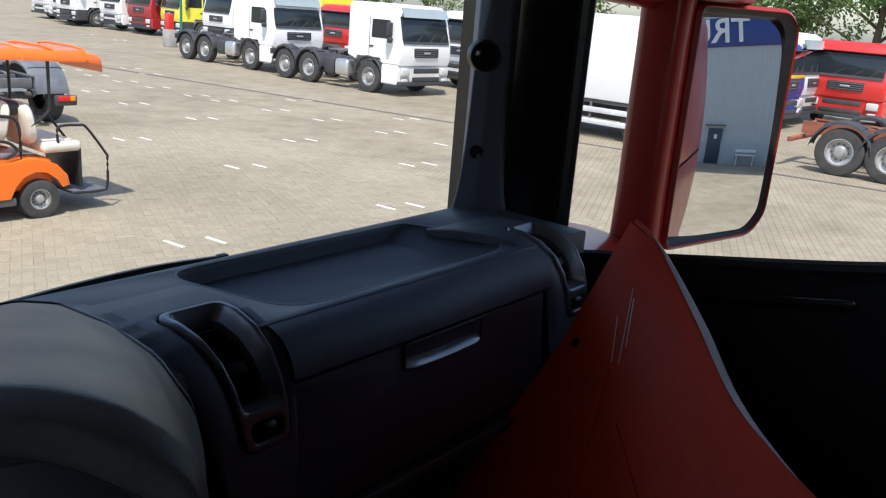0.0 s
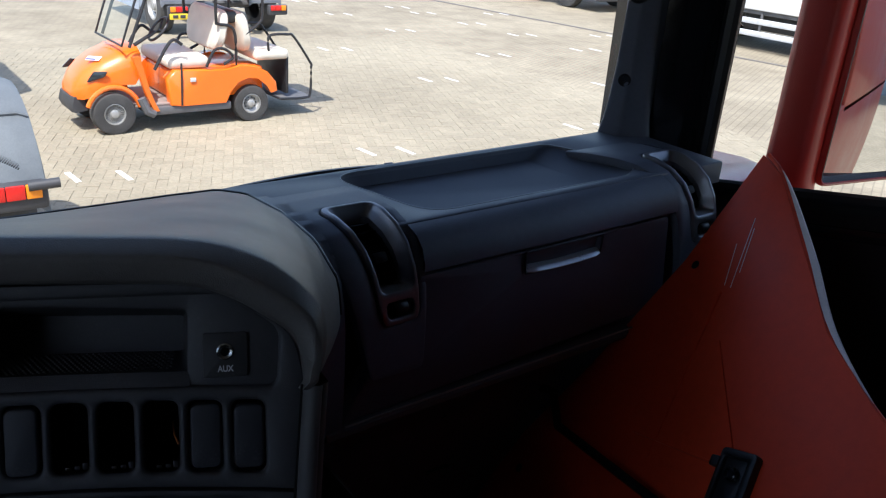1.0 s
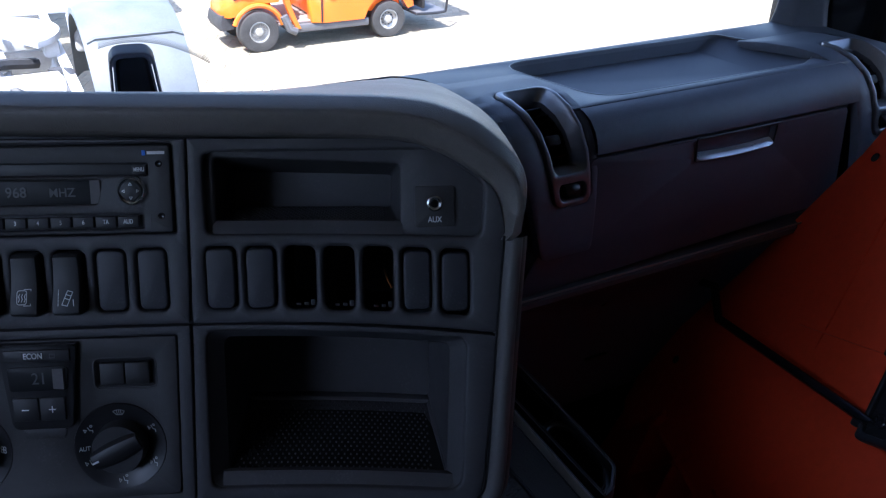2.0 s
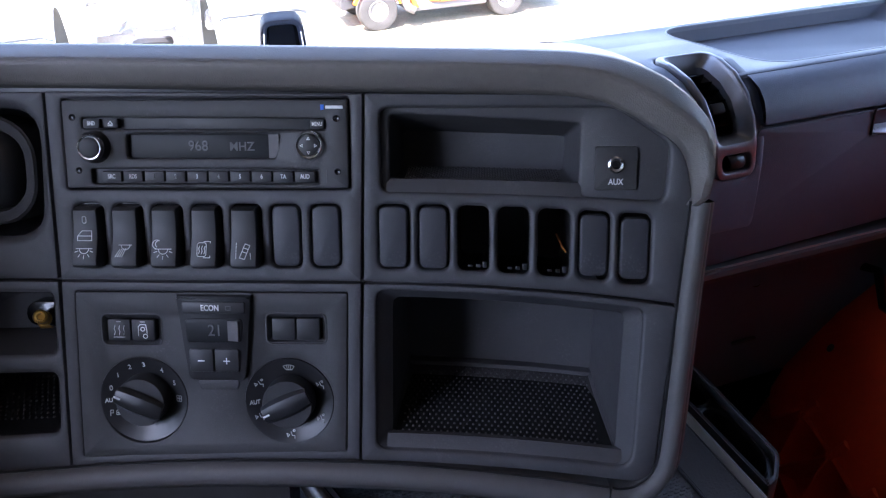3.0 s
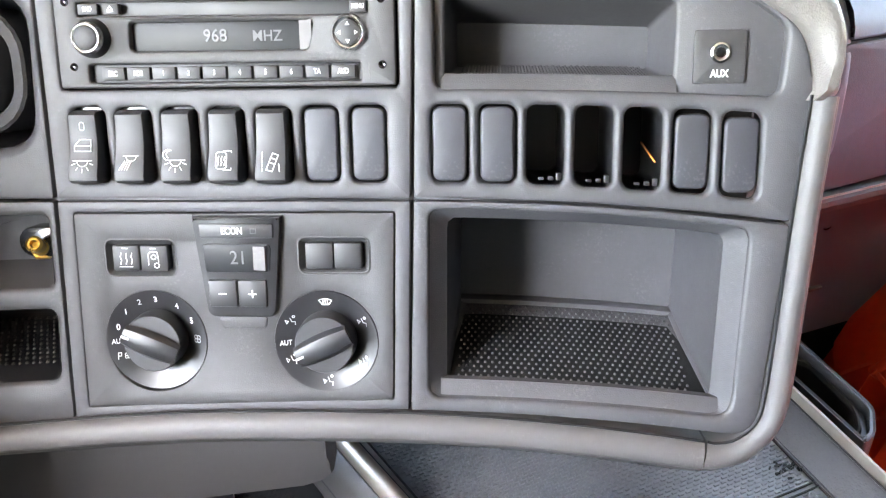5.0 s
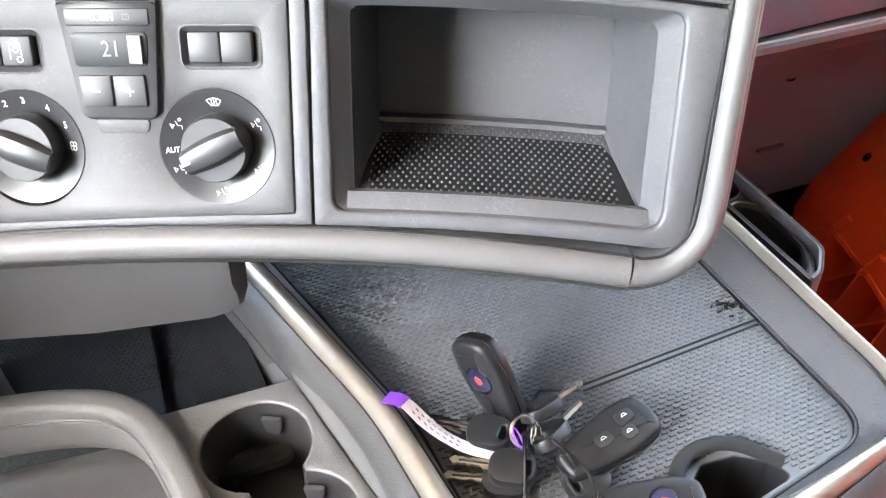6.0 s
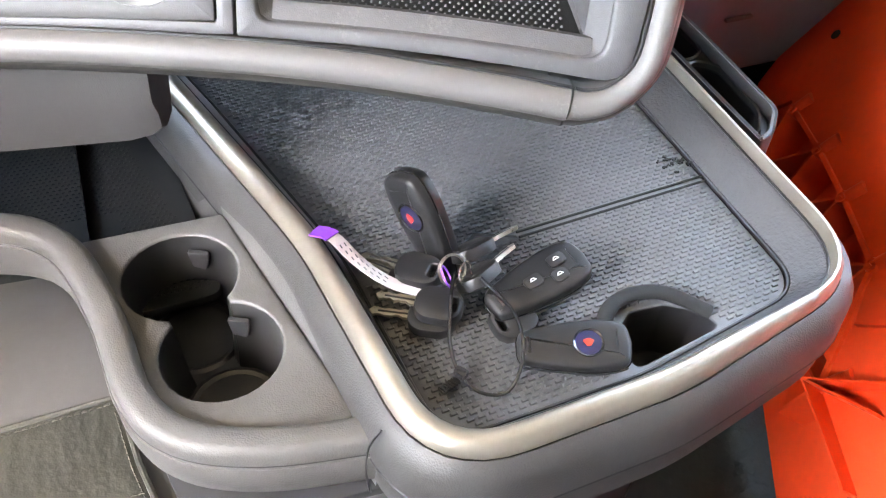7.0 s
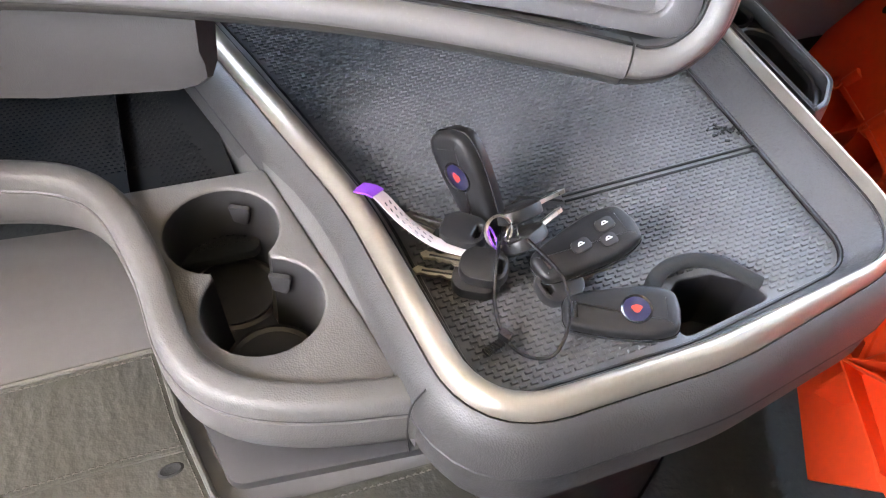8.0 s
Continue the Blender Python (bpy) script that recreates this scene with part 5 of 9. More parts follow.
part("trim_bead", bm, SILVER, dash, "thin pale bead under the glovebox lid")
# lower edge, reddish line and ledge
bm = bmesh.new()
prof = [(0.172, 2.313), (0.168, 2.309), (0.1675, 2.303), (0.172, 2.299), (0.19, 2.30), (0.19, 2.314)]
prism_x(bm, prof, 0.34, 0.93)
part("lower_strip", bm, TRIMP, dash, "thin lower trim strip")
bm = bmesh.new()
prof = [(0.176, 2.298), (0.182, 2.290), (0.196, 2.276), (0.215, 2.262), (0.235, 2.22), (0.245, 2.13), (0.26, 2.05), (0.40, 1.98), (0.62, 1.98), (0.62, 2.298)]
prism_x(bm, prof, 0.30, 1.04)
part("knee_panel", bm, DASH, dash)
bm = bmesh.new()
lathe(bm, [(0.0001, -0.002), (0.005, -0.002), (0.006, 0.0015), (0.0075, 0.001), (0.0075, -0.004)], None, 16)
o = part("bolt", bm, GLOSS, dash)
o.matrix_local = basis((0.541, 0.233, 2.232), (1, 0, 0), (0, 0.1, 0.99), (0, -0.99, 0.1))
bm = bmesh.new()
rbox(bm, (0.548, 0.243, 2.135), (0.035, 0.006, 0.004), 0.001)
part("clip", bm, TRIMP, dash)
# end piece by the door
bm = bmesh.new()
prof = [(0.44, 2.44), (0.37, 2.49), (0.33, 2.503), (0.26, 2.507), (0.215, 2.497), (0.19, 2.47), (0.18, 2.40), (0.19, 2.30), (0.26, 2.05), (0.44, 2.05)]
rows = [[(x, y + d, z - d * 0.5) for y, z in prof] for x, d in ((0.93, 0.0), (0.956, 0.0), (0.964, 0.004), (0.968, 0.012))]
loft(bm, rows, cap0=True, cap1=True)
part("end_piece", bm, DASH, dash)
bm = bmesh.new()
prof = [(0.44, 2.45), (0.384, 2.505)] + VENT[1:] + [(0.30, 2.05), (0.44, 2.05)]
prism_x(bm, prof, 0.20, 0.357)
part("inner_piece", bm, DASH, dash)



def air_vent(x0, right):
    v = thing("air_vent", "dash air vent with a grey metal frame and black louvres", "vent", group="dashboard air vents")
    sh = 0.17
    s_top, s_bot = 0.090, 0.240
    mouth = rpoly([(0.0065, 0.0935), (0.0585, 0.0935), (0.0585, 0.2060), (0.0065, 0.2060)], [0.009, 0.010, 0.008, 0.008], 4)
    opening = rpoly([(0.0095, 0.1010), (0.0490, 0.1010), (0.0490, 0.2010), (0.0095, 0.2010)], [0.006, 0.008, 0.006, 0.006], 4)
    frame_o = rrect(0.032, (s_top + s_bot) / 2, 0.067, s_bot - s_top + 0.006, 0.013)
    bm = bmesh.new()
    plate(bm, rrect((right - 0.040) / 2, 0.153, right + 0.040, 0.302, 0.010), [inset(frame_o, -0.001)], 0.0, 0.012, 0.003, 0.003)
    dense(bm, 0.008)
    wrap(bm, VENT, x0, sh, 2.1)
    part("bezel", bm, DASH, v)
    bm = bmesh.new()
    loft(bm, [at(mouth, 0.0015), at(inset(mouth, 0.0030), -0.0030), at(opening, -0.0090), at(inset(opening, 0.0004), -0.016)])
    dense(bm, 0.008)
    wrap(bm, VENT, x0, sh, 2.1)
    part("funnel", bm, VENTM, v, "satin grey metal funnel")
    wheel = rrect(0.033, 0.2265, 0.046, 0.018, 0.007)
    bm = bmesh.new()
    plate(bm, frame_o, [mouth, wheel], 0.003, 0.012, 0.0025, 0.002)
    dense(bm, 0.008)
    wrap(bm, VENT, x0, sh, 2.1)
    part("frame", bm, VENTM, v, "satin grey metal vent frame")
    bm = bmesh.new()
    loft(bm, [at(opening, -0.012), at(inset(opening, 0.002), -0.05)], cap1=True)
    dense(bm, 0.008)
    wrap(bm, VENT, x0, sh, 2.1)
    part("duct", bm, BLACK, v)
    for i in range(6):
        bm = bmesh.new()
        rbox(bm, (0.0292, 0.110 + 0.0155 * i, -0.019), (0.038, 0.0020, 0.011), 0.0008, Matrix.Rotation(radians(-12), 4, "X"), 1)
        wrap(bm, VENT, x0, sh, 2.1)
        part("louvre", bm, GLOSS, v)
    bm = bmesh.new()
    rbox(bm, (0.030, 0.168, -0.014), (0.020, 0.014, 0.010), 0.004)
    wrap(bm, VENT, x0, sh, 2.1)
    part("tab", bm, SWITCH, v, "louvre tab")
    bm = bmesh.new()
    lathe(bm, [(0.008, -0.012), (0.009, -0.01), (0.009, 0.01), (0.008, 0.012)], Matrix.Translation((0.034, 0.2265, -0.005)) @ Matrix.Rotation(radians(90), 4, "Y"), 20)
    wrap(bm, VENT, x0, sh, 2.1)
    part("thumbwheel", bm, BLACK, v, "ribbed black thumbwheel")
    return v


air_vent(0.3590, 0.081)
air_vent(0.8520, 0.067)


# ---- engine tunnel with its tray ----
tun = thing("engine_tunnel_tray", "grey plastic engine tunnel with a silver-rimmed storage tray", "console", kind="structure")
RIM = rpoly([(0.0225, -0.213), (0.150, -0.2085), (0.288, -0.178), (0.292, 0.10), (0.292, 0.34), (-0.115, 0.34), (-0.047, 0.110), (0.003, -0.060)], [0.045, 0.2, 0.055, 0.2, 0.03, 0.03, 0.2, 0.3], 8)
RIM_Z = 2.268


def rim_off(d):
    """The rim's line moved by d, by half of it where the rim narrows towards the passenger."""
    full, half = inset(RIM, d), inset(RIM, d * 0.45 - 0.0040)
    out = []
    for p, q in zip(full, half):
        w = min(1.0, max(0.0, (p[0] - 0.17) / 0.10))
        out.append((p[0] + (q[0] - p[0]) * w, p[1] + (q[1] - p[1]) * w))
    return out


LOWERB = mat("lower_tunnel_plastic", (0.030, 0.029, 0.029), 0.6, vary=0.15, vscale=20, bump=0.4, bscale=900, fine=1)
bm = bmesh.new()
rows = [at(rim_off(0.0062), RIM_Z - 0.008), at(rim_off(0.0050), RIM_Z - 0.0030), at(rim_off(0.0034), RIM_Z + 0.0008), at(rim_off(0.0014), RIM_Z + 0.0024), at(rim_off(-0.0015), RIM_Z + 0.0028), at(rim_off(-0.0050), RIM_Z + 0.0014), at(rim_off(-0.0080), RIM_Z - 0.0020), at(rim_off(-0.0090), RIM_Z - 0.0060)]
loft(bm, rows)
part("rim", bm, SILVER, tun, "satin silver painted tray rim")
MATLOOP = rpoly([(0.031, -0.196), (0.145, -0.193), (0.266, -0.170), (0.265, 0.02), (0.264, 0.33), (-0.095, 0.33), (-0.027, 0.110), (0.019, -0.060)], [0.03, 0.2, 0.03, 0.2, 0.02, 0.02, 0.2, 0.3], 8)
MAT_Z = 2.247
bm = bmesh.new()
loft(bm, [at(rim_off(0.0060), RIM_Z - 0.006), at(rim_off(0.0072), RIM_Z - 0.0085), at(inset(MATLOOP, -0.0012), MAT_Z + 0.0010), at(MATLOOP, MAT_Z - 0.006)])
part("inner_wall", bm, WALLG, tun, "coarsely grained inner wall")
bm = bmesh.new()
tube(bm, at(rim_off(0.0066), RIM_Z - 0.0062), 0.0009, 6, closed=True)
part("rim_gap", bm, BLACK, tun, "dark joint inside the rim")
bm = bmesh.new()
tube(bm, at(inset(MATLOOP, 0.0004), MAT_Z - 0.0002), 0.0011, 6, closed=True)
part("mat_gap", bm, BLACK, tun, "dark joint round the mat")
# front cap gets less light: put into a darker copy of the tunnel plastic
bm = bmesh.new()
rows = [at(rim_off(-0.0086), RIM_Z - 0.0078), at(rim_off(-0.0100), RIM_Z - 0.0058), at(inset(RIM, -0.0145), RIM_Z - 0.0085), at(inset(RIM, -0.0195), RIM_Z - 0.018), at(inset(RIM, -0.021), RIM_Z - 0.040)]
loft(bm, rows)
part("upper_body", bm, mat("tunnel_cap_shaded", (0.031, 0.030, 0.030), 0.54, vary=0.16, vscale=12, bump=0.4, bscale=1000), tun)
bm = bmesh.new()
rows = [at(inset(RIM, -0.0205), RIM_Z - 0.0395), at(inset(RIM, -0.0185), RIM_Z - 0.041), at(inset(RIM, -0.019), RIM_Z - 0.046), at(inset(RIM, -0.0185), RIM_Z - 0.066), at(inset(RIM, -0.010), RIM_Z - 0.088), at(inset(RIM, 0.02), RIM_Z - 0.105), at(inset(RIM, 0.05), 2.05), at(inset(RIM, 0.055), 1.86)]
loft(bm, rows, cap1=True)
part("lower_body", bm, LOWERB, tun, "dark grained lower tunnel body")
bm = bmesh.new()
tube(bm, at(inset(RIM, -0.0206), RIM_Z - 0.0402), 0.0009, 5, closed=True)
part("body_seam", bm, BLACK, tun, "dark seam round the tunnel body")
bm = bmesh.new()
rows = []
for y in (0.32, 0.20, 0.10, 0.03, -0.06, -0.12, -0.165, -0.178):
    xr = -0.044 + (0.110 - y) * 0.30 if y > -0.06 else 0.006 + (-0.06 - y) * 0.13
    xc = -0.040 + (0.010 - y) * 0.2235
    rows.append([(xr - 0.0095, y, RIM_Z - 0.0070), (xr - 0.0145, y, RIM_Z - 0.0075), (xc + 0.001, y, 2.2385), (xc - 0.001, y, 2.190)])
loft(bm, rows, closed=False)
part("side_slope", bm, TUNNEL, tun, "sloping grey tunnel side")
bm = bmesh.new()
tube(bm, smooth_path([(0.0025, -0.186, RIM_Z - 0.0085), (-0.004, -0.187, RIM_Z - 0.018), (-0.0065, -0.188, RIM_Z - 0.038), (-0.0055, -0.190, RIM_Z - 0.058)], 4), 0.0007, 6)
part("end_joint", bm, BLACK, tun)
# the rubber mat and its raised dashes
mat_thing = thing("rubber_tray_mat", "black rubber mat with raised dashes, cut across by a seam", "mat")


finger = rpoly([(0.143, -0.1885), (0.206, -0.1775), (0.198, -0.163), (0.182, -0.153), (0.160, -0.152), (0.148, -0.162)], 0.006)      # finger hole at the driver's edge
seam = lambda x: -0.0765 + (x - 0.131) * 0.058
bm = bmesh.new()
plate(bm, inset(MATLOOP, 0.0015), [finger], MAT_Z - 0.0012, 0.004, 0.0008, 0.0008)
part("sheet", bm, RUBBER, mat_thing)
verts, faces = [], []
rot = math.atan(0.058)
row = 0
b = -0.21
while b < 0.20:
    a = -0.08 + (0.0031 if row % 2 else 0.0)
    while a < 0.30:
        x, y = a * math.cos(rot) - b * math.sin(rot), a * math.sin(rot) + b * math.cos(rot)
        ok = inside(inset(MATLOOP, 0.004), x, y) and abs(y - seam(x)) > 0.0035 and not inside(inset(finger, -0.004), x, y)
        if ok:
            lx, ly = (0.0022, 0.0009)
            k = len(verts)
            c, s = math.cos(rot), math.sin(rot)
            for zz, g in ((MAT_Z - 0.0012, 1.0), (MAT_Z - 0.0002, 0.72)):
                for sx, sy in ((-1, -1), (1, -1), (1, 1), (-1, 1)):
                    px, py = sx * lx * g, sy * ly * g
                    verts.append((x + px * c - py * s, y + px * s + py * c, zz))
            faces.append((k + 4, k + 5, k + 6, k + 7))
            for i in range(4):
                j = (i + 1) % 4
                faces.append((k + i, k + j, k + 4 + j, k + 4 + i))
        a += 0.0062
    b += 0.0033
    row += 1
me = bpy.data.meshes.new("dash_relief")
me.from_pydata(verts, [], faces)
me.materials.append(RUBBER)
o = new("dash_relief", me)
o.parent = mat_thing
tagged(o, kind="stuff")
for d in (-0.0022, 0.0022):
    bm = bmesh.new()
    tube(bm, [(x, seam(x) + d, MAT_Z - 0.0002) for x in (0.125, 0.19, 0.265)], 0.0009, 6)
    part("seam_ridge", bm, RUBBER2, mat_thing)
bm = bmesh.new()
loft(bm, [at(finger, MAT_Z - 0.003), at(inset(finger, 0.001), MAT_Z - 0.045)], cap1=True)
part("finger_hole", bm, BLACK, mat_thing, "dark finger hole")
bm = bmesh.new()
pts = smooth_path([(0.134, -0.174, MAT_Z + 0.001), (0.139, -0.159, MAT_Z + 0.004), (0.150, -0.149, MAT_Z + 0.006), (0.166, -0.146, MAT_Z + 0.006), (0.185, -0.151, MAT_Z + 0.004), (0.204, -0.168, MAT_Z - 0.001)], 5)
tube(bm, pts, 0.0046, 10, flat=0.8)
part("finger_lip", bm, RUBBER2, mat_thing, "raised rubber lip of the finger hole")
bm = bmesh.new()
rng = random.Random(4)
for i in range(34):
    x, y = 0.254 + rng.gauss(0, 0.006), -0.050 + rng.gauss(0, 0.004)
    rbox(bm, (x, y, MAT_Z + 0.0002), (rng.uniform(0.0008, 0.0032), rng.uniform(0.0006, 0.0014), 0.0012), 0, Matrix.Rotation(rng.uniform(0, 3), 4, "Z"))
tagged(part("worn_spot", bm, RUBBER2, mat_thing, "rough worn spot"), kind="stuff")

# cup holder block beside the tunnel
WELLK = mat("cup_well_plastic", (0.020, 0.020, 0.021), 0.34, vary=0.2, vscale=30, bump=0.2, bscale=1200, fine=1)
cup = thing("cup_holder", "grey double cup holder moulded beside the tunnel", "cup holder", kind="structure")
CZ = 2.236
c1, c2, rc = Vector((-0.073, -0.034)), Vector((-0.060, -0.095)), 0.0335
blk = rpoly([(-0.128, 0.012), (-0.040, 0.010), (-0.002, -0.160), (-0.045, -0.160), (-0.088, -0.141), (-0.107, -0.110), (-0.117, -0.045)], [0.004, 0.004, 0.004, 0.02, 0.02, 0.02, 0.03])


def eight(r, neck):
    """Outline of two round wells joined by a neck."""
    d = c2 - c1
    t = d.normalized()
    s = Vector((-t.y, t.x))
    h = math.sqrt(max(1e-6, r * r - (d.length / 2) ** 2))
    base = math.atan2(t.y, t.x)
    a = max(math.asin(min(1, neck / r)), math.asin(min(1, h / r)))
    out = []
    for i in range(25):
        q = base + a + (2 * math.pi - 2 * a) * i / 24
        out.append((c1.x + r * math.cos(q), c1.y + r * math.sin(q)))
    for i in range(25):
        q = base + math.pi + a + (2 * math.pi - 2 * a) * i / 24
        out.append((c2.x + r * math.cos(q), c2.y + r * math.sin(q)))
    return out


well = eight(rc, 0.017)
bm = bmesh.new()
plate(bm, blk, [well], CZ, 0.02, 0.002, 0.002)
part("top", bm, TUNNEL, cup)
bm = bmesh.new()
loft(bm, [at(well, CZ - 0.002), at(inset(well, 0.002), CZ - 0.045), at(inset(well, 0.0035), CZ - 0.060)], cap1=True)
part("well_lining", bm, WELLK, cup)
for c in (c1, c2):
    bm = bmesh.new()
    lathe(bm, [(rc - 0.0040, -0.0498), (rc - 0.0065, -0.0485), (rc - 0.0090, -0.0498)], Matrix.Translation((c.x, c.y, CZ - 0.010)), 32, False, False)
    part("base_ring", bm, BLACK, cup)
    bm = bmesh.new()
    slab(bm, rpoly([(-0.005, -0.007), (0.004, -0.009), (0.007, 0.006), (-0.007, 0.006)], 0.002), 0, 0.003, 0.001)
    o = part("grip_tab", bm, SWITCH, cup, "springy grip tab")
    d = Vector((0.45, 0.89))
    o.matrix_local = basis((c.x + d.x * (rc - 0.003), c.y + d.y * (rc - 0.003), CZ - 0.017), (d.y, -d.x, 0), (0, 0, 1), (-d.x, -d.y, 0))
# padded edge round the driver's side: a flat-topped moulding over a skirt
edge_path = smooth_path([(-0.40, 0.060, CZ + 0.001), (-0.26, 0.055, CZ + 0.001), (-0.178, 0.040, CZ + 0.001), (-0.136, 0.010, CZ + 0.001), (-0.116, -0.050, CZ + 0.001), (-0.107, -0.112, CZ), (-0.088, -0.143, CZ - 0.001), (-0.050, -0.162, CZ - 0.001), (0.004, -0.172, CZ - 0.003)], 6)


def edging(name, section, label=""):
    """A moulding along the edge; its section runs outwards (a) and up (c)."""
    bm = bmesh.new()
    rows = []
    for a, c in section:
        lp = []
        for i, p in enumerate(edge_path):
            t = (edge_path[min(i + 1, len(edge_path) - 1)] - edge_path[max(i - 1, 0)]).normalized()
            lp.append(p + Vector((t.y, -t.x, 0)) * a + Vector((0, 0, c)))
        rows.append(lp)
    loft(bm, rows, closed=False)
    return part(name, bm, TUNNEL, cup, label, angle=55)


edging("padded_edge", [(-0.0085, -0.016), (-0.0090, -0.002), (-0.0086, 0.0045), (-0.0070, 0.0076), (-0.0040, 0.0088), (0.0035, 0.0088), (0.0068, 0.0074), (0.0086, 0.0040), (0.0094, 0.0010), (0.0096, -0.0020), (0.0080, -0.0026)], "flat-topped grained edge")
edging("skirt", [(0.0080, -0.0034), (0.0104, -0.0040), (0.0108, -0.0052), (0.0106, -0.020), (0.0092, -0.029), (0.0060, -0.035), (-0.004, -0.040)])
bm = bmesh.new()
lp = []
for i, p in enumerate(edge_path):
    t = (edge_path[min(i + 1, len(edge_path) - 1)] - edge_path[max(i - 1, 0)]).normalized()
    lp.append(p + Vector((t.y, -t.x, 0)) * 0.0092 + Vector((0, 0, -0.0030)))
tube(bm, lp, 0.0006, 5)
part("parting_line", bm, BLACK, cup)
bm = bmesh.new()
lp = rpoly([(-0.113, -0.085), (-0.0965, -0.168), (0.012, -0.1775), (0.012, -0.140), (-0.092, -0.134), (-0.101, -0.09)], [0.002, 0.012, 0.003, 0.002, 0.004, 0.002])
slab(bm, lp, 2.1765, 2.1835, 0.0015)
part("foot_panel", bm, SWITCH, cup, "smooth dark panel below the cups")
bm = bmesh.new()
lp = rpoly([(-0.100, -0.130), (0.01, -0.150), (0.03, 0.0), (-0.06, 0.30), (-0.13, 0.30), (-0.125, 0.0)], 0.01)
loft(bm, [at(inset(lp, 0.001), CZ - 0.03), at(lp, CZ - 0.04), at(inset(lp, 0.002), CZ - 0.13), at(inset(lp, 0.02), 1.87)], cap0=False, cap1=True)
part("pedestal", bm, BLACK, cup)
# lower rubber mat beyond the cups, driver side panel, stitched flap
low = thing("lower_rubber_mat", "black ribbed rubber mat under the dashboard", "mat")
bm = bmesh.new()
slab(bm, rpoly([(-0.40, 0.070), (-0.26, 0.064), (-0.165, 0.045), (-0.125, 0.008), (-0.110, -0.020), (-0.05, -0.02), (-0.06, 0.10), (-0.12, 0.36), (-0.40, 0.36)], 0.01), 2.190, 2.196, 0.002)
part("sheet", bm, RUBBER2, low)
verts, faces = [], []
for i in range(84):
    for j in range(66):
        x, y = -0.36 + 0.0042 * i + (0.0021 if j % 2 else 0), -0.01 + 0.0038 * j
        if x > -0.055 - 0.25 * max(0, y) or (x < -0.105 and y < 0.075):
            continue
        k = len(verts)
        for zz, g in ((2.196, 1.0), (2.1966, 0.65)):
            for sx, sy in ((-1, -1), (1, -1), (1, 1), (-1, 1)):
                verts.append((x + sx * 0.0013 * g, y + sy * 0.0008 * g, zz))
        faces.append((k + 4, k + 5, k + 6, k + 7))
        for q in range(4):
            r = (q + 1) % 4
            faces.append((k + q, k + r, k + 4 + r, k + 4 + q))
me = bpy.data.meshes.new("dash_relief")
me.from_pydata(verts, [], faces)
me.materials.append(RUBBER2)
o = new("dash_relief", me)
o.parent = low
tagged(o, kind="stuff")
side = thing("gear_console", "dark smooth console cover beside the cup holder", "console", kind="structure")
bm = bmesh.new()
slab(bm, rpoly([(-0.42, -0.34), (0.030, -0.34), (0.030, -0.145), (-0.090, -0.140), (-0.110, -0.09), (-0.118, 0.018), (-0.16, 0.052), (-0.42, 0.075)], 0.02), 2.05, 2.177, 0.006)
part("cover", bm, mat("console_cover_plastic", (0.085, 0.084, 0.086), 0.45, vary=0.14, vscale=9, bump=0.3, bscale=1500, fine=1), side)
flap = thing("stitched_leather_cover", "black leather cover with stitched rolled edges beside the cup holder", "cover", pose(-0.12, -0.12, 2.1805))
fl = rpoly([(-0.30, -0.21), (0.145, -0.21), (0.145, -0.066), (0.056, -0.0635), (0.0175, -0.0565), (0.0045, 0.002), (-0.002, 0.0535), (-0.090, 0.0515), (-0.30, 0.044)],
           [0.01, 0.01, 0.002, 0.02, 0.013, 0.03, 0.008, 0.03, 0.01])
bm = bmesh.new()
slab(bm, fl, -0.003, 0.0022, 0.0015)
part("panel", bm, FLAP, flap)


def sewn_edge(loop, d):
    """The part of a loop, moved inwards, that is the sewn edge."""
    return [Vector((q[0], q[1])) for q in inset(loop, d) if q[1] > -0.08 and -0.295 < q[0] < 0.14]


def stitch(bm, line, z, step=0.0040):
    """A row of thread stitches along a line."""
    for p, q in zip(line, line[1:]):
        d = q - p
        n = max(1, round(d.length / step))
        for i in range(n):
            a, c, e = p + d * ((i + 0.15) / n), p + d * ((i + 0.5) / n), p + d * ((i + 0.85) / n)
            tube(bm, [(a.x, a.y, z), (c.x, c.y, z + 0.0006), (e.x, e.y, z)], 0.0005, 5)


bm = bmesh.new()
tube(bm, [(q.x, q.y, 0.0016) for q in sewn_edge(fl, 0.0018)], 0.0022, 8)
part("rolled_edge", bm, FLAP, flap)
bm = bmesh.new()
stitch(bm, sewn_edge(fl, 0.0062), 0.0024)
tagged(part("stitching", bm, STITCH, flap, "dull pale stitching"), kind="stuff")
seam = [Vector((-0.20, -0.040)), Vector((-0.083, -0.0200)), Vector((-0.03, -0.0185)), Vector((0.0035, -0.0190))]
bm = bmesh.new()
tube(bm, [(q.x, q.y, 0.0018) for q in seam], 0.0014, 6)
part("cross_seam", bm, FLAP, flap)
bm = bmesh.new()
stitch(bm, [q + Vector((0, 0.0028)) for q in seam], 0.0024)
tagged(part("stitching", bm, STITCH, flap, "dull pale stitching"), kind="stuff")
bm = bmesh.new()
lathe(bm, [(0.0001, 0.0023), (0.0030, 0.0023), (0.0043, 0.0031), (0.0056, 0.0021)], Matrix.Translation((-0.005, -0.0290, 0)) @ Matrix.Rotation(0.15, 4, 'Z') @ Matrix.Diagonal((1.3, 0.75, 1, 1)), 18)
part("eyelet", bm, RUBBER2, flap, "dark oval eyelet")

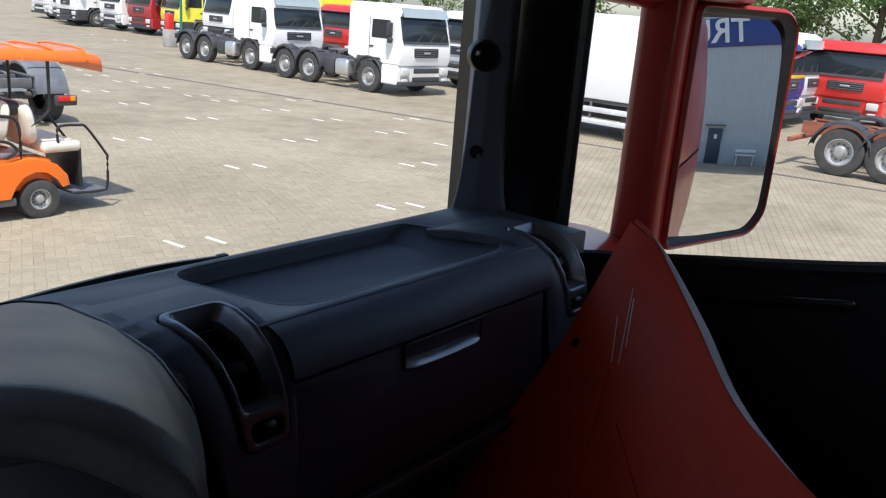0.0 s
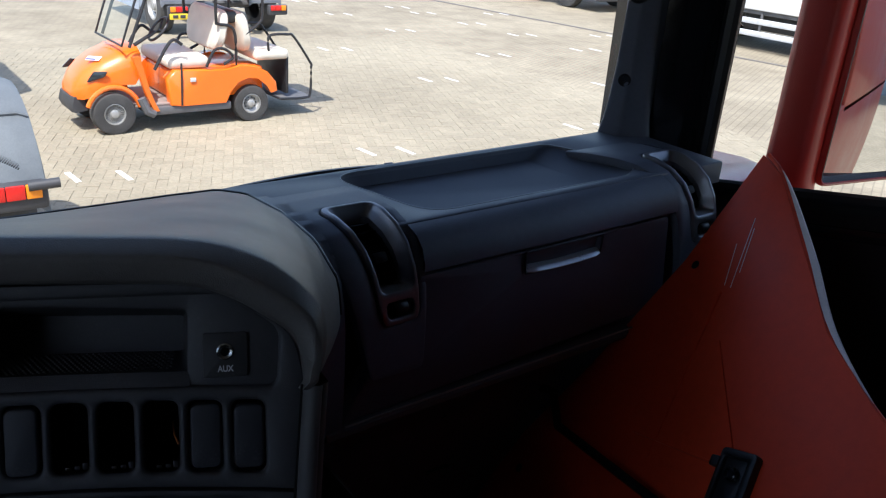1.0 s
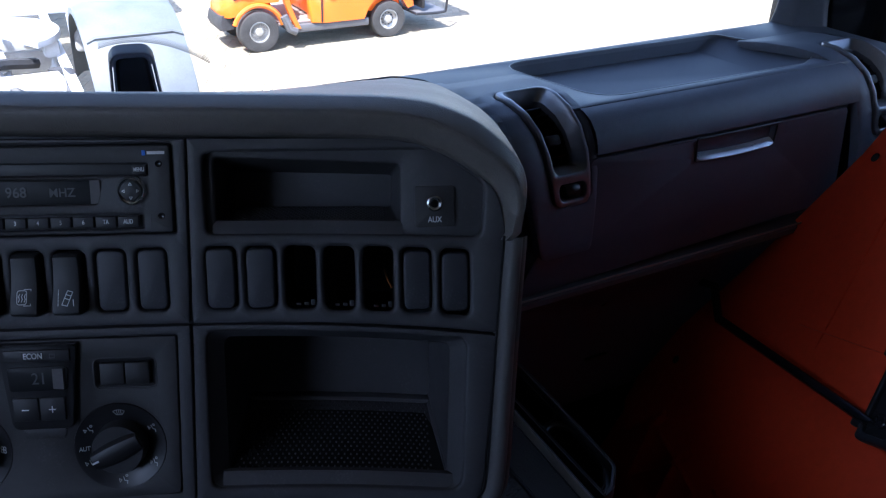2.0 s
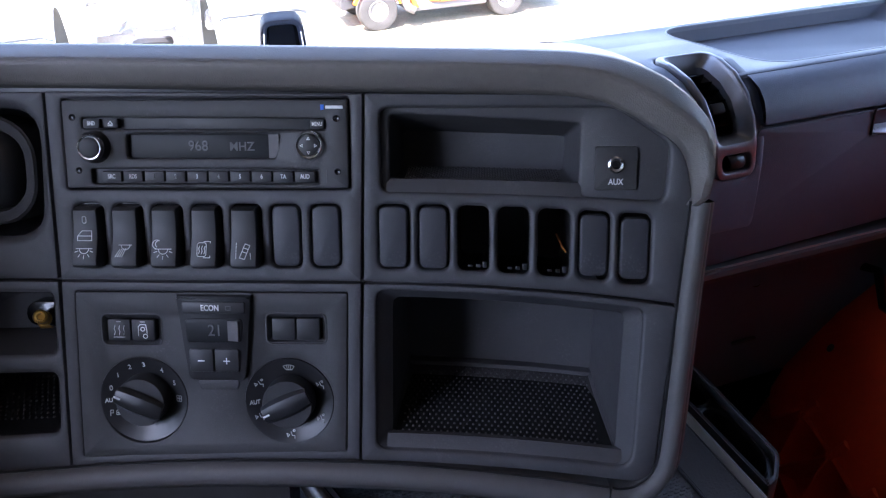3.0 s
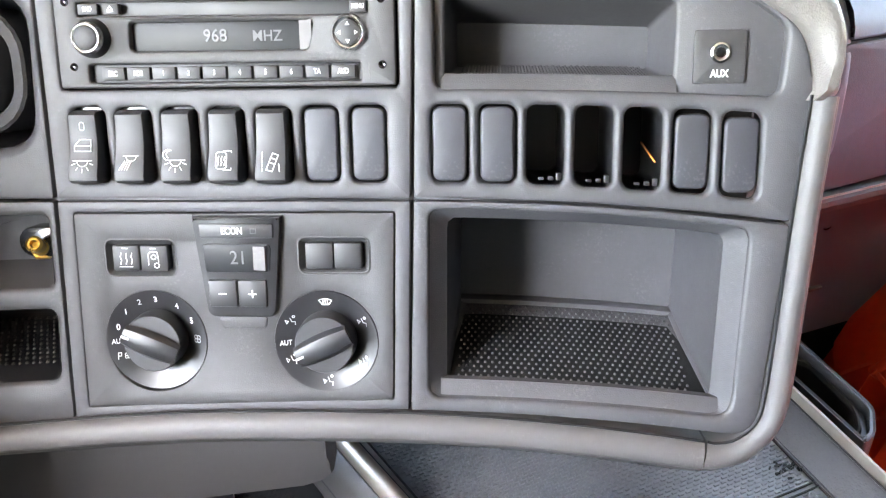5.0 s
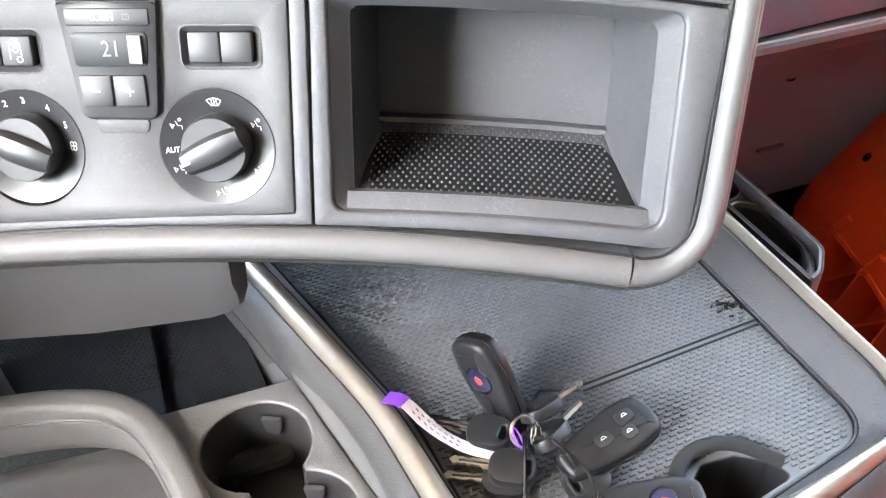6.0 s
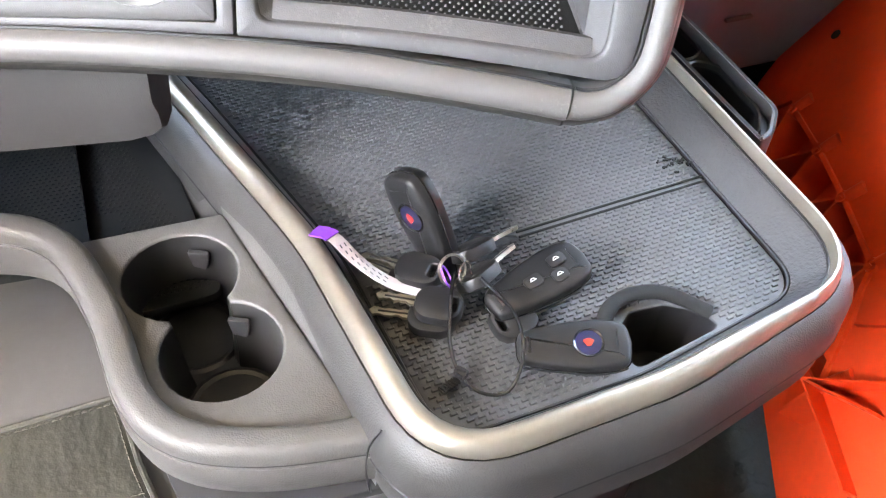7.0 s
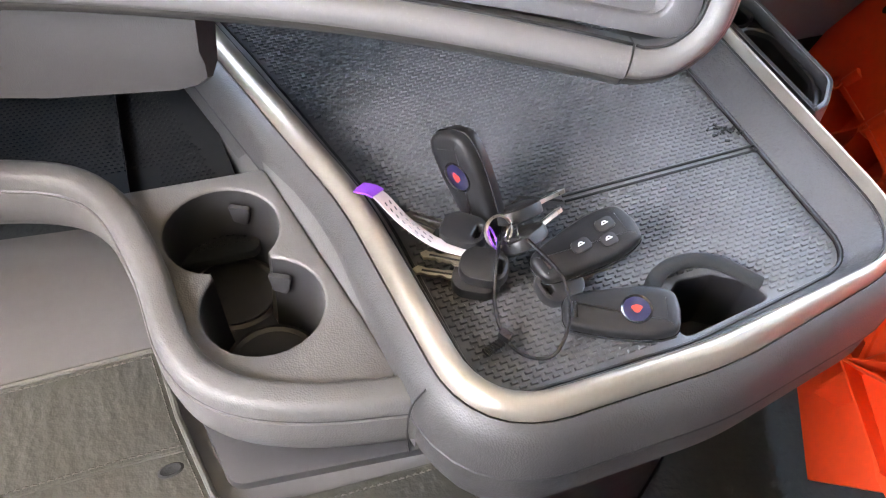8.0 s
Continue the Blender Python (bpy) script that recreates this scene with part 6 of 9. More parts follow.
# second cup tray on the passenger side
c2t = thing("passenger_cup_tray", "black plastic cup tray on the far side of the tunnel", "cup holder")
lp = rpoly([(0.3145, -0.058), (0.330, -0.052), (0.3500, -0.030), (0.3535, 0.06), (0.355, 0.20), (0.3145, 0.20)], [0.003, 0.02, 0.022, 0.05, 0.01, 0.01], 8)
mid = inset(lp, 0.0038)
w1 = rpoly([(0.3195, -0.042), (0.331, -0.036), (0.3445, -0.016), (0.3480, 0.040), (0.3330, 0.052), (0.3195, 0.040)], [0.004, 0.015, 0.02, 0.014, 0.02, 0.008])
w2 = rpoly([(0.3195, 0.066), (0.3330, 0.056), (0.3485, 0.066), (0.3485, 0.15), (0.3195, 0.15)], [0.010, 0.02, 0.012, 0.01, 0.01])
bm = bmesh.new()
plate(bm, lp, [mid], 2.256, 0.05, 0.004, 0.0035)
part("body", bm, FASCIA2, c2t, "dark grey outer edge")
bm = bmesh.new()
plate(bm, inset(mid, -0.001), [w1, w2], 2.2445, 0.006, 0.001, 0.0028)
part("tray_floor", bm, BLACK, c2t)
for w in (w1, w2):
    bm = bmesh.new()
    loft(bm, [at(inset(w, -0.0032), 2.2440), at(inset(w, -0.0022), 2.2470), at(inset(w, -0.0008), 2.2460), at(w, 2.240)])
    part("well_ring", bm, FASCIA2, c2t)
    bm = bmesh.new()
    loft(bm, [at(w, 2.241), at(inset(w, 0.003), 2.195)], cap1=True)
    part("well_lining", bm, BLACK, c2t)


# ---- the loose red body panel ----
RN = Vector((-0.763, 0.327, 0.559)).normalized()
RH = Vector((0.394, 0.919, 0.0)).normalized()              # along the panel, level, towards the windscreen
RU = RN.cross(RH).normalized()
RU = RU if RU.z > 0 else -RU
RO = Vector((0.669, 0.211, 2.109))
if RH.cross(RU).dot(RN) < 0:
    RH = -RH
RM = basis(RO, RH, RU, RN)
RI = RM.inverted()


def on_red(p):
    q = RI @ Vector(p)
    return (q.x, q.y)


redp = thing("red_body_panel", "loose red plastic truck body panel leaning in the footwell", "body panel", RM)
outline = [on_red(p) for p in ((0.952, 0.126, 2.545), (0.860, 0.147, 2.407), (0.770, 0.196, 2.255), (0.690, 0.235, 2.125), (0.615, 0.245, 2.02), (0.52, 0.20, 1.915), (0.40, -0.02, 1.88),
                               (0.362, -0.19, 1.925), (0.45, -0.42, 2.18), (0.64, -0.33, 2.385), (0.717, -0.189, 2.409), (0.779, -0.092, 2.436), (0.846, -0.014, 2.482), (0.924, 0.079, 2.535))]
SPINE = [(0.614, 0.185, 2.049), (0.607, 0.170, 2.048), (0.580, 0.095, 2.055), (0.551, 0.024, 2.058), (0.516, -0.060, 2.058), (0.480, -0.093, 2.029), (0.437, -0.123, 1.988), (0.391, -0.213, 1.978)]
FOOT = [(0.668, 0.285, 1.990), (0.600, 0.285, 1.930), (0.520, 0.130, 1.890), (0.449, -0.062, 1.897), (0.397, -0.167, 1.885)]
SINK = 0.040
bm = bmesh.new()
top_edge = [(0.952, 0.126, 2.545), (0.860, 0.147, 2.407), (0.770, 0.196, 2.255), (0.700, 0.245, 2.130), (0.680, 0.260, 2.096), (0.648, 0.258, 2.052), (0.625, 0.252, 2.025), (0.6135, 0.2385, 2.017), (0.598, 0.215, 2.010)]
door_edge = [(0.45, -0.42, 2.18), (0.64, -0.33, 2.385), (0.717, -0.189, 2.409), (0.779, -0.092, 2.436), (0.846, -0.014, 2.482), (0.924, 0.079, 2.535)]
lp = [on_red(p) for p in top_edge + SPINE + [(0.38, -0.25, 1.985)] + door_edge]
plate(bm, lp, [], 0.0035, 0.006, 0.001, 0.001)
part("sheet", bm, RED, redp)
bm = bmesh.new()
sunk = [on_red(p) for p in SPINE] + [on_red(p) for p in FOOT[::-1]]
plate(bm, sunk, [], -SINK, 0.004, 0.0005, 0.001)
part("sunk_edge", bm, RED, redp)
bm = bmesh.new()
loft(bm, [[(*on_red(p), 0.002) for p in SPINE], [(*on_red(p), -SINK) for p in SPINE]], closed=False)
part("step", bm, RED, redp)
# returned edge along the door side
bm = bmesh.new()
ep = [on_red(p) for p in ((0.955, 0.120, 2.546), (0.924, 0.079, 2.535), (0.846, -0.014, 2.482), (0.779, -0.092, 2.436), (0.717, -0.189, 2.409), (0.66, -0.30, 2.392))]
path = smooth_path([(a, b, 0.0) for a, b in ep], 6)
tube(bm, path, 0.0026, 8)
part("edge_bead", bm, RED, redp)
# flange flaring from the middle of that edge, sunlight put into its pale colour
bm = bmesh.new()
mid_p = path[5:24]
rows = [[], []]
for i, p in enumerate(mid_p):
    t = (mid_p[min(i + 1, len(mid_p) - 1)] - mid_p[max(i - 1, 0)]).normalized()
    out = Vector((-t.y, t.x, 0))
    if out.dot(Vector(on_red((1.0, -0.2, 2.3))).to_3d() - p) < 0:
        out = -out
    f = math.sin(math.pi * (0.08 + 0.84 * i / (len(mid_p) - 1)))
    rows[0].append(p + Vector((0, 0, 0.0022)))
    rows[1].append(p + out * 0.0085 * f + Vector((0, 0, 0.0022 - 0.004 * f)))
rows.append([p - Vector((0, 0, 0.003)) for p in rows[1]])
loft(bm, rows, closed=False)
part("sunlit_flange", bm, EDGE, redp, "pale flange with sunlight put in its colour")


def rib(bm, p0, p1, h0, h1, th=0.0022):
    (a0, b0), (a1, b1) = on_red(p0), on_red(p1)
    d = Vector((a1 - a0, b1 - b0)).normalized()
    nx, ny = -d.y * th / 2, d.x * th / 2
    rows = []
    for (a, b, h) in ((a0, b0, h0), (a1, b1, h1)):
        rows.append([(a - nx, b - ny, 0.0), (a + nx, b + ny, 0.0), (a + nx * 0.6, b + ny * 0.6, h), (a - nx * 0.6, b - ny * 0.6, h)])
    loft(bm, rows, cap0=True, cap1=True)


def deep_rib(p0, p1, h0, h1):
    """A thin upright wall on the sunk edge, from its floor up to the heights given."""
    (a0, b0), (a1, b1) = on_red(p0), on_red(p1)
    d = Vector((a1 - a0, b1 - b0)).normalized()
    nx, ny = -d.y * 0.0021, d.x * 0.0021
    bm = bmesh.new()
    loft(bm, [[(a - nx, b - ny, -SINK), (a + nx, b + ny, -SINK), (a + nx * 0.7, b + ny * 0.7, h), (a - nx * 0.7, b - ny * 0.7, h)] for a, b, h in ((a0, b0, h0), (a1, b1, h1))], cap0=True, cap1=True)
    part("rib", bm, RED, redp)


nodes = [Vector(SPINE[i]) for i in (1, 2, 3, 4, 6)]
low_f = [Vector(p) for p in ((0.560, 0.165, 1.982), (0.530, 0.095, 1.985), (0.500, 0.025, 1.985), (0.466, -0.050, 1.975), (0.415, -0.110, 1.945))]
for i, p in enumerate(nodes):
    deep_rib(p, low_f[i], 0.009, -0.004)
    if i:
        deep_rib(p, low_f[i - 1], 0.008, -0.005)
        deep_rib(low_f[i - 1], low_f[i], -0.010, -0.010)
        bm = bmesh.new()
        rib(bm, nodes[i - 1], p, 0.0065, 0.0065, 0.0075)
        part("edge_band", bm, RED, redp)
    a, b = on_red(p)
    bm = bmesh.new()
    lathe(bm, [(0.0085, -SINK), (0.0078, 0.006), (0.0066, 0.0085), (0.0045, 0.0080), (0.004, 0.002), (0.0001, 0.002)], Matrix.Translation((a, b, 0)), 18)
    part("boss", bm, RED, redp, "round screw boss")
    # the rounded tab running from the boss over the sheet
    d = Vector(on_red(p + Vector((0.030, -0.022, 0.052)))) - Vector((a, b))
    d = d.normalized() * (0.024 if i < 4 else 0.034)
    bm = bmesh.new()
    tube(bm, [(a + d.x * 0.2, b + d.y * 0.2, 0.0020), (a + d.x * 0.6, b + d.y * 0.6, 0.0030), (a + d.x, b + d.y, 0.0035)], 0.0072, 12)
    part("tab", bm, RED, redp)
# ribs that fan out from the lowest boss over the sheet
fan_o = SPINE[6]
for q, h in (((0.439, -0.182, 2.025), 0.014), ((0.396, -0.221, 1.989), 0.012), ((0.47, -0.20, 2.075), 0.008)):
    bm = bmesh.new()
    rib(bm, fan_o, q, 0.030, h * 1.8, 0.003)
    part("rib", bm, RED, redp)
for p0, p1 in (((0.479, -0.098, 2.032), (0.500, -0.150, 2.080)), ((0.516, -0.060, 2.060), (0.56, -0.11, 2.14)), ((0.500, -0.150, 2.080), (0.46, -0.24, 2.085))):
    bm = bmesh.new()
    rib(bm, p0, p1, 0.010, 0.005, 0.003)
    part("rib", bm, RED, redp)
for p in ((0.669, 0.211, 2.109), (0.853, 0.126, 2.410)):
    a, b = on_red(p)
    bm = bmesh.new()
    lathe(bm, [(0.0001, 0.0038), (0.0058, 0.0038), (0.0060, 0.0025)], Matrix.Translation((a, b, 0)), 20)
    part("hole", bm, RUBBER2, redp, "dark screw hole")
# folded crease across the panel
for q in (((0.79, 0.02, 2.36), (0.66, -0.12, 2.27)), ((0.83, 0.06, 2.40), (0.70, 0.02, 2.23)), ((0.72, 0.06, 2.235), (0.70, -0.06, 2.275))):
    bm = bmesh.new()
    rib(bm, q[0], q[1], 0.006, 0.005, 0.004)
    part("rib", bm, RED, redp)
# pale scratches below the tip
for p0, p1 in (((0.895, 0.075, 2.478), (0.835, 0.050, 2.408)), ((0.885, 0.068, 2.470), (0.848, 0.050, 2.425)), ((0.872, 0.080, 2.448), (0.838, 0.060, 2.406))):
    bm = bmesh.new()
    strokes(bm, [[on_red(p0), on_red(p1)]], 0.0011, 0.0040)
    part("scratch", bm, EDGE, redp, "pale scratch")
# black hinge bracket and its rod
brk = thing("hinge_bracket", "black plastic hinge bracket with a thin steel rod", "bracket", RM)
bm = bmesh.new()
cx, cy = on_red((0.655, -0.097, 2.272))
u0, v0 = on_red((0.687, -0.097, 2.313))
u1, v1 = on_red((0.619, -0.120, 2.234))
ang = math.atan2(v0 - v1, u0 - u1)
ml = Matrix.Translation((cx, cy, 0)) @ Matrix.Rotation(ang, 4, "Z")
plate(bm, rrect(0, 0, 0.115, 0.046, 0.005), [rrect(0, 0.002, 0.098, 0.030, 0.004)], 0.013, 0.010, 0.002, 0.0015)
slab(bm, rrect(0, 0.001, 0.110, 0.040, 0.004), 0.002, 0.0075, 0.001)
for v in bm.verts:
    v.co = ml @ v.co
part("plate", bm, BLACK, brk)
for k in (-1, 1):
    bm = bmesh.new()
    lathe(bm, [(0.0075, 0.006), (0.0075, 0.013), (0.0062, 0.0142), (0.0045, 0.012), (0.0001, 0.012)], ml @ Matrix.Translation((0.032 * k, 0.002, 0)), 18)
    part("stud", bm, GLOSS, brk)
    bm = bmesh.new()
    rbox(bm, ml @ Vector((0.040 * k, 0.026, 0.010)), (0.012, 0.012, 0.010), 0.002, Matrix.Rotation(ang, 4, "Z"))
    part("lug", bm, BLACK, brk)
bm = bmesh.new()
rod = [on_red((0.738, 0.229, 2.193)), on_red((0.742, 0.205, 2.197)), on_red((0.705, 0.165, 2.183)), on_red((0.632, -0.097, 2.240))]
tube(bm, [(rod[0][0], rod[0][1], 0.03), (rod[1][0], rod[1][1], 0.024), (rod[2][0], rod[2][1], 0.022), (rod[3][0], rod[3][1], 0.012)], 0.0058, 12)
part("rod", bm, GLOSS, brk, "bent black rod")


# ---- bunch of keys on the tray mat ----
FOBM = mat("fob_plastic", (0.010, 0.010, 0.011), 0.40, spec=0.3, vary=0.15, vscale=60, bump=0.4, bscale=1600, fine=1)


def fob(o, ax, up, label, badge=True, buttons=False, size=1.0):
    """A drop-shaped key fob; ax runs along it, up stands off its face."""
    ax, up = Vector(ax).normalized(), Vector(up)
    up = (up - ax * up.dot(ax)).normalized()
    f = thing("key_fob", label, "key fob", basis(o, ax, up.cross(ax), up) @ Matrix.Scale(size, 4), group="truck keys")
    bm = bmesh.new()
    half = smooth_path([(-0.0345, 0.0), (-0.0340, 0.0065), (-0.0300, 0.0105), (-0.0150, 0.0138), (0.0020, 0.0162), (0.0160, 0.0168), (0.0270, 0.0150), (0.0325, 0.0108), (0.0345, 0.0)], 3)
    lp = [(p[0], -p[1]) for p in half] + [(p[0], p[1]) for p in half[::-1][1:-1]]
    loft(bm, [at(inset(lp, 0.0035), -0.0072), at(inset(lp, 0.0010), -0.0062), at(lp, -0.0035), at(inset(lp, 0.0004), 0.0040), at(inset(lp, 0.0015), 0.0056), at(inset(lp, 0.0032), 0.0064), at(inset(lp, 0.0080), 0.0068)], cap0=True, cap1=True)
    part("shell", bm, FOBM, f)
    bm = bmesh.new()
    tube(bm, [(p[0], p[1], 0.0) for p in inset(lp, -0.0001)], 0.0004, 5, closed=True)
    part("parting_line", bm, GLOSS, f)
    bm = bmesh.new()
    rbox(bm, (-0.0275, 0, 0.0045), (0.0028, 0.011, 0.0052), 0.001)
    part("ring_slot", bm, GLOSS, f)
    if badge:
        bm = bmesh.new()
        lathe(bm, [(0.0096, 0.0066), (0.0091, 0.0076), (0.0080, 0.0070)], Matrix.Translation((0.008, 0, 0)), 36, False, False)
        part("badge_ring", bm, GLOSS, f)
        bm = bmesh.new()
        lathe(bm, [(0.0001, 0.0074), (0.0064, 0.0072), (0.0080, 0.0068)], Matrix.Translation((0.008, 0, 0)), 36, True, False)
        part("badge", bm, BLUE, f, "dark blue domed badge")
        bm = bmesh.new()
        slab(bm, [(0.008 + 0.0030 * math.cos(a) * (1 + 0.25 * math.sin(3 * a)), 0.0026 * math.sin(a)) for a in [2 * math.pi * i / 20 for i in range(20)]], 0.0072, 0.0077, 0.0002)
        part("badge_emblem", bm, BADGERED, f, "red shape on the badge")
    if buttons:
        for x, y, w in ((0.016, 0.004, 0.012), (0.012, -0.006, 0.010), (-0.004, -0.001, 0.012)):
            bm = bmesh.new()
            slab(bm, rrect(x, y, w, 0.0085, 0.003), 0.0070, 0.0080, 0.0005)
            b_ = part("button", bm, BLACK, f)
            bm = bmesh.new()
            strokes(bm, [[(x - 0.002, y), (x + 0.002, y)], arc(x, y, 0.0016, 0, 180, 6)], 0.0005, 0.0084)
            part("symbol", bm, WHITE, b_)
    return f


def key(o, ax, up, head=0.0115, blade=0.021):
    """A key with a round moulded head and a toothed blade along ax."""
    ax, up = Vector(ax).normalized(), Vector(up)
    up = (up - ax * up.dot(ax)).normalized()
    k = thing("key", "steel key with a black moulded head", "key", basis(o, ax, up.cross(ax), up), group="truck keys")
    bm = bmesh.new()
    lp = rrect(0, 0, head * 2.3, head * 1.9, head * 0.8, 6)
    slot_ = rrect(-head * 0.72, 0, head * 0.35, head * 0.8, head * 0.16)
    plate(bm, lp, [slot_], 0.0034, 0.0068, 0.0022, 0.0012)
    loft(bm, [at(lp, -0.0034), at(inset(lp, 0.002), -0.0046)], cap1=True)
    part("head", bm, FOBM, k)
    bm = bmesh.new()
    rng = random.Random(int(abs(o[0]) * 1e4))
    top = [(head * 1.0 + blade * i / 10, 0.0026 - (rng.uniform(0.0, 0.0014) if 2 < i < 10 else 0.0)) for i in range(11)]
    bot = [(x, -0.0026 + (rng.uniform(0.0, 0.0010) if 2 < i < 10 else 0.0)) for i, (x, _) in enumerate(top)]
    lp = bot + [(head * 1.0 + blade + 0.0025, 0.0)] + top[::-1]
    loft(bm, [at(lp, -0.0011), at(lp, 0.0011)], cap0=True, cap1=True)
    part("blade", bm, STEEL, k, "toothed steel blade")
    bm = bmesh.new()
    rbox(bm, (head + blade * 0.45, 0, 0.0011), (blade * 0.85, 0.0012, 0.0006), 0.0002)
    part("groove", bm, BLACK, k)
    return k


fob((0.0640, -0.0760, 2.2750), (-0.018, 0.028, 0.056), (-0.90, -0.38, 0.10), "black key fob with a blue and red badge, standing up")
fob((0.1140, -0.1705, 2.2560), (0.056, -0.020, 0.004), (-0.03, -0.20, 1.0), "black key fob with a blue and red badge, lying flat", size=0.88)
fob((0.1115, -0.1285, 2.2630), (0.068, 0.013, 0.011), (-0.05, -0.12, 1.0), "black remote key fob with white button symbols", badge=False, buttons=True, size=0.92)
key((0.0495, -0.0960, 2.2540), (-0.0215, 0.0244, -0.001), (0.05, -0.10, 1.0))
key((0.0530, -0.0975, 2.2620), (-0.0250, 0.0220, -0.002), (0.05, -0.15, 1.0))
key((0.0510, -0.1250, 2.2530), (-0.0288, 0.0160, -0.001), (0.0, -0.10, 1.0))
key((0.0550, -0.1240, 2.2610), (-0.0288, 0.0185, -0.001), (0.1, -0.20, 1.0))
key((0.0866, -0.0940, 2.2640), (0.0339, 0.0104, -0.002), (-0.20, 0.60, 0.75))
key((0.0815, -0.1140, 2.2650), (0.0337, 0.0190, -0.003), (-0.55, 0.45, 0.75))
key((0.0920, -0.1420, 2.2545), (0.0490, 0.0071, 0.001), (0.0, -0.20, 1.0))
# curled corner of the mat beside the seam
bm = bmesh.new()
loft(bm, [[(0.080, -0.083, MAT_Z - 0.001), (0.098, -0.0735, MAT_Z + 0.004), (0.124, -0.0785, MAT_Z - 0.001)], [(0.080, -0.0815, MAT_Z - 0.001), (0.0975, -0.0715, MAT_Z + 0.005), (0.124, -0.0765, MAT_Z - 0.001)]], closed=False)
part("curled_corner", bm, RUBBER2, mat_thing, "curled dark corner at the seam")
ring = thing("key_ring", "bright steel split ring", "key ring", group="truck keys")
bm = bmesh.new()
mr = Matrix.Translation((0.068, -0.110, 2.270)) @ Euler((radians(50), radians(25), 0)).to_matrix().to_4x4()
tube(bm, [mr @ Vector((0.0085 * math.cos(a), 0.0085 * math.sin(a), 0.0006 * math.sin(a * 0.5))) for a in [4 * math.pi * i / 60 for i in range(60)]], 0.0007, 6)
part("coil", bm, STEEL, ring)
for c, q in (((0.073, -0.116, 2.272), (70, 10, 40)), ((0.064, -0.112, 2.268), (20, 60, 10))):
    bm = bmesh.new()
    mr = Matrix.Translation(c) @ Euler([radians(a) for a in q]).to_matrix().to_4x4()
    tube(bm, [mr @ Vector((0.0065 * math.cos(a), 0.0065 * math.sin(a), 0)) for a in [2 * math.pi * i / 30 for i in range(30)]], 0.0006, 6, closed=True)
    part("link", bm, CHROME if c[0] > 0.07 else PURPLE, ring)
tag = thing("key_tag", "long paper key tag with a purple end", "key tag", group="truck keys")
tp = smooth_path([(0.0035, -0.0615, 2.2742), (0.012, -0.0700, 2.2752), (0.022, -0.0880, 2.2690), (0.036, -0.1010, 2.2610), (0.052, -0.1130, 2.2600)], 5)


def ribbon(path, w, th):
    bm = bmesh.new()
    rows = []
    for i, p in enumerate(path):
        t = (path[min(i + 1, len(path) - 1)] - path[max(i - 1, 0)]).normalized()
        s = t.cross(Vector((0.25, 0.1, 1))).normalized()
        u = s.cross(t)
        rows.append([p - s * w / 2, p + s * w / 2, p + s * w / 2 + u * th, p - s * w / 2 + u * th])
    loft(bm, rows, cap0=True, cap1=True)
    return bm


part("strip", ribbon(tp[4:], 0.0095, 0.0004), TAGPAPER, tag, "pale written strip")
part("end_piece", ribbon(tp[:6], 0.0115, 0.0010), PURPLE, tag, "purple plastic end")
bm = bmesh.new()
for i in range(7, 15):
    p = tp[i]
    t = (tp[i + 1] - tp[i - 1]).normalized()
    s = t.cross(Vector((0.25, 0.1, 1))).normalized()
    u = s.cross(t)
    for k in (-0.0022, 0.0012):
        tube(bm, [p + s * k + u * 0.0005 - t * 0.0012, p + s * (k + 0.0006) + u * 0.0005 + t * 0.0012], 0.00035, 4)
part("writing_bars", bm, BLUE, tag)
tie = thing("cable_tie", "black plastic cable tie loop", "cable tie", group="truck keys")
bm = bmesh.new()
tube(bm, smooth_path([(0.068, -0.112, 2.268), (0.060, -0.128, 2.268), (0.053, -0.146, 2.258), (0.052, -0.162, 2.252), (0.058, -0.176, 2.250), (0.072, -0.181, 2.251), (0.084, -0.170, 2.262), (0.087, -0.150, 2.272), (0.078, -0.125, 2.276)], 5), 0.0010, 6)
part("strap", bm, GLOSS, tie)
bm = bmesh.new()
rbox(bm, (0.0525, -0.1640, 2.2530), (0.005, 0.007, 0.005), 0.001, Matrix.Rotation(radians(35), 4, "Z"))
part("lock", bm, GLOSS, tie)
bm = bmesh.new()
for i in range(7):
    rbox(bm, (0.0495 - 0.0016 * i, -0.1660 - 0.0006 * i, 2.2510), (0.0008, 0.0050, 0.0020), 0.0002, Matrix.Rotation(radians(25), 4, "Z"))
rbox(bm, (0.0450, -0.1675, 2.2505), (0.012, 0.0036, 0.0014), 0.0003, Matrix.Rotation(radians(22), 4, "Z"))
part("toothed_tail", bm, GLOSS, tie)


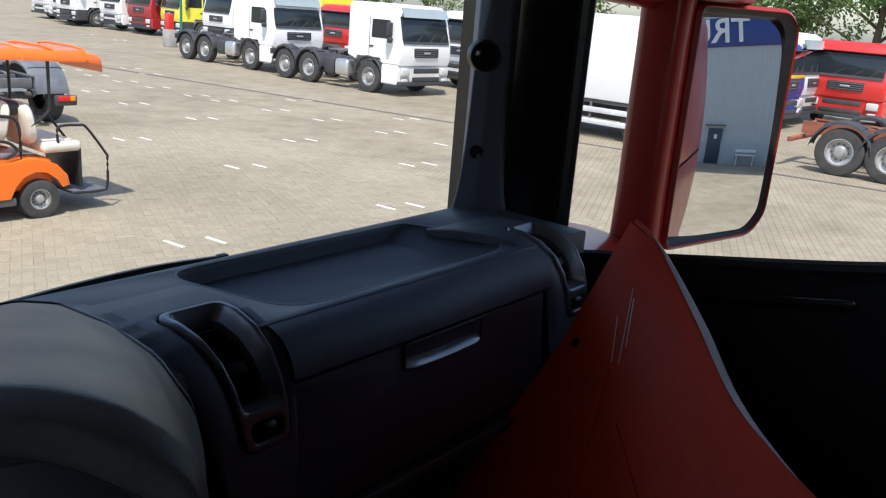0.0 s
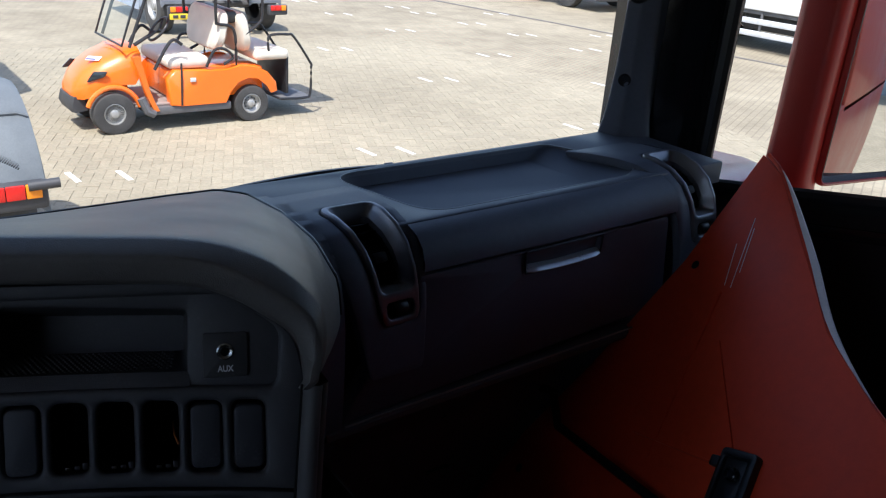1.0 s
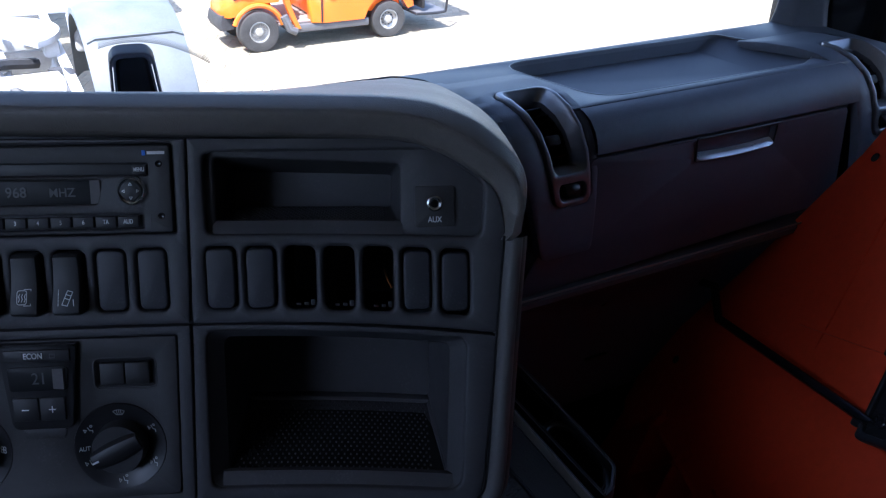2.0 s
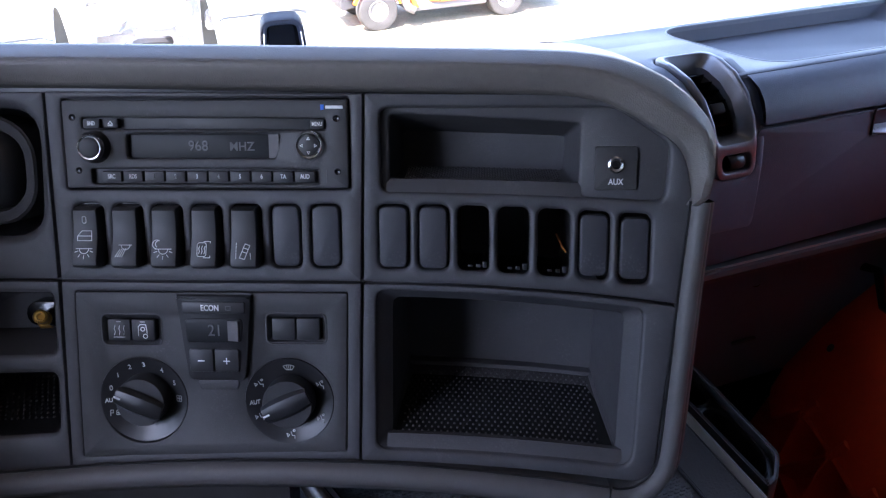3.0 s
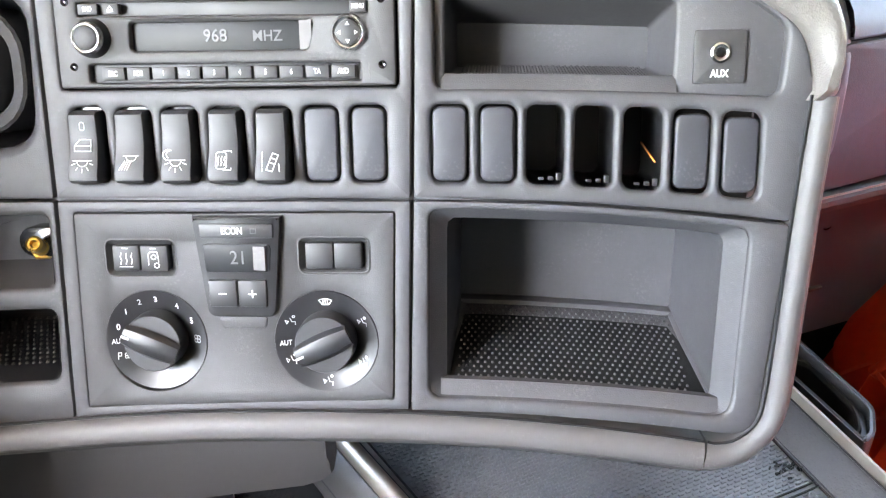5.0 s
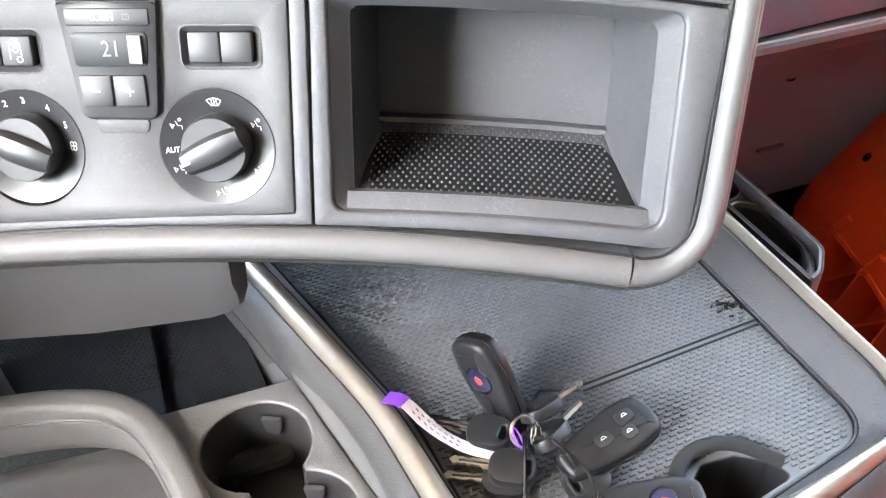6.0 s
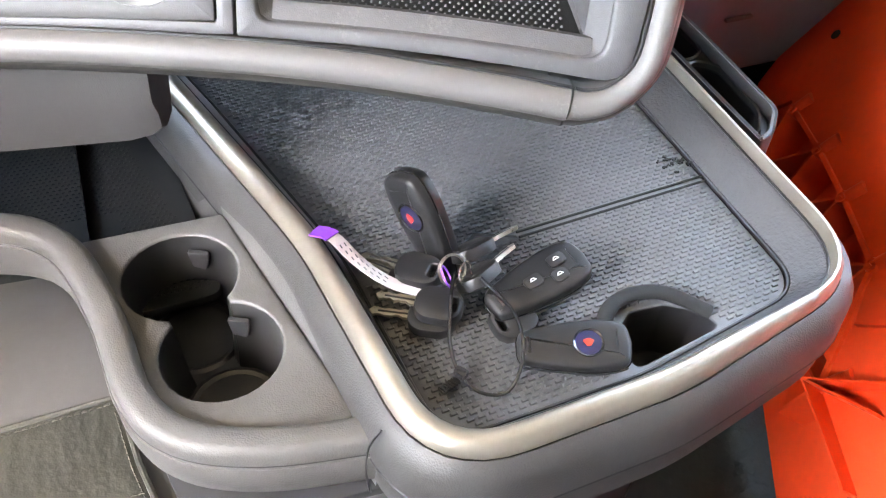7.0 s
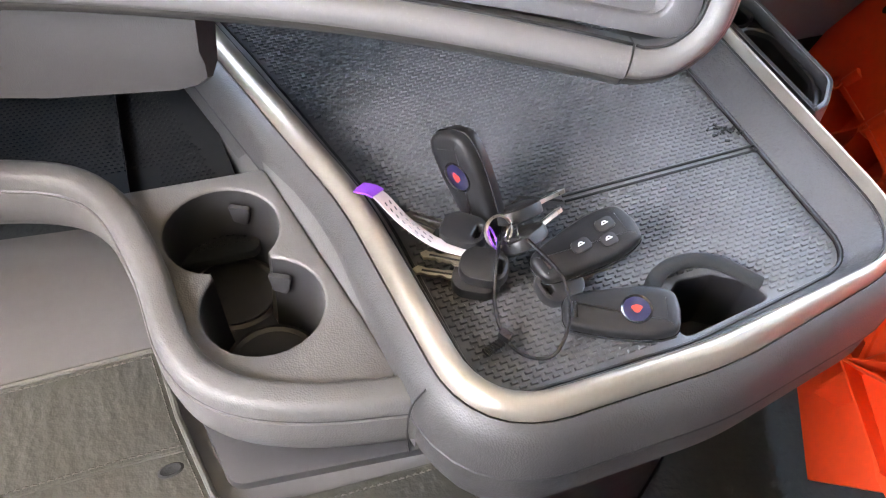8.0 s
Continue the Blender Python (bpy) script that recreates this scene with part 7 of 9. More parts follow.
# ---- the yard ----
def paver_mat():
    m = mat("paver_brick", (0.30, 0.26, 0.215), 0.85)
    nt = m.node_tree
    b = nt.nodes["Principled BSDF"]
    tc = nt.nodes.new("ShaderNodeTexCoord")
    mp = nt.nodes.new("ShaderNodeMapping")
    mp.inputs["Rotation"].default_value = (0, 0, radians(-24))
    br = nt.nodes.new("ShaderNodeTexBrick")
    br.inputs["Scale"].default_value = 1.0
    br.inputs["Brick Width"].default_value, br.inputs["Row Height"].default_value, br.inputs["Mortar Size"].default_value = 0.21, 0.105, 0.009
    br.inputs["Color1"].default_value, br.inputs["Color2"].default_value, br.inputs["Mortar"].default_value = (0.312, 0.276, 0.202, 1), (0.276, 0.244, 0.180, 1), (0.222, 0.196, 0.146, 1)
    n = nt.nodes.new("ShaderNodeTexNoise")
    n.inputs["Scale"].default_value, n.inputs["Detail"].default_value = 0.35, 8
    n2 = nt.nodes.new("ShaderNodeTexNoise")
    n2.inputs["Scale"].default_value, n2.inputs["Detail"].default_value = 1.6, 6
    rp = nt.nodes.new("ShaderNodeValToRGB")
    rp.color_ramp.elements[0].position, rp.color_ramp.elements[0].color = 0.30, (0.84, 0.82, 0.79, 1)
    rp.color_ramp.elements[1].position, rp.color_ramp.elements[1].color = 0.62, (1.06, 1.05, 1.03, 1)
    rp2 = nt.nodes.new("ShaderNodeValToRGB")
    rp2.color_ramp.elements[0].position, rp2.color_ramp.elements[0].color = 0.30, (0.80, 0.78, 0.76, 1)
    rp2.color_ramp.elements[1].position, rp2.color_ramp.elements[1].color = 0.60, (1.04, 1.03, 1.02, 1)
    m1, m2 = nt.nodes.new("ShaderNodeMixRGB"), nt.nodes.new("ShaderNodeMixRGB")
    m1.blend_type = m2.blend_type = "MULTIPLY"
    m1.inputs[0].default_value = m2.inputs[0].default_value = 1.0
    nt.links.new(tc.outputs["Object"], mp.inputs["Vector"])
    nt.links.new(mp.outputs[0], br.inputs["Vector"])
    nt.links.new(tc.outputs["Object"], n.inputs["Vector"])
    nt.links.new(tc.outputs["Object"], n2.inputs["Vector"])
    nt.links.new(n.outputs["Fac"], rp.inputs[0])
    nt.links.new(n2.outputs["Fac"], rp2.inputs[0])
    nt.links.new(br.outputs["Color"], m1.inputs[1])
    nt.links.new(rp.outputs["Color"], m1.inputs[2])
    nt.links.new(m1.outputs[0], m2.inputs[1])
    nt.links.new(rp2.outputs["Color"], m2.inputs[2])
    nt.links.new(m2.outputs[0], b.inputs["Base Color"])
    bp = nt.nodes.new("ShaderNodeBump")
    bp.inputs["Strength"].default_value, bp.inputs["Distance"].default_value = 0.5, 0.006
    nt.links.new(br.outputs["Fac"], bp.inputs["Height"])
    bp.invert = True
    nt.links.new(bp.outputs["Normal"], b.inputs["Normal"])
    return m


PAVER = paver_mat()
bm = bmesh.new()
vs = [bm.verts.new(p) for p in ((-900, -900, 0), (900, -900, 0), (900, 900, 0), (-900, 900, 0))]
bm.faces.new(vs)
ground = tagged(part("ground", bm, PAVER), "sand-coloured brick-paved truck yard", "ground", kind="structure")


# ---- the nearest paving, brick by brick in herringbone ----
def paver_piece_mat():
    m = mat("paver_brick_piece", (0.29, 0.265, 0.212), 0.85)
    nt = m.node_tree
    b = nt.nodes["Principled BSDF"]
    ge, oi = nt.nodes.new("ShaderNodeNewGeometry"), nt.nodes.new("ShaderNodeObjectInfo")
    ad = nt.nodes.new("ShaderNodeMath")
    ad.operation = "ADD"
    fr = nt.nodes.new("ShaderNodeMath")
    fr.operation = "FRACT"
    rp = nt.nodes.new("ShaderNodeValToRGB")
    rp.color_ramp.elements[0].color, rp.color_ramp.elements[1].color = (0.276, 0.246, 0.182, 1), (0.322, 0.286, 0.212, 1)
    n, n2 = nt.nodes.new("ShaderNodeTexNoise"), nt.nodes.new("ShaderNodeTexNoise")
    n.inputs["Scale"].default_value, n.inputs["Detail"].default_value = 0.35, 8
    n2.inputs["Scale"].default_value, n2.inputs["Detail"].default_value = 28.0, 5
    r1, r2 = nt.nodes.new("ShaderNodeValToRGB"), nt.nodes.new("ShaderNodeValToRGB")
    r1.color_ramp.elements[0].position, r1.color_ramp.elements[0].color = 0.30, (0.84, 0.82, 0.79, 1)
    r1.color_ramp.elements[1].position, r1.color_ramp.elements[1].color = 0.62, (1.06, 1.05, 1.03, 1)
    r2.color_ramp.elements[0].position, r2.color_ramp.elements[0].color = 0.30, (0.84, 0.83, 0.81, 1)
    r2.color_ramp.elements[1].position, r2.color_ramp.elements[1].color = 0.70, (1.05, 1.05, 1.05, 1)
    m1, m2 = nt.nodes.new("ShaderNodeMixRGB"), nt.nodes.new("ShaderNodeMixRGB")
    m1.blend_type = m2.blend_type = "MULTIPLY"
    m1.inputs[0].default_value = m2.inputs[0].default_value = 1.0
    L = nt.links.new
    L(ge.outputs["Random Per Island"], ad.inputs[0])
    L(oi.outputs["Random"], ad.inputs[1])
    L(ad.outputs[0], fr.inputs[0])
    L(fr.outputs[0], rp.inputs[0])
    for q, r in ((n, r1), (n2, r2)):
        L(ge.outputs["Position"], q.inputs["Vector"])
        L(q.outputs["Fac"], r.inputs[0])
    L(rp.outputs[0], m1.inputs[1])
    L(r1.outputs[0], m1.inputs[2])
    L(m1.outputs[0], m2.inputs[1])
    L(r2.outputs[0], m2.inputs[2])
    L(m2.outputs[0], b.inputs["Base Color"])
    return m


PIECE = paver_piece_mat()


def brick_verts(l, w, m, z0, z1):
    """A paver block with chamfered upper edges: its points and faces."""
    vs = []
    for z, g in ((z0, 0.0), (z1 - 0.002, 0.0), (z1, 0.004)):
        for sx, sy in ((-1, -1), (1, -1), (1, 1), (-1, 1)):
            vs.append(tuple(m @ Vector((sx * (l / 2 - g), sy * (w / 2 - g), z))))
    fs = [(8, 9, 10, 11)]
    for k in (0, 4):
        for i in range(4):
            j = (i + 1) % 4
            fs.append((k + i, k + j, k + 4 + j, k + 4 + i))
    return vs, fs


def lay_paving():
    w = 0.105
    turn = Matrix.Rotation(radians(-24), 4, "Z")
    spots = []
    for i in range(-70, 140):
        for j in range(0, 200):
            r = (i - j) % 4
            if r in (0, 3):
                p = turn @ Vector(((i + 1) * w, (j + 0.5) * w, 0) if r == 0 else ((i + 0.5) * w, (j + 1) * w, 0))
                spots.append((p.x, p.y, 0 if r == 0 else 1))
    return [q for q in spots if 0.2 < q[0] < 10.5 and 5.2 < q[1] < 15.0]


rng = random.Random(21)
bricks = lay_paving()
near = sorted(bricks, key=lambda q: (q[0] - 3.0) ** 2 + (q[1] - 6.6) ** 2)[:300]
near_set = set(near)
base_me = bpy.data.meshes.new("paver")
v_, f_ = brick_verts(0.2075, 0.1025, Matrix.Identity(4), -0.05, 0.0)
base_me.from_pydata(v_, [], f_)
base_me.materials.append(PIECE)
verts, faces = [], []
for x, y, k in bricks:
    m = pose(x, y, 0.006 + rng.uniform(-0.002, 0.002), rng.uniform(-0.5, 0.5), rng.uniform(-0.5, 0.5), -24 + 90 * k + rng.uniform(-0.8, 0.8))
    if (x, y, k) in near_set:
        ob = new("paver", base_me)
        ob.parent = ground
        ob.matrix_local = m
        continue
    v_, f_ = brick_verts(0.2075, 0.1025, m, -0.05, 0.0)
    n0 = len(verts)
    verts += v_
    faces += [tuple(n0 + i for i in f) for f in f_]
me = bpy.data.meshes.new("paver_field")
me.from_pydata(verts, [], faces)
me.materials.append(PIECE)
field = new("paver_field", me)
field.parent = ground
tagged(field, kind="stuff")


# ---- vehicles in the yard ----
ORANGE = mat("orange_cart_paint", (0.82, 0.155, 0.008), 0.34, vary=0.05, vscale=3, coat=0.5)
TYRE = mat("tyre_rubber", (0.035, 0.034, 0.033), 0.8, vary=0.3, vscale=5, bump=0.3, bscale=60, fine=1, dust=0.02)
RIMM = mat("wheel_rim", (0.40, 0.40, 0.39), 0.42, metal=0.5, vary=0.15, vscale=12)
FRAMEK = mat("black_steel_tube", (0.018, 0.018, 0.02), 0.4, vary=0.2, vscale=10)
CREAM = mat("cream_vinyl", (0.62, 0.57, 0.48), 0.5, vary=0.12, vscale=5, bump=0.2, bscale=150, fine=1)
SILL = mat("grey_sill_plastic", (0.10, 0.10, 0.105), 0.6, vary=0.2, vscale=6)
CART_FLOOR = mat("cart_floor_rubber", (0.24, 0.20, 0.18), 0.75, vary=0.2, vscale=6)
WPAINT = mat("white_truck_paint", (0.80, 0.80, 0.79), 0.3, vary=0.04, vscale=1.2, coat=0.4)
YPAINT = mat("yellow_truck_paint", (0.82, 0.55, 0.02), 0.32, vary=0.05, vscale=1.5, coat=0.4)
LPAINT = mat("lemon_truck_paint", (0.80, 0.74, 0.08), 0.32, vary=0.05, vscale=1.5, coat=0.4)
RPAINT = mat("red_truck_paint", (0.62, 0.03, 0.025), 0.32, vary=0.06, vscale=1.5, coat=0.4)
DRPAINT = mat("dark_red_truck_paint", (0.36, 0.025, 0.03), 0.32, vary=0.06, vscale=1.5, coat=0.4)
BPAINT = mat("blue_truck_paint", (0.025, 0.07, 0.36), 0.3, vary=0.06, vscale=1.5, coat=0.4)
DKPLAST = mat("dark_truck_plastic", (0.045, 0.046, 0.05), 0.55, vary=0.2, vscale=4)
DGLASS = mat("dark_vehicle_glass", (0.02, 0.026, 0.03), 0.06, vary=0.1, vscale=2)
CHASSIS = mat("dark_chassis_steel", (0.09, 0.09, 0.095), 0.6, vary=0.35, vscale=5, dust=0.03)
RUST = mat("rusty_chassis_steel", (0.26, 0.085, 0.05), 0.75, vary=0.4, vscale=5)
ALU = mat("aluminium_tank", (0.62, 0.62, 0.62), 0.35, metal=0.8, vary=0.1, vscale=4)
MUDG = mat("grey_mudguard_plastic", (0.125, 0.140, 0.150), 0.62, vary=0.18, vscale=5, bump=0.2, bscale=60, fine=1, dust=0.004)
VISOR = mat("smoked_visor_plastic", (0.30, 0.36, 0.38), 0.18, vary=0.06, vscale=3)
MUDK = mat("dark_mudguard_plastic", (0.12, 0.13, 0.145), 0.55, vary=0.2, vscale=5, dust=0.02)
LAMPR = mat("red_lamp_lens", (0.60, 0.02, 0.015), 0.2, vary=0.1, vscale=30)
LAMPO = mat("amber_lamp_lens", (0.80, 0.25, 0.015), 0.2, vary=0.1, vscale=30)
LAMPW = mat("clear_lamp_lens", (0.55, 0.56, 0.56), 0.12, vary=0.1, vscale=30)
PLATEY = mat("number_plate_yellow", (0.70, 0.50, 0.03), 0.5)
WSTEEL = mat("light_grey_chassis_paint", (0.55, 0.56, 0.57), 0.5, vary=0.2, vscale=4, dust=0.02)


def wheel_mesh(name, r, w, rim_r, parent, m, rim_mat=None, spokes=0):
    """A wheel with its axis along local y, outer side towards -y; a tyre with a rim under it."""
    rot = m @ Matrix.Rotation(radians(90), 4, "X")
    bm = bmesh.new()
    lathe(bm, [(rim_r, -w * 0.40), (rim_r * 1.04, -w * 0.47), (r * 0.86, -w * 0.5), (r * 0.96, -w * 0.46), (r, -w * 0.36), (r * 1.004, 0), (r, w * 0.36), (r * 0.96, w * 0.46), (r * 0.86, w * 0.5), (rim_r * 1.04, w * 0.47), (rim_r, w * 0.40), (rim_r * 0.94, w * 0.2)], None, 40, False, False)
    t = part("tyre", bm, TYRE, parent, "dusty black tyre")
    t.matrix_local = rot
    bm = bmesh.new()
    lathe(bm, [(rim_r * 1.0, w * 0.44), (rim_r * 0.93, w * 0.45), (rim_r * 0.88, w * 0.25), (rim_r * 0.62, w * 0.12), (rim_r * 0.42, w * 0.30), (rim_r * 0.36, w * 0.42), (rim_r * 0.20, w * 0.46), (0.0005, w * 0.46)], None, 36, False, True)
    o = part("rim", bm, rim_mat or RIMM, t, "pale metal rim")
    bm = bmesh.new()
    n = spokes or 10
    for i in range(n):
        q = 2 * math.pi * i / n
        if spokes:
            rbox(bm, (0, 0, 0), (rim_r * 0.46, rim_r * 0.05, w * 0.06), 0, Matrix.Translation((rim_r * 0.62 * math.cos(q), rim_r * 0.62 * math.sin(q), w * 0.30)) @ Matrix.Rotation(q, 4, "Z"))
        else:
            lathe(bm, [(rim_r * 0.06, w * 0.12), (rim_r * 0.05, w * 0.22)], Matrix.Translation((rim_r * 0.60 * math.cos(q), rim_r * 0.60 * math.sin(q), 0)), 6)
    tagged(part("bolt_ring" if not spokes else "hub_spokes", bm, RIMM if spokes else DKPLAST, t), kind="stuff")
    return t


def golf_cart():
    """A four-seat cart whose nose points to -x; its origin lies under the middle of its near side wheels' line."""
    c = thing("golf_cart", "orange golf cart with cream seats and orange roof", "golf cart", pose(2.69, 9.86, 0, 0, 0, 0.8))
    W = 0.50
    # nose cowl
    bm = bmesh.new()
    rows = []
    for f, z0, zt, hw in ((-0.39, 0.43, 0.50, 0.14), (-0.37, 0.40, 0.58, 0.24), (-0.29, 0.40, 0.69, 0.33), (-0.18, 0.44, 0.78, 0.40), (-0.05, 0.54, 0.86, 0.44), (0.12, 0.57, 0.93, 0.47), (0.27, 0.57, 0.97, 0.48), (0.36, 0.70, 0.97, 0.46)):
        rows.append([(f, -hw, z0), (f, -hw * 1.02, z0 + (zt - z0) * 0.45), (f + 0.01, -hw * 0.90, zt - 0.05), (f + 0.02, -hw * 0.60, zt), (f + 0.02, hw * 0.60, zt), (f + 0.01, hw * 0.90, zt - 0.05), (f, hw * 1.02, z0 + (zt - z0) * 0.45), (f, hw, z0)])
    loft(bm, rows, closed=True, cap0=True, cap1=True)
    part("nose_cowl", bm, ORANGE, c, angle=50)
    for s in (-1, 1):
        bm = bmesh.new()
        tube(bm, [(0.0 + 0.31 * math.cos(radians(a)), s * 0.50, 0.23 + 0.33 * math.sin(radians(a))) for a in range(15, 170, 12)], 0.03, 8)
        part("wheel_arch", bm, ORANGE, c)
        bm = bmesh.new()
        lp = rpoly([(-0.12, -0.07), (0.10, 0.01), (0.16, 0.08), (-0.02, 0.07)], 0.014)
        slab(bm, lp, 0, 0.02, 0.006)
        o = part("headlight", bm, DGLASS, c, "dark swept headlight")
        o.matrix_local = basis((-0.155, s * 0.415, 0.665), (0.80 , s * 0.42, 0.15), (0.1, 0, 0.95), (-0.35 * 1, s * 0.9, 0.1)) if s < 0 else basis((-0.20, s * 0.425, 0.665), (0.80, s * 0.18, 0.15), (0.1, 0, 0.95), (0.35, s * 0.9, 0.1))
    bm = bmesh.new()
    rows = [[(x, y, z) for x, z in ((-0.40, 0.24), (-0.43, 0.31), (-0.40, 0.42), (-0.30, 0.44), (-0.24, 0.26))] for y in (-0.27, -0.22, 0.22, 0.27)]
    for k in (0, 3):
        rows[k] = [(x * 0.9 - 0.01, y, z) for x, y, z in rows[k]]
    loft(bm, rows, cap0=True, cap1=True)
    part("bumper", bm, DKPLAST, c, "dark plastic bumper")
    bm = bmesh.new()
    slab(bm, rrect(0, 0, 0.17, 0.10, 0.004), 0, 0.004, 0.001)
    o = part("flag_sticker", bm, mat("sticker_white", (0.72, 0.70, 0.78), 0.5), c, "small flag sticker")
    ms = basis((-0.105, -0.22, 0.845), (0.72, -0.68, 0.0), (0.62, 0.60, 0.30), (-0.30, -0.22, 0.93))
    o.matrix_local = ms
    bm = bmesh.new()
    slab(bm, rrect(-0.02, -0.025, 0.12, 0.035, 0.003), 0.004, 0.006, 0.001)
    o = part("sticker_band", bm, mat("sticker_blue", (0.10, 0.10, 0.50), 0.5), c)
    o.matrix_local = ms
    # rear body
    bm = bmesh.new()
    for s in (-1, 1):
        prof = [(0.66, 0.30), (0.80, 0.28), (1.35, 0.28), (1.42, 0.42), (1.52, 0.53), (1.66, 0.58), (1.80, 0.56), (1.92, 0.46), (1.98, 0.36), (2.06, 0.38), (2.04, 0.50), (1.92, 0.64), (1.74, 0.72), (1.56, 0.74), (1.36, 0.70), (1.20, 0.70), (0.72, 0.72), (0.62, 0.62)]
        y0, y1 = s * 0.56, s * 0.40
        rows = [[(x, y1, z) for x, z in prof], [(x, s * 0.54, z) for x, z in prof], [(x * 0.97 + 0.04, y0, z * 0.96 + 0.02) for x, z in prof]]
        loft(bm, rows, cap0=True, cap1=True)
    rbox(bm, (1.30, 0, 0.52), (1.2, 0.90, 0.36), 0.03)
    part("rear_body", bm, ORANGE, c, angle=50)
    bm = bmesh.new()
    rbox(bm, (0.90, 0, 0.245), (1.05, 1.08, 0.10), 0.02)
    part("sill", bm, SILL, c, "dark grey side sill")
    bm = bmesh.new()
    rbox(bm, (0.50, 0, 0.31), (0.50, 0.98, 0.03), 0.008)
    part("floor_mat", bm, CART_FLOOR, c, "worn brown floor mat")
    bm = bmesh.new()
    tube(bm, [(0.30, -0.555, 0.42), (0.36, -0.57, 0.26), (0.44, -0.57, 0.22)], 0.05, 8)
    part("front_skirt", bm, SILL, c)
    for s in (-1, 1):
        bm = bmesh.new()
        loft(bm, [[(x0, s * 0.52, z), (x0 + 0.01, s * 0.565, z), (x1, s * 0.555, z), (x1, s * 0.48, z)] for x0, x1, z in ((0.22, 0.32, 0.90), (0.28, 0.36, 0.72), (0.34, 0.41, 0.50), (0.39, 0.46, 0.36), (0.44, 0.51, 0.25))], cap0=True, cap1=True)
        part("cowl_leg", bm, ORANGE, c)
    # seats
    def cushion(name, x, z, lx, lz, yw=0.50, tilt=0.0, label="cream vinyl cushion"):
        bm = bmesh.new()
        if lz > lx:
            lp = rrect(0, 0, yw * 2, lz, lz * 0.36, 8)
            lp = [(y, zz + 0.020 * math.cos(y / yw * 4.7)) for y, zz in lp]
            loft(bm, [[(d, y * g, zz * g) for y, zz in lp] for d, g in ((-lx * 0.50, 0.80), (-lx * 0.44, 0.92), (-lx * 0.25, 0.99), (lx * 0.25, 1.0), (lx * 0.44, 0.93), (lx * 0.50, 0.80))], cap0=True, cap1=True)
        else:
            rbox(bm, (0, 0, 0), (lx, yw * 2, lz), min(lx, lz) * 0.42, None, 4)
        o = part(name, bm, CREAM, c, label)
        o.matrix_local = pose(x, 0, z, 0, tilt, 0)
    cushion("seat_cushion", 0.92, 0.79, 0.52, 0.15)
    cushion("backrest", 1.36, 1.16, 0.15, 0.50, tilt=12)
    cushion("rear_backrest", 1.66, 1.13, 0.14, 0.48, tilt=-10)
    cushion("rear_seat_cushion", 2.02, 0.83, 0.48, 0.13)
    bm = bmesh.new()
    rbox(bm, (1.52, 0, 1.30), (0.16, 0.80, 0.16), 0.05)
    part("bag_well", bm, FRAMEK, c, "dark bag between the seats")
    # steering
    bm = bmesh.new()
    tube(bm, [(0.36, -0.24, 0.98), (0.62, -0.24, 1.13)], 0.022, 8)
    part("steering_column", bm, FRAMEK, c)
    bm = bmesh.new()
    q = Matrix.Translation((0.66, -0.24, 1.16)) @ Matrix.Rotation(radians(-50), 4, "Y")
    tube(bm, [q @ Vector((0.165 * math.cos(a), 0.165 * math.sin(a), 0)) for a in [2 * math.pi * i / 24 for i in range(24)]], 0.016, 8, closed=True)
    for a in (0.5, 2.6, 4.7):
        tube(bm, [q @ Vector((0, 0, -0.02)), q @ Vector((0.16 * math.cos(a), 0.16 * math.sin(a), 0))], 0.012, 6)
    part("steering_wheel", bm, FRAMEK, c)
    # roof, posts, screen
    bm = bmesh.new()
    rows = []
    for x, zt, hw in ((0.22, 1.86, 0.50), (0.26, 1.93, 0.56), (0.5, 1.985, 0.60), (1.5, 1.99, 0.60), (2.3, 1.965, 0.60), (2.50, 1.92, 0.57), (2.54, 1.84, 0.52)):
        rows.append([(x, -hw, zt - 0.13), (x, -hw * 1.01, zt - 0.07), (x, -hw * 0.93, zt - 0.02), (x, -hw * 0.6, zt), (x, hw * 0.6, zt), (x, hw * 0.93, zt - 0.02), (x, hw * 1.01, zt - 0.07), (x, hw, zt - 0.13)])
    loft(bm, rows, cap0=True, cap1=True)
    part("roof", bm, ORANGE, c, "moulded orange roof", angle=50)
    for i in range(6):
        bm = bmesh.new()
        x = 0.45 + 0.37 * i
        tube(bm, [(x, -0.615, 1.86), (x, -0.60, 1.92), (x, -0.54, 1.975), (x, -0.3, 1.995), (x, 0.3, 1.995), (x, 0.54, 1.975), (x, 0.60, 1.92), (x, 0.615, 1.86)], 0.016, 6)
        part("roof_rib", bm, ORANGE, c)
    for s in (-1, 1):
        bm = bmesh.new()
        tube(bm, [(0.22, s * 0.50, 1.0), (0.40, s * 0.51, 1.45), (0.56, s * 0.52, 1.88)], 0.019, 8)
        part("front_post", bm, FRAMEK, c)
        bm = bmesh.new()
        tube(bm, smooth_path([(1.52, s * 0.50, 0.72), (1.50, s * 0.50, 1.16), (1.30, s * 0.50, 1.24), (1.27, s * 0.51, 1.30), (1.27, s * 0.52, 1.87)], 5), 0.019, 8)
        part("rear_post", bm, FRAMEK, c)
        bm = bmesh.new()
        tube(bm, smooth_path([(1.88, s * 0.51, 1.87), (1.88, s * 0.50, 1.35), (1.84, s * 0.50, 1.24), (1.66, s * 0.48, 1.10)], 5), 0.019, 8)
        part("roof_strut", bm, FRAMEK, c)
        bm = bmesh.new()
        tube(bm, smooth_path([(0.48, s * 0.54, 0.74), (0.62, s * 0.55, 0.98), (0.72, s * 0.55, 1.08), (0.82, s * 0.55, 1.02)], 5), 0.02, 8)
        part("hand_rail", bm, FRAMEK, c)
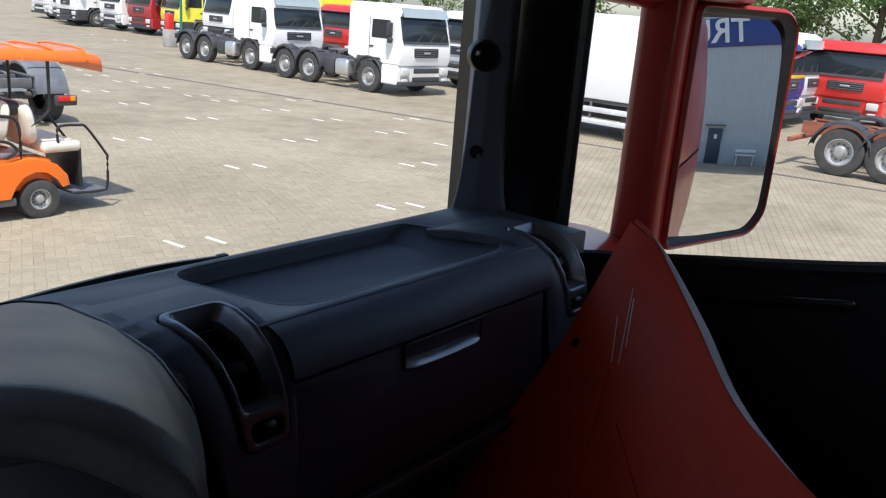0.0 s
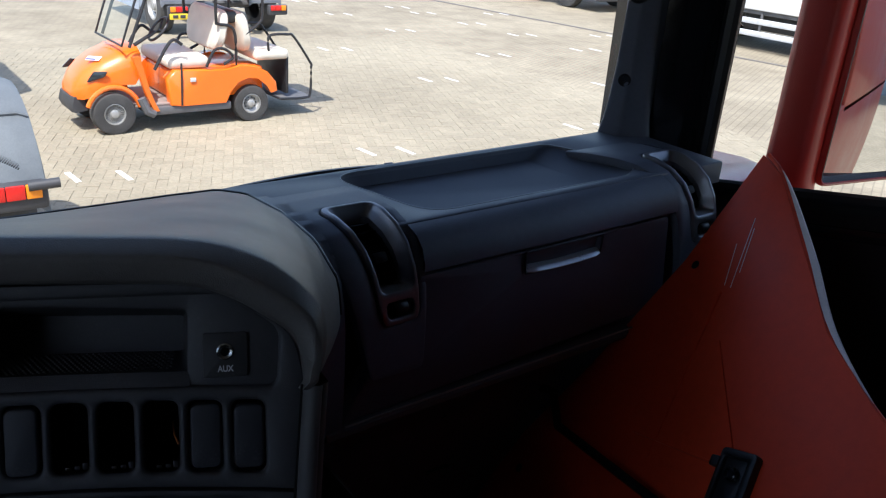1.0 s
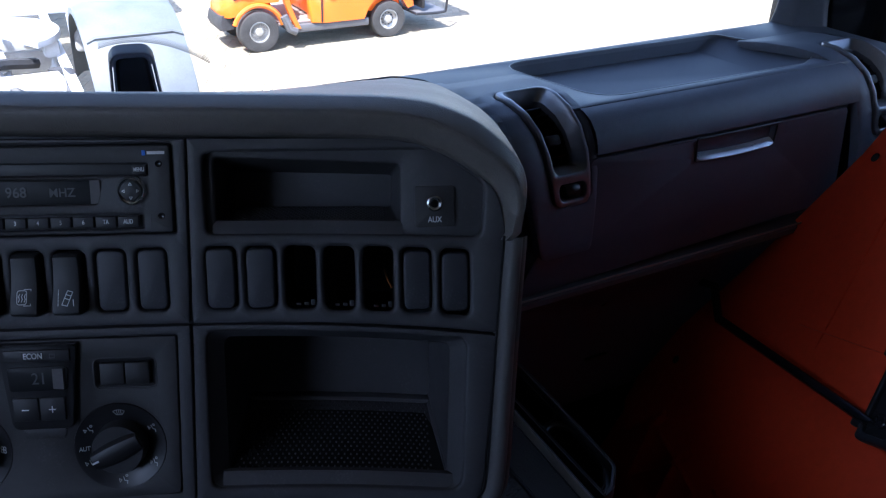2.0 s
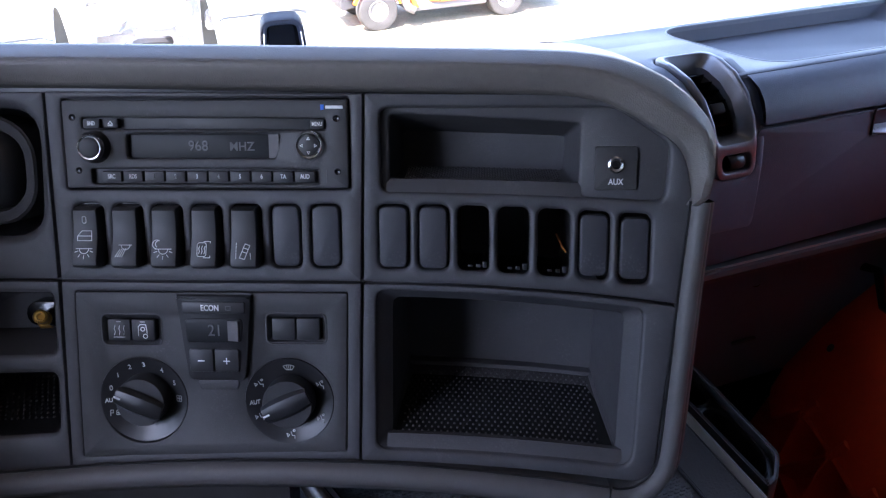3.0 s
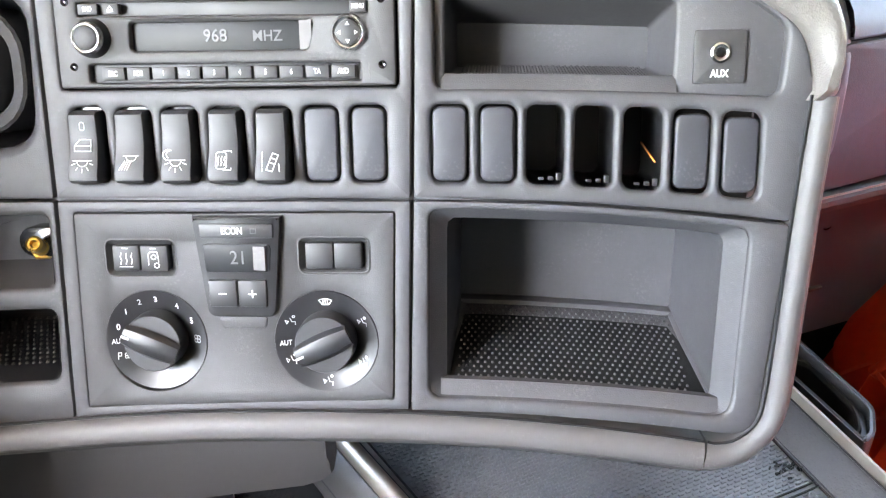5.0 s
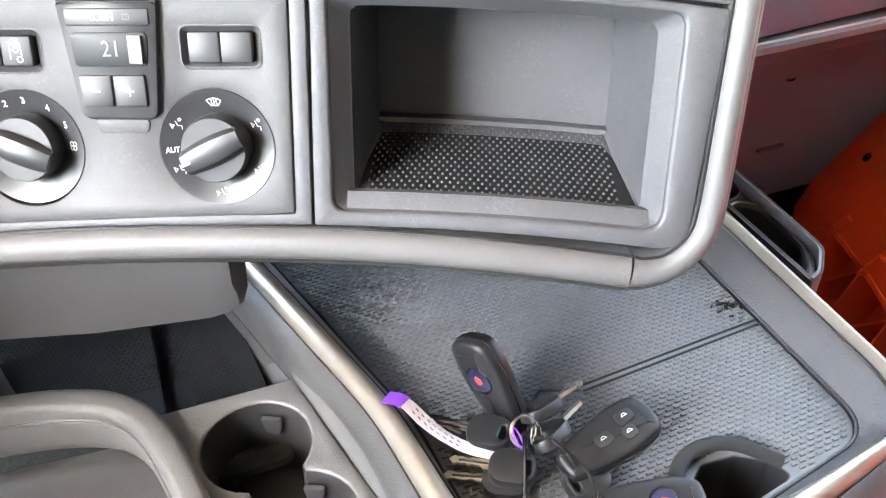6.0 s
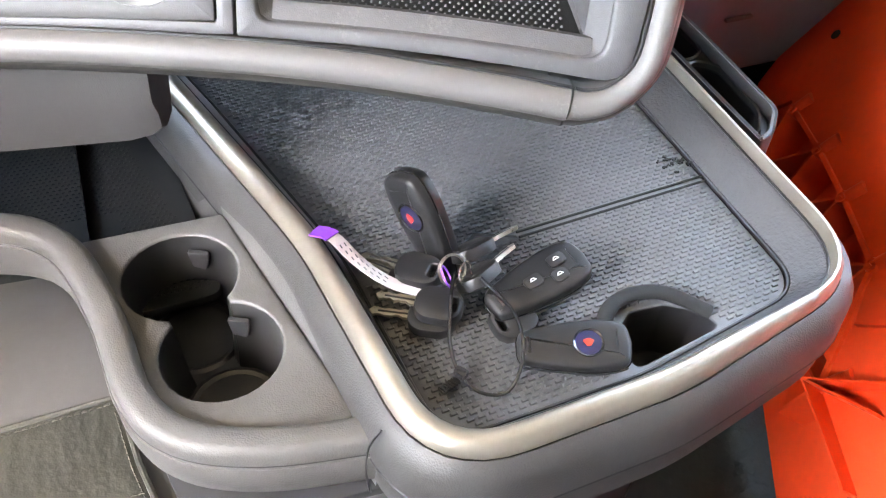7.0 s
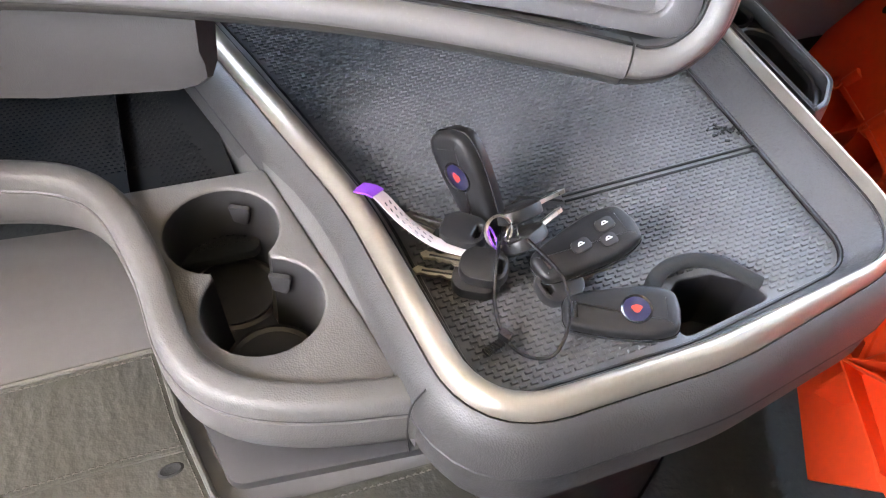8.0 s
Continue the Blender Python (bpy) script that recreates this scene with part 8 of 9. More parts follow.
        bm = bmesh.new()
        tube(bm, smooth_path([(1.12, s * 0.53, 0.74), (1.22, s * 0.56, 0.94), (1.36, s * 0.55, 0.94), (1.46, s * 0.54, 0.84), (1.34, s * 0.54, 0.76)], 5), 0.018, 8)
        part("arm_rest", bm, FRAMEK, c)
        bm = bmesh.new()
        tube(bm, smooth_path([(1.98, s * 0.47, 0.82), (1.97, s * 0.47, 1.02), (2.02, s * 0.47, 1.08), (2.24, s * 0.47, 1.08), (2.34, s * 0.47, 1.04), (2.58, s * 0.47, 0.70), (2.59, s * 0.47, 0.64), (2.58, s * 0.47, 0.30), (2.50, s * 0.47, 0.24), (2.14, s * 0.47, 0.25)], 4), 0.017, 8)
        part("rear_rail", bm, FRAMEK, c, "bent black steel grab rail")
        for x, r in ((0.0, 0.245), (1.71, 0.235)):
            wheel_mesh("wheel", r, 0.20, 0.125, c, pose(x, s * 0.43, r, 0, 0, 0 if s < 0 else 180), spokes=24 if x < 1 else 0)
    bm = bmesh.new()
    rbox(bm, (2.36, 0, 0.245), (0.46, 0.94, 0.03), 0.008)
    part("step_plate", bm, SILL, c, "grey rear step plate")
    bm = bmesh.new()
    rbox(bm, (2.26, 0.0, 0.55), (0.05, 0.86, 0.50), 0.02)
    part("rear_panel", bm, FRAMEK, c)
    bm = bmesh.new()
    loft(bm, [[(0.14, y, 1.02), (0.26, y, 1.35), (0.46, y, 1.86)] for y in (-0.48, 0.48)], closed=False)
    o = part("screen", bm, CLEAR, c, "clear folding screen")
    o.visible_shadow = False
    bm = bmesh.new()
    tube(bm, [(0.14, -0.49, 1.02), (0.26, -0.49, 1.35), (0.46, -0.49, 1.86), (0.46, 0.49, 1.86), (0.26, 0.49, 1.35), (0.14, 0.49, 1.02)], 0.014, 6, closed=True)
    part("screen_frame", bm, FRAMEK, c)
    bm = bmesh.new()
    rbox(bm, (0.93, -0.572, 0.60), (0.07, 0.012, 0.05), 0.004)
    part("key_plate", bm, LAMPW, c)
    bm = bmesh.new()
    tube(bm, [(0.78, -0.565, 0.30), (0.79, -0.57, 0.62), (0.80, -0.55, 0.80)], 0.012, 6)
    part("seat_strap", bm, FRAMEK, c, "black seat strap")
    bm = bmesh.new()
    rbox(bm, (1.98, -0.50, 0.44), (0.06, 0.10, 0.05), 0.01)
    part("tail_light", bm, LAMPR, c)
    return c


golf_cart()


def rear_chassis(thing_ob, x_end, axles, steel, mud, r=0.50, light=True, plate_left=True, lift=0.0, inner=0.86, lamp_z=0.90):
    """Rear of a tractor: rails, cross members, fifth wheel, mudguards, wheels. Forward is +x; x_end is the tail."""
    x_front = axles[0] + 2.2
    for s in (-1, 1):
        bm = bmesh.new()
        prof = [(-0.035, 0.0), (0.035, 0.0), (0.035, 0.03), (-0.015, 0.03), (-0.015, 0.24), (0.035, 0.24), (0.035, 0.27), (-0.035, 0.27)]
        loft(bm, [[(x, s * (0.42 - a), 0.72 + b) for a, b in prof] for x in (x_end, x_front)], cap0=True, cap1=True)
        part("chassis_rail", bm, steel, thing_ob)
    for x in [x_end + 0.03] + [x_end + 0.7 * i for i in range(1, 5)]:
        bm = bmesh.new()
        rbox(bm, (x, 0, 0.86), (0.07, 0.80, 0.18), 0.02)
        part("cross_member", bm, steel, thing_ob)
    bm = bmesh.new()
    lp = [(0.5 * math.cos(radians(a)), 0.46 * math.sin(radians(a))) for a in range(25, 336, 12)]
    lp = [(0.02, 0.05)] + [(a, b) for a, b in lp][0:] + [(0.02, -0.05)]
    slab(bm, [(axles[-1] + 0.35 + a * -1, b) for a, b in lp][::-1], 1.10, 1.15, 0.012)
    part("fifth_wheel", bm, steel, thing_ob, "greasy fifth wheel plate")
    for s in (-1, 1):
        bm = bmesh.new()
        rbox(bm, (axles[-1] + 0.3, s * 0.36, 1.04), (0.36, 0.12, 0.14), 0.03)
        part("fifth_wheel_mount", bm, steel, thing_ob)
    rng = random.Random(int(axles[0] * 100) + 7)
    for i in range(9):
        bm = bmesh.new()
        x0 = x_end + rng.uniform(0.1, 1.9)
        y0 = rng.uniform(-0.36, 0.36)
        tube(bm, smooth_path([(x0, y0, 0.80), (x0 + rng.uniform(0.1, 0.4), y0 + rng.uniform(-0.2, 0.2), 0.98), (x0 + rng.uniform(0.5, 0.8), y0 + rng.uniform(-0.2, 0.2), 0.90)], 4), rng.uniform(0.015, 0.045), 7)
        part("air_line", bm, DKPLAST if i % 2 else steel, thing_ob)
    for ax in axles:
        bm = bmesh.new()
        tube(bm, [(ax, -0.8, r), (ax, 0.8, r)], 0.07, 10)
        part("axle", bm, steel, thing_ob)
        for s in (-1, 1):
            wheel_mesh("wheel", r, 0.30, 0.29, thing_ob, pose(ax, s * 1.07, r, 0, 0, 0 if s < 0 else 180))
            # mudguard: a ribbed arch
            bm = bmesh.new()
            rows = []
            for i in range(15):
                a = radians(8 + 164 * i / 14)
                rr = r + 0.10 + lift + (0.012 if 4 <= i <= 10 else 0.0)
                px, pz = ax - rr * math.cos(a) * 1.06, r + rr * math.sin(a) * 1.04
                rows.append([(px, s * inner, pz - 0.05), (px, s * inner, pz), (px, s * (inner + 0.07), pz + 0.03), (px, s * 1.17, pz + 0.03), (px, s * 1.24, pz), (px, s * 1.25, pz - 0.06), (px, s * 1.22, pz - 0.05), (px, s * 1.17, pz), (px, s * (inner + 0.07), pz)])
            loft(bm, rows, cap0=True, cap1=True)
            g = part("mudguard", bm, mud, thing_ob, "moulded plastic mudguard")
            for i in (4, 10):
                a = radians(8 + 164 * i / 14)
                rr = r + 0.125 + lift
                px, pz = ax - rr * math.cos(a) * 1.06, r + rr * math.sin(a) * 1.04
                bm = bmesh.new()
                tube(bm, [(px, s * (inner + 0.02), pz - 0.005), (px, s * (inner + 0.08), pz + 0.022), (px, s * 1.16, pz + 0.022), (px, s * 1.23, pz - 0.005)], 0.014, 6)
                part("joint_rib", bm, mud, g)
    if light:
        for s in (-1, 1):
            bm = bmesh.new()
            rbox(bm, (x_end + 0.02, s * 1.02, lamp_z - 0.04), (0.10, 0.42, 0.20), 0.03)
            part("light_carrier", bm, DKPLAST, thing_ob)
            for k, (dy, w, mm, nm) in enumerate(((-0.115, 0.10, LAMPO if s < 0 else LAMPR, "indicator_lens"), (0.0, 0.12, LAMPR, "tail_lens"), (0.115, 0.10, LAMPR if s < 0 else LAMPO, "indicator_lens"))):
                bm = bmesh.new()
                rbox(bm, (x_end - 0.035, s * 1.02 + dy, lamp_z), (0.03, w, 0.10), 0.008)
                part(nm, bm, mm, thing_ob)
        if plate_left:
            bm = bmesh.new()
            rbox(bm, (x_end - 0.045, 0.96, lamp_z - 0.13), (0.012, 0.50, 0.11), 0.004)
            pl = part("number_plate", bm, PLATEY, thing_ob, "yellow number plate")
            for i in range(3):
                bm = bmesh.new()
                rbox(bm, (x_end - 0.053, 1.10 - 0.14 * i, lamp_z - 0.13), (0.006, 0.10, 0.06), 0.002)
                part("plate_bar", bm, DKPLAST, pl)


near_truck = thing("tractor_chassis", "grey tractor chassis with pale ribbed deck and grey mudguards", "truck", pose(-0.10, 5.45, 0, 0, 0, 90))
rear_chassis(near_truck, 0.0, [0.88], WSTEEL, MUDG, r=0.54, lift=0.13, inner=0.54, lamp_z=0.80)
bm = bmesh.new()
rbox(bm, (3.75, 0.1, 0.98), (2.3, 1.95, 0.06), 0.02)
deck = part("deck", bm, WPAINT, near_truck, "white ribbed deck")
for i in range(5):
    bm = bmesh.new()
    rbox(bm, (2.9 + 0.46 * i, 0.1, 1.012), (0.05, 1.95, 0.012), 0.005)
    part("deck_rib", bm, WPAINT, deck)
bm = bmesh.new()
rbox(bm, (6.25, 0.06, 2.05), (2.2, 2.28, 2.3), 0.14, None, 3)
part("cab", bm, WPAINT, near_truck, "white cab back")
bm = bmesh.new()
tube(bm, [(-0.04, -1.10, 0.84), (-0.06, -1.30, 0.85)], 0.035, 10)
part("coupling", bm, DKPLAST, near_truck, "black rear coupling")
bm = bmesh.new()
rbox(bm, (1.75, -0.62, 0.98), (0.5, 0.10, 0.24), 0.03)
part("catwalk_side", bm, WSTEEL, near_truck)
far_truck = thing("tractor_chassis", "dark grey tractor chassis seen from behind with tail lights", "truck", pose(6.70, 15.39, 0, 0, 0, 90))
rear_chassis(far_truck, 0.0, [0.95], CHASSIS, MUDK, r=0.52, lamp_z=0.56, inner=0.54)
for s in (-1, 1):
    bm = bmesh.new()
    loft(bm, [[(x, s * (1.0 + d), z) for x, z in rpoly([(1.75, 0.30), (4.2, 0.30), (4.2, 1.30), (1.95, 1.30)], 0.12)] for d in (0.0, 0.17, 0.19)], cap0=True, cap1=True)
    part("side_fairing", bm, mat("fairing_paint", (0.30, 0.35, 0.42), 0.4, vary=0.1, vscale=3) if s < 0 else bpy.data.materials["fairing_paint"], far_truck, "blue-grey side fairing")
rusty = thing("rusty_truck_chassis", "rust-red bare truck chassis on worn tyres", "truck", pose(19.95, 5.35, 0, 0, 0, -90))
rear_chassis(rusty, 0.0, [1.05, 2.05], RUST, DKPLAST, r=0.50, light=False)
bm = bmesh.new()
rbox(bm, (0.0, -0.2, 0.62), (0.10, 2.0, 0.10), 0.02)
part("tow_bar", bm, RUST, rusty)


def truck(m, paint, label, roof=2.8, axles=(-2.85, -4.1), lower=None, tank=True, group="parked trucks", wheels=True, stripe=None, visor=False):
    """A tractor unit. Forward is +x, its origin on the ground under the front axle."""
    t = thing("truck", label, "truck", m, group=group)
    H = roof
    prof = [(1.30, 0.95), (1.36, 1.20), (1.33, 1.62), (1.20, 2.10), (1.05, H - 0.18), (0.85, H - 0.03), (0.40, H), (-0.85, H - 0.01), (-0.95, H - 0.10), (-0.97, 1.10), (-0.60, 0.98), (-0.52, 1.10), (0.52, 1.10), (0.60, 0.95)]
    bm = bmesh.new()
    cx, cz = 0.2, 1.8
    rows = []
    for y, g in ((-1.23, 0.955), (-1.20, 0.985), (-1.12, 1.0), (1.12, 1.0), (1.20, 0.985), (1.23, 0.955)):
        rows.append([(cx + (x - cx) * g, y, cz + (z - cz) * g) for x, z in prof])
    loft(bm, rows, cap0=True, cap1=True)
    part("cab", bm, paint, t)
    # screen
    bm = bmesh.new()
    zs, ze = 1.66, min(2.42, H - 0.32)
    fx = lambda z: 1.33 - (z - 1.62) * 0.27
    lp = rpoly([(-1.10, zs), (1.10, zs), (1.06, ze), (-1.06, ze)], 0.06)
    loft(bm, [[(fx(z) - 0.06, y, z) for y, z in lp], [(fx(z) + 0.016, y, z) for y, z in lp], [(fx(z) + 0.022, y * 0.985, z + (0.01 if z < 2 else -0.01)) for y, z in lp]], cap1=True)
    part("windscreen", bm, DGLASS, t, "dark tinted windscreen")
    bm = bmesh.new()
    lp = rpoly([(-1.08, zs + 0.03), (1.08, zs + 0.03), (1.08, zs - 0.05), (-1.08, zs - 0.05)], 0.02)
    loft(bm, [[(fx(z) - 0.02, y, z) for y, z in lp], [(fx(z) + 0.028, y, z) for y, z in lp]], cap1=True)
    part("scuttle", bm, DKPLAST, t, "black wiper scuttle")
    bm = bmesh.new()
    if H > 2.7 and not visor:
        a, b = (fx(ze) + 0.17, ze - 0.02), (fx(ze) + 0.05, min(ze + 0.26, H - 0.06))
        loft(bm, [[(x, y, z) for y in (-1.06, -0.5, 0.5, 1.06)] for x, z in (a, b, (b[0] - 0.02, b[1]), (a[0] - 0.02, a[1]), a)], closed=False)
        part("sun_visor", bm, VISOR, t, "smoked clear sun visor")
    else:
        rbox(bm, (fx(ze) + 0.07, 0, ze + 0.02), (0.16, 2.2, 0.05), 0.02)
        part("sun_visor", bm, DKPLAST if not visor else paint, t)
    bm = bmesh.new()
    rbox(bm, (1.28, 0, 0.40), (0.26, 2.40, 0.14), 0.03)
    part("bumper_lip", bm, DKPLAST, t, "dark lower bumper lip")
    for i, s in enumerate((-0.5, 0.1, 0.6)):
        bm = bmesh.new()
        tube(bm, [(fx(zs) + 0.03, s, zs - 0.02), (fx(zs + 0.28) + 0.03, s + 0.36, zs + 0.24)], 0.012, 5)
        part("wiper", bm, DKPLAST, t)
    # grille
    bm = bmesh.new()
    rbox(bm, (1.345, 0, 1.34), (0.06, 1.15, 0.30), 0.03)
    g = part("grille", bm, DKPLAST, t, "dark slatted grille")
    for i in range(4):
        bm = bmesh.new()
        rbox(bm, (1.385, 0, 1.24 + 0.065 * i), (0.02, 1.08, 0.022), 0.005)
        part("slat", bm, CHASSIS, g)
    bm = bmesh.new()
    rbox(bm, (1.40, 0, 1.345), (0.012, 0.30, 0.06), 0.01)
    part("badge_bar", bm, ALU, t)
    # bumper with lamps
    bm = bmesh.new()
    lp = rpoly([(-1.24, 0.36), (1.24, 0.36), (1.24, 0.96), (-1.24, 0.96)], 0.05)
    loft(bm, [[(0.62 if abs(y) > 1.15 else 1.0, y, z) for y, z in lp], [(1.32 - 0.10 * (abs(y) / 1.24) ** 4, y, z) for y, z in lp], [(1.40 - 0.14 * (abs(y) / 1.24) ** 4, y * 0.97, 0.66 + (z - 0.66) * 0.9) for y, z in lp]], cap0=True, cap1=True)
    part("bumper", bm, lower or paint, t)
    bm = bmesh.new()
    rbox(bm, (1.40, 0, 0.80), (0.04, 1.20, 0.16), 0.02)
    part("lower_grille", bm, DKPLAST, t)
    bm = bmesh.new()
    rbox(bm, (1.40, 0, 0.54), (0.04, 1.30, 0.14), 0.02)
    part("lower_grille", bm, DKPLAST, t)
    for s in (-1, 1):
        bm = bmesh.new()
        rbox(bm, (1.33, s * 0.93, 0.76), (0.12, 0.36, 0.24), 0.04)
        part("headlight", bm, LAMPW, t, "clear headlight")
        bm = bmesh.new()
        rbox(bm, (1.34, s * 0.95, 0.50), (0.08, 0.26, 0.10), 0.03)
        part("fog_light", bm, LAMPW, t)
        bm = bmesh.new()
        rbox(bm, (1.02, s * 1.40, 2.02), (0.12, 0.22, 0.42), 0.05)
        part("mirror", bm, DKPLAST, t, "black door mirror")
        bm = bmesh.new()
        rbox(bm, (1.04, s * 1.38, 1.70), (0.12, 0.20, 0.18), 0.05)
        part("mirror", bm, DKPLAST, t)
        bm = bmesh.new()
        lp = rpoly([(0.10, 1.72), (0.98, 1.72), (0.88, 2.28), (0.12, 2.28)], 0.06)
        loft(bm, [[(x, s * 1.19, z) for x, z in lp], [(x, s * 1.232, z) for x, z in lp]], cap1=True)
        part("side_window", bm, DGLASS, t)
        bm = bmesh.new()
        tube(bm, [(0.02, s * 1.236, 2.36), (0.02, s * 1.236, 1.20)], 0.008, 5)
        part("door_gap", bm, DKPLAST, t)
        bm = bmesh.new()
        rbox(bm, (0.12, s * 1.24, 1.46), (0.18, 0.03, 0.05), 0.01)
        part("door_handle", bm, DKPLAST, t)
        bm = bmesh.new()
        pts = [(0.62 * math.cos(radians(a)), s * 1.20, 0.50 + 0.62 * math.sin(radians(a))) for a in range(5, 176, 10)]
        tube(bm, pts, 0.05, 6)
        part("arch_trim", bm, DKPLAST, t)
        wheel_mesh("wheel", 0.50, 0.30, 0.29, t, pose(0, s * 1.06, 0.50, 0, 0, 0 if s < 0 else 180))
        bm = bmesh.new()
        rbox(bm, (0.78, s * 1.12, 0.62), (0.34, 0.22, 0.40), 0.04)
        part("step", bm, DKPLAST, t)
        if tank:
            bm = bmesh.new()
            rbox(bm, (-1.25, s * 1.02, 0.66), (0.62, 0.42, 0.52), 0.10, None, 3)
            part("fuel_tank", bm, ALU, t, "ribbed aluminium tank")
            bm = bmesh.new()
            rbox(bm, (-1.80, s * 1.02, 0.66), (0.42, 0.42, 0.50), 0.06)
            part("battery_box", bm, DKPLAST if s < 0 else ALU, t)
    if stripe is not None:
        for s in (-1, 1):
            bm = bmesh.new()
            rbox(bm, (0.2, s * 1.232, 1.60), (1.9, 0.012, 0.10), 0.003)
            part("stripe", bm, stripe, t, "yellow painted stripe")
        bm = bmesh.new()
        rbox(bm, (1.352, 0, 1.585), (0.02, 2.1, 0.10), 0.004)
        part("stripe", bm, stripe, t)
    if axles:
        rear_chassis(t, axles[-1] - 0.75, sorted(axles), CHASSIS, DKPLAST, light=True, plate_left=False)
    return t


truck(pose(20.30, 18.65, 0, 0, 0, -90), WPAINT, "white tractor unit with black mirrors parked in the yard", 2.78)
truck(pose(20.80, 25.35, 0, 0, 0, -90), WPAINT, "tall white tractor unit parked beside its twin", 3.15)
rowx = 27.4
truck(pose(rowx, 53.3, 0, 0, 0, 180), WPAINT, "white truck cab in the far row", 2.9, axles=())
truck(pose(rowx + 0.8, 57.5, 0, 0, 0, 180), WPAINT, "white truck cab at the end of the far row", 2.9, axles=())
truck(pose(rowx - 1.0, 50.3, 0, 0, 0, 180), WPAINT, "white truck cab with dark lower bumper", 2.9, axles=(), lower=DKPLAST)
truck(pose(rowx, 47.0, 0, 0, 0, 180), WPAINT, "white truck cab facing the yard", 2.9, axles=())
truck(pose(rowx, 43.9, 0, 0, 0, 180), DRPAINT, "dark red truck cab facing the yard", 2.85, axles=())
tip = truck(pose(rowx, 40.6, 0, 0, 0, 172), LPAINT, "lemon yellow tipper truck with grey bumper", 2.75, axles=(), lower=DKPLAST)
bm = bmesh.new()
rbox(bm, (-3.0, 0, 1.75), (3.4, 2.4, 1.3), 0.06)
part("tipper_body", bm, YPAINT, tip, "yellow tipper body")
truck(pose(rowx, 36.6, 0, 0, 0, 180), WPAINT, "white truck cab with dark bumper behind the tractors", 2.85, axles=(), lower=DKPLAST)
truck(pose(rowx, 30.2, 0, 0, 0, 180), YPAINT, "tall golden yellow truck cab", 3.05, axles=(), visor=True)
truck(pose(rowx - 0.6, 27.2, 0, 0, 0, 180), RPAINT, "red truck cab with white upper half", 2.55, axles=())
truck(pose(rowx - 2.4, 18.6, 0, 0, 0, 180), WPAINT, "white truck cab behind the trailer", 2.7, axles=())
truck(pose(26.3, 9.2, 0, 0, 0, -90), BPAINT, "blue truck cab with a yellow stripe", 2.65, axles=(), stripe=YPAINT)
truck(pose(29.0, 9.4, 0, 0, 0, -90), WPAINT, "white truck cab behind the blue one", 2.9, axles=())
truck(pose(30.9, 7.2, 0, 0, 0, 180), RPAINT, "bright red truck cab facing the yard", 2.75, axles=(), visor=True)


def box_trailer(m, length, label):
    t = thing("box_trailer", label, "trailer", m)
    bm = bmesh.new()
    rbox(bm, (0, 0, 1.93), (length, 2.5, 2.0), 0.04)
    part("box", bm, WPAINT, t, "plain white box body")
    bm = bmesh.new()
    rbox(bm, (0, 0, 0.88), (length, 2.3, 0.10), 0.02)
    part("floor_frame", bm, CHASSIS, t)
    for s in (-1, 1):
        for z in (0.68, 0.40):
            bm = bmesh.new()
            rbox(bm, (-0.4, s * 1.22, z), (length - 2.6, 0.04, 0.13), 0.012)
            part("side_guard", bm, WSTEEL, t, "pale side guard rail")
        for i in range(4):
            bm = bmesh.new()
            rbox(bm, (-2.1 + 1.2 * i, s * 1.18, 0.60), (0.06, 0.05, 0.55), 0.01)
            part("guard_post", bm, CHASSIS, t)
        for x in (2.2,):
            wheel_mesh("wheel", 0.48, 0.30, 0.28, t, pose(x, s * 1.04, 0.48, 0, 0, 0 if s < 0 else 180))
            wheel_mesh("wheel", 0.48, 0.30, 0.28, t, pose(-length / 2 + 0.9, s * 1.04, 0.48, 0, 0, 0 if s < 0 else 180))
    bm = bmesh.new()
    rbox(bm, (-0.3, 0, 0.62), (length - 3.4, 1.4, 0.40), 0.05)
    part("underfloor_box", bm, DKPLAST, t)
    bm = bmesh.new()
    rbox(bm, (length / 2 + 0.02, 0, 0.50), (0.14, 2.4, 0.26), 0.04)
    part("bumper", bm, DKPLAST, t)
    for s in (-1, 1):
        bm = bmesh.new()
        rbox(bm, (length / 2 + 0.10, s * 1.0, 0.62), (0.05, 0.34, 0.12), 0.02)
        part("tail_lens", bm, LAMPO, t)
    return t


box_trailer(pose(19.28, 10.85, 0, 0, 0, 90), 6.2, "white box trailer with pale side guards")
pole = thing("marker_pole", "thin green pole with a red box on it", "pole", pose(22.6, 34.4, 0))
bm = bmesh.new()
tube(bm, [(0, 0, 0), (0, 0, 4.0)], 0.06, 10)
part("post", bm, mat("green_pole_paint", (0.03, 0.16, 0.10), 0.5, vary=0.1, vscale=4), pole)
bm = bmesh.new()
rbox(bm, (-0.08, 0.85, 1.15), (0.3, 0.35, 0.75), 0.03)
part("red_box", bm, RPAINT, pole)
bm = bmesh.new()
rbox(bm, (-0.05, 0.85, 0.4), (0.5, 0.5, 0.8), 0.04)
part("base_block", bm, mat("concrete_block", (0.34, 0.33, 0.31), 0.85, vary=0.2, vscale=4), pole)


